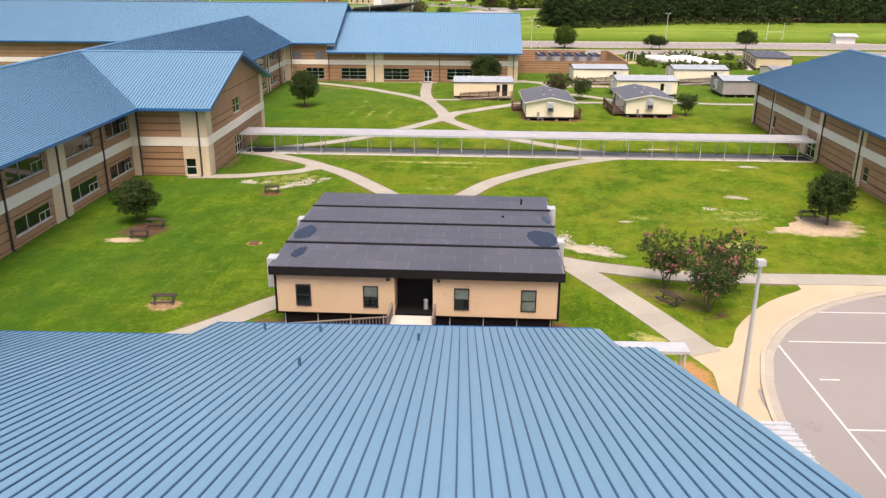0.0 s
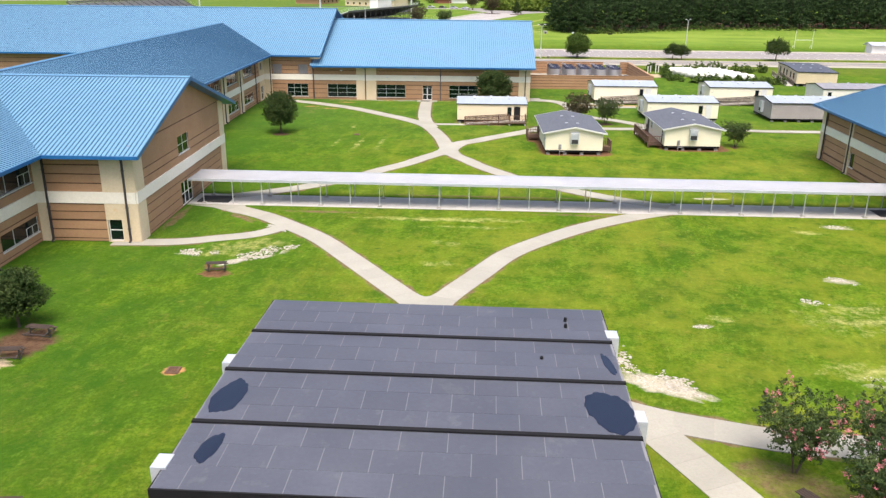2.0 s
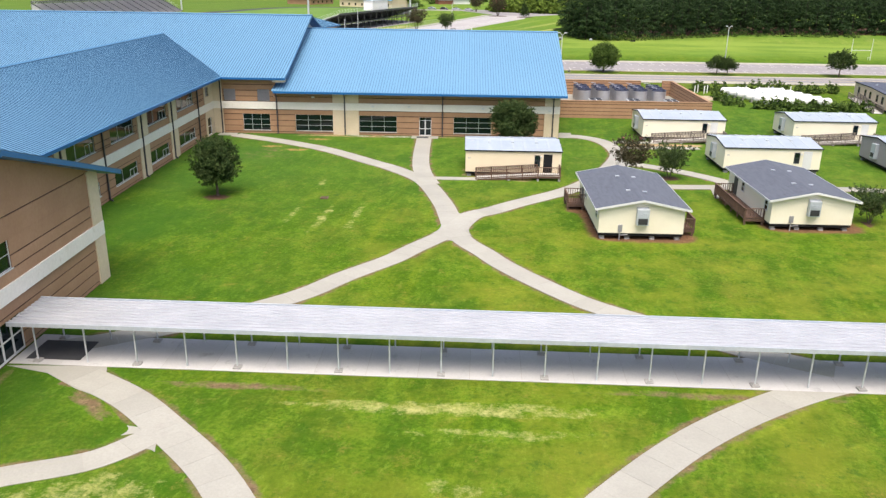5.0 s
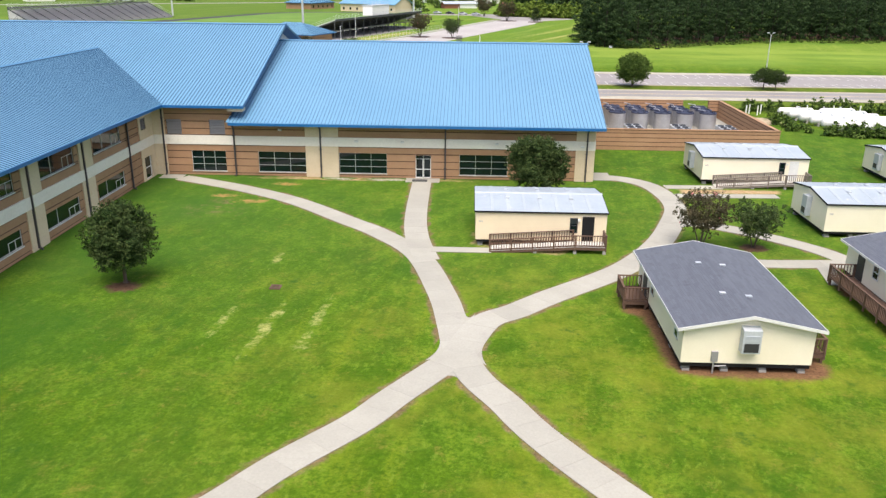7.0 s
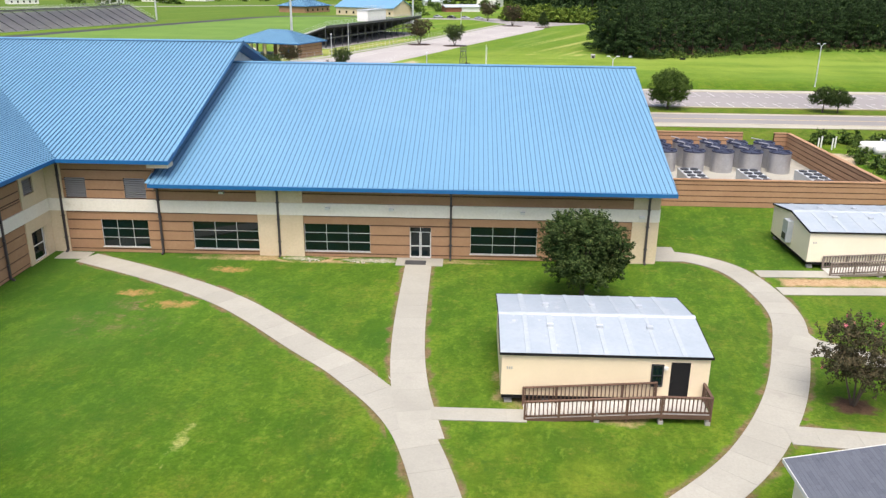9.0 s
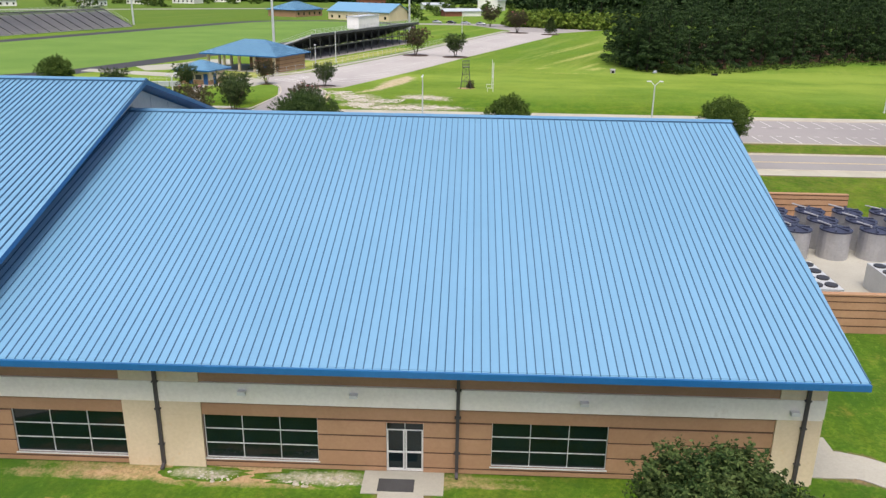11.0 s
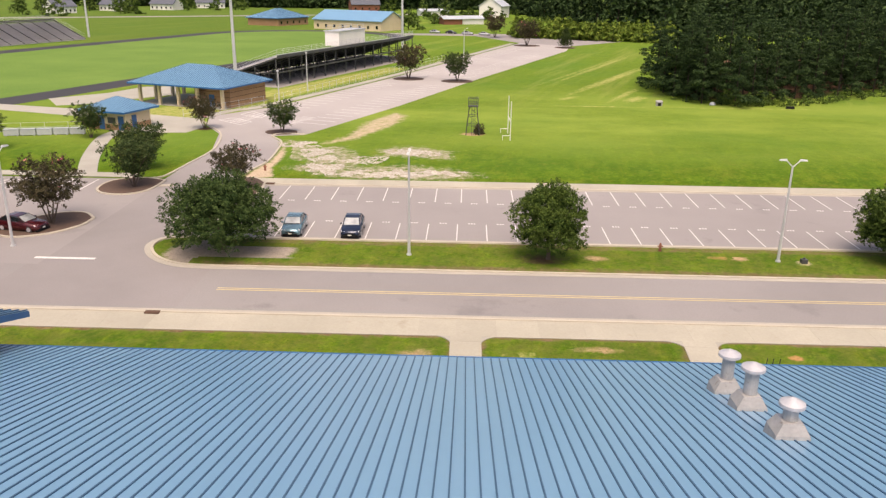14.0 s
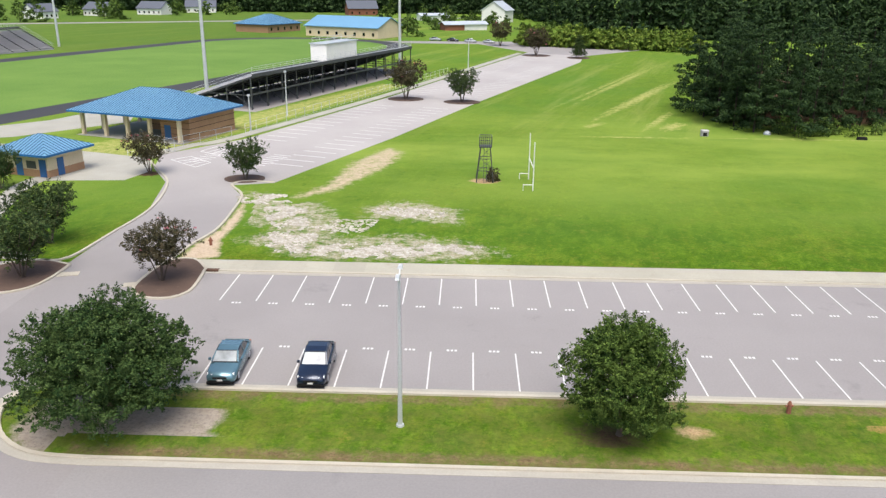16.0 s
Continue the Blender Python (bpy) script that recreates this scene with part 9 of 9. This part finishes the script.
_m.box(-10.3, 10.3, -7.4, 7.4, 0.02, 0.08)
part("floor_slab", _m, CONCRETE, pav)
solo("pavement", slab([(-84.0, 322.5), (-78.5, 314.5), (-74.5, 316.5), (-67.6, 324.9), (-63.0, 330.5), (-66.5, 343.0), (-73.3, 340.9), (-76.5, 331.0)], -0.1, 0.025), CONCRETE, "pale concrete forecourt between the pavilion and the track", "path", "structure")
for _q in (((-46.0, 302.7), (-44.2, 305.0), (-40.4, 301.5), (-41.5, 298.8)), ((-44.0, 308.4), (-42.8, 311.6), (-39.6, 308.1), (-39.8, 305.2))):
    _m = Mesh()
    _c = [Vector((*p, 0.030)) for p in _q]
    for k in range(4):
        _m.beam(_c[k], _c[(k + 1) % 4], 0.16, 0.012)
    for k in range(1, 4):
        _m.beam(_c[0].lerp(_c[3], k / 4), _c[1].lerp(_c[2], (k + 0.5) / 4.5), 0.14, 0.012)
    solo("bay_marking", _m, LINE_WHITE, "white hatched bay painted on the driveway", "road marking", "structure")
hut = thing("ticket_hut", (-58.9, 295.4, 0), "small tan ticket hut with blue doors and a blue hipped roof", "hut", turn=-17.0)
hip_roof(hut, 3.5, 3.2, 2.95, 4.6, 0.75)
_m = Mesh()
_m.box(-3.4, 3.4, -2.8, 2.8, 0, 2.85)
part("wall", _m, CREAM, hut)
for x in (-0.9, 2.6):
    _m = Mesh()
    _m.box(x - 0.5, x + 0.5, -2.86, -2.8, 0.05, 2.15)
    part("door", _m, DOOR_BLUE, hut, "blue door")
_m = Mesh()
_m.box(3.4, 3.46, -1.4, -0.4, 0.05, 2.15)
part("door", _m, DOOR_BLUE, hut, "blue door")
_m = Mesh()
_m.box(0.2, 1.6, -2.85, -2.8, 1.0, 1.9)
part("window", _m, STEEL_DARK, hut)
_m = Mesh()
_m.box(-3.43, 3.43, -2.83, 2.83, 0, 0.9)
part("plinth", _m, BRICK, hut)


def grandstand(u0, u1, v_back, depth, back, rows, label, face=1, frame=True):
    """Raked seating on a steel frame along u, seats falling away from v_back by face."""
    g = thing("grandstand", st((u0 + u1) / 2, v_back), label, "grandstand", turn=90 + ST)
    h = (u1 - u0) / 2
    for i in range(rows):
        y = face * depth * i / rows
        z = back - (back - 0.9) * i / rows
        m = Mesh()
        m.box(-h, h, min(y, y + face * 0.30), max(y, y + face * 0.30), z, z + 0.05)
        part("bench", m, GALV, g)
        m = Mesh()
        y2 = y + face * 0.3
        m.box(-h, h, min(y2, y2 + face * depth / rows * 0.75), max(y2, y2 + face * depth / rows * 0.75), z - 0.46, z - 0.42)
        part("footboard", m, BLEACHER, g)
    if frame:
        # added dark sheet that stands for the shade below the open seating
        m = Mesh()
        a = [(-h, 0.1, back - 0.62), (-h, face * depth, 0.30), (-h, face * depth, 0.36), (-h, 0.1, back - 0.54)]
        m.solid(a, [(h, p[1], p[2]) for p in a])
        part("under_deck", m, STEEL_DARK, g)
    else:
        m = Mesh()
        a = [(-h, 0, 0.1), (-h, face * depth, 0.1), (-h, face * depth, 0.3), (-h, 0, back - 1.1)]
        a = a if face > 0 else a[::-1]
        m.solid(a, [(h, p[1], p[2]) for p in a])
        part("riser_block", m, BLEACHER, g)
    n = int((u1 - u0) / 5.2)
    for i in range(n + 1):
        x = -h + 2 * h * i / n
        m = Mesh()
        for q in (0.02, 0.33, 0.66, 0.97):
            z = back - (back - 0.9) * q - 0.5
            if z > 0.2:
                m.beam((x, face * depth * q, 0), (x, face * depth * q, z), 0.2 if frame else 0.1)
        m.beam((x, 0, back - 0.6), (x, face * depth, 0.3), 0.22, 0.3)
        m.beam((x, 0, 0.3), (x, face * depth * 0.33, back * 0.6 - 0.4), 0.1)
        if back > 4:
            m.beam((x, 0, 2.6), (x, face * depth * 0.6, 2.6), 0.12)
        part("frame", m, STEEL_DARK, g)
    m = Mesh()
    for z in (back - 0.6, 2.8):
        if z > 1.5:
            m.beam((-h, 0, z), (h, 0, z), 0.22, 0.3)
    m.box(-h, h, min(0, -face * 0.05), max(0, -face * 0.05), back - 0.5, back - 0.1)
    part("back_beam", m, STEEL_DARK, g)
    m = Mesh()
    for i in range(int((u1 - u0) / 2.4) + 1):
        x = -h + i * 2.4
        m.tube((x, 0, back), (x, 0, back + 1.1), 0.03, 0.03, 5)
    for z in (0.4, 0.75, 1.1):
        m.tube((-h, 0, back + z), (h, 0, back + z), 0.025, 0.025, 5)
    for s in (-1, 1):
        for z in (0.5, 1.0):
            m.tube((s * h, 0, back + z), (s * h, face * depth, 0.9 + z), 0.025, 0.025, 5)
    part("guard_rail", m, POLE, g)
    return g


grandstand(311.0, 384.0, -156.0, 17.0, 6.5, 20, "long raised metal grandstand on a dark steel frame", face=1)
grandstand(312.0, 391.0, -299.0, 13.5, 7.0, 15, "grey metal bleachers across the playing field", face=-1, frame=False)
box = thing("press_box", st(346.5, -158.4), "white press box on top of the grandstand", "press box", turn=90 + ST)
_m = Mesh()
_m.box(-7.0, 7.0, -1.9, 1.9, 6.3, 9.7)
_cabin = part("cabin", _m, WHITE_SIDING, box)
for x in (-5.6, -2.8, 0.0, 2.8, 5.6):
    _m = Mesh()
    _m.box(x - 1.1, x + 1.1, 1.9, 1.94, 7.4, 8.6)
    part("window", _m, STEEL_DARK, _cabin)
_m = Mesh()
_m.box(-7.25, 7.25, -2.15, 2.15, 9.7, 9.85)
part("roof", _m, WHITE_METAL, box)
_m = Mesh()
for x in (-6.6, -3.3, 0, 3.3, 6.6):
    for y in (-1.7, 1.7):
        _m.tube((x, y, 9.8), (x, y, 10.9), 0.04, 0.04, 6)
for y in (-1.7, 1.7):
    for z in (10.35, 10.9):
        _m.tube((-6.6, y, z), (6.6, y, z), 0.035, 0.035, 6)
part("roof_rail", _m, POLE, box)
solo("pavement", slab([st(309, -174)[:2], st(386, -174)[:2], st(386, -154.5)[:2], st(309, -154.5)[:2]][::-1], -0.1, 0.02), ASPHALT, "dark ground under the grandstand", "ground", "structure")


def fence(a, b, h, label, every=3.0):
    f = thing("fence", ((a[0] + b[0]) / 2, (a[1] + b[1]) / 2, 0), label, "fence", "chain-link fences")
    a, b = Vector((a[0], a[1], 0)), Vector((b[0], b[1], 0))
    c = (a + b) / 2
    n = int((b - a).length / every)
    for i in range(n + 1):
        p = a.lerp(b, i / n) - c
        m = Mesh()
        m.tube(p, p + Vector((0, 0, h)), 0.035, 0.035, 6)
        part("post", m, POLE, f)
    m = Mesh()
    for z in (0.08, h * 0.5, h - 0.03):
        m.tube(a - c + Vector((0, 0, z)), b - c + Vector((0, 0, z)), 0.022, 0.022, 5)
    part("rail", m, POLE, f)


fence((-47.2, 307.5), (-52.0, 311.0), 1.8, "grey chain-link fence beside the pavilion")
fence((-52.0, 303.5), (-43.0, 320.0), 1.5, "grey chain-link fence beside the stadium walk")
fence((-41.6, 322.5), (-12.8, 409.0), 1.5, "grey chain-link fence beside the stadium parking")
fence((-90.0, 285.0), (-62.0, 292.5), 1.3, "low grey fence on the stadium lawn")
_m = Mesh()
_m.box(-1.0, 1.0, -0.4, 0.4, 0.1, 1.0)
for x in (-0.8, 0.7):
    _m.box(x, x + 0.1, -0.38, 0.38, 0, 0.1)
_m.box(-1.03, 1.03, -0.43, 0.43, 0.92, 0.98)
_crate = _m.data("crate", WHITE_METAL)
for i in range(5):
    solo("crate", _crate, WHITE_METAL, "pale metal equipment crate in a row by the fence", "crate", group="crates by the fence", m=pose(-70.93, 286.77, 0, 0, 0, 14) @ Matrix.Translation((i * 2.2, 0, 0)))

goal = thing("goal_post", (0.2, 290.0, 0), "white twin goal posts with crossbar and stays on the field", "goal post")
for x, y, h in ((0, 0, 5.6), (-0.1, 5.6, 5.6)):
    _m = Mesh()
    _m.tube((x, y, 0), (x, y, h), 0.075, 0.06, 8)
    part("upright", _m, FRAME_WHITE, goal)
    _m = Mesh()
    _m.tube((x, y, 0.7), (x - 1.1, y, 0.7), 0.05, 0.05, 8)
    _m.tube((x - 1.1, y, 0.7), (x - 1.1, y, 0.0), 0.04, 0.04, 8)
    part("stay", _m, FRAME_WHITE, goal)
_m = Mesh()
_m.tube((0, 0, 2.6), (-0.1, 5.6, 2.6), 0.07, 0.07, 8)
part("crossbar", _m, FRAME_WHITE, goal)
goal2 = copy_thing(goal, pose(101.6, 276.0, 0, 0, 0, -85))
stand = thing("watch_stand", (-5.2, 294.4, 0), "dark steel watch stand with a small caged platform", "tower")
for sx in (-1, 1):
    for sy in (-1, 1):
        _m = Mesh()
        _m.beam((sx * 1.0, sy * 1.0, 0), (sx * 0.55, sy * 0.55, 4.2), 0.09)
        part("leg", _m, STEEL_DARK, stand)
for z in (1.4, 2.8):
    q = 1.0 - 0.45 * z / 4.2
    _m = Mesh()
    for a, b in (((-q, -q), (q, -q)), ((q, -q), (q, q)), ((q, q), (-q, q)), ((-q, q), (-q, -q))):
        _m.beam((*a, z), (*b, z), 0.06)
        _m.beam((*a, z), (b[0] * 0.85, b[1] * 0.85, z + 1.3), 0.04)
    part("brace", _m, STEEL_DARK, stand)
_m = Mesh()
for i in range(9):
    _m.beam((0.15, -0.9 + i * 0.04, i * 0.45), (-0.15, -0.9 + i * 0.04, i * 0.45), 0.04)
_m.beam((0.18, -0.95, 0), (0.18, -0.55, 4.2), 0.05)
_m.beam((-0.18, -0.95, 0), (-0.18, -0.55, 4.2), 0.05)
part("ladder", _m, STEEL_DARK, stand)
_m = Mesh()
_m.box(-0.75, 0.75, -0.75, 0.75, 4.15, 4.25)
for s in (-1, 1):
    for i in range(7):
        _m.beam((s * 0.72, -0.7 + i * 0.233, 4.2), (s * 0.72, -0.7 + i * 0.233, 5.4), 0.05)
        _m.beam((-0.7 + i * 0.233, s * 0.72, 4.2), (-0.7 + i * 0.233, s * 0.72, 5.4), 0.05)
    for z in (4.7, 5.4):
        _m.beam((s * 0.72, -0.72, z), (s * 0.72, 0.72, z), 0.07)
        _m.beam((-0.72, s * 0.72, z), (0.72, s * 0.72, z), 0.07)
part("cage", _m, STEEL_DARK, stand)
_r = random.Random(3)
woods("stand_weeds", "tall brown-green weeds at the foot of the watch stand", [(-4.2 + _r.uniform(-0.5, 0.7), 294.3 + _r.uniform(-0.7, 0.7), _r.uniform(1.0, 1.9), 0.5, 90, 0.14, 0.02) for _ in range(9)], LEAF_BRONZE, 0.03)


def far_building(at, hx, hy, h, ridge, turn, label, walls, tops, name="building", category="building", hipped=False, trim=WHITE_SIDING, windows=5):
    b = thing(name, at, label, category, turn=turn)
    m = Mesh()
    m.box(-hx, hx, -hy, hy, 0, h)
    part("wall", m, walls, b)
    if hipped:
        hip_roof(b, hx, hy, h, h + ridge, 0.8, tops)
    else:
        for s in (-1, 1):
            m = Mesh()
            a = [(-hx - 0.6, 0, h + ridge), (-hx - 0.6, s * (hy + 0.7), h - 0.15), (hx + 0.6, s * (hy + 0.7), h - 0.15), (hx + 0.6, 0, h + ridge)]
            a = a if s < 0 else a[::-1]
            m.solid([(p[0], p[1], p[2] - 0.25) for p in a], a)
            part("roof_slope", m, tops, b)
        for x in (-hx, hx - 0.2):
            m = Mesh()
            m.solid([(x, -hy, h), (x + 0.2, -hy, h), (x + 0.2, hy, h), (x, hy, h)], [(x, -0.1, h + ridge - 0.2), (x + 0.2, -0.1, h + ridge - 0.2), (x + 0.2, 0.1, h + ridge - 0.2), (x, 0.1, h + ridge - 0.2)])
            part("gable", m, walls, b)
    for i in range(windows):
        x = -hx + 2 * hx * (i + 0.5) / windows
        m = Mesh()
        m.box(x - 0.55, x + 0.55, -hy - 0.06, -hy, 0.9, min(h - 0.4, 2.2))
        part("window", m, GLASS, b)
    return b


far_building((-56.5, 548.0, 0), 18.0, 9.5, 4.4, 3.8, -26, "tan field house with a blue gabled roof", CREAM, BLUE_ROOF, "field_house", windows=8)
far_building((-99.5, 575.0, 0), 11.5, 9.2, 3.6, 4.0, 64, "small tan building with a blue hipped roof", BRICK, BLUE_ROOF, "field_house", hipped=True, windows=5)
far_building((8.6, 684.0, 0), 8.0, 7.0, 7.0, 5.0, 70, "pale grey barn among scrub", WHITE_SIDING, WHITE_METAL, "barn", windows=0)
far_building((-82.0, 765.0, 0), 10.0, 6.0, 4.5, 5.0, 20, "red brick house far off", BRICK_RED, SHINGLE, "house", windows=4)
for x, y, turn, hx in ((-252.0, 664.0, 60, 7.0), (-237.0, 708.0, -20, 8.0), (-213.0, 734.0, -15, 9.0), (-196.0, 776.0, 15, 10.0), (-300.0, 640.0, 40, 9.0)):
    far_building((x, y, 0), hx, 6.0, 4.0, 4.2, turn, "white clapboard house with a grey roof", WHITE_SIDING, SHINGLE, "house", windows=5)
for x, y, hx, mat in ((-16.0, 600.0, 5.0, BRICK_RED), (-6.0, 606.0, 6.0, WHITE_SIDING), (-30.0, 700.0, 9.0, WHITE_SIDING)):
    far_building((x, y, 0), hx, 4.0, 3.0, 1.2, 20, "small old shed among scrub", mat, WHITE_METAL, "shed", windows=0)
far_building((-66.0, 255.0, 0), 0.01 + 3.0, 2.0, 2.6, 0.6, 0, "small white shed behind the mown field", WHITE_SIDING, WHITE_METAL, "shed", windows=0).location = (121.5, 264.0, 0)
_spots = []
for x, y in ((-258, 633), (-234, 626), (-217, 668), (-206, 663), (-251, 700), (-61, 719), (-34, 549), (-196, 725), (-226, 700), (-180, 735), (-165, 745), (-330, 640), (-280, 668), (-241, 622), (-256, 712), (-213, 674), (-229, 688), (-222, 742), (-205, 760), (-180, 780), (-172, 770), (-62, 770), (-40, 765), (-20, 640), (5, 640), (-38, 612)):
    _spots.append((x, y, _r.uniform(7, 12), _r.uniform(4, 6), 300, 0.9, 0.5))
for k in range(40):
    _spots.append((_r.uniform(-40, 60), _r.uniform(600, 740), _r.uniform(2, 5), _r.uniform(2, 4), 120, 0.8, 0.1))
woods("yard_trees", "scattered green trees round far houses", _spots, LEAF_OAK, 0.2)
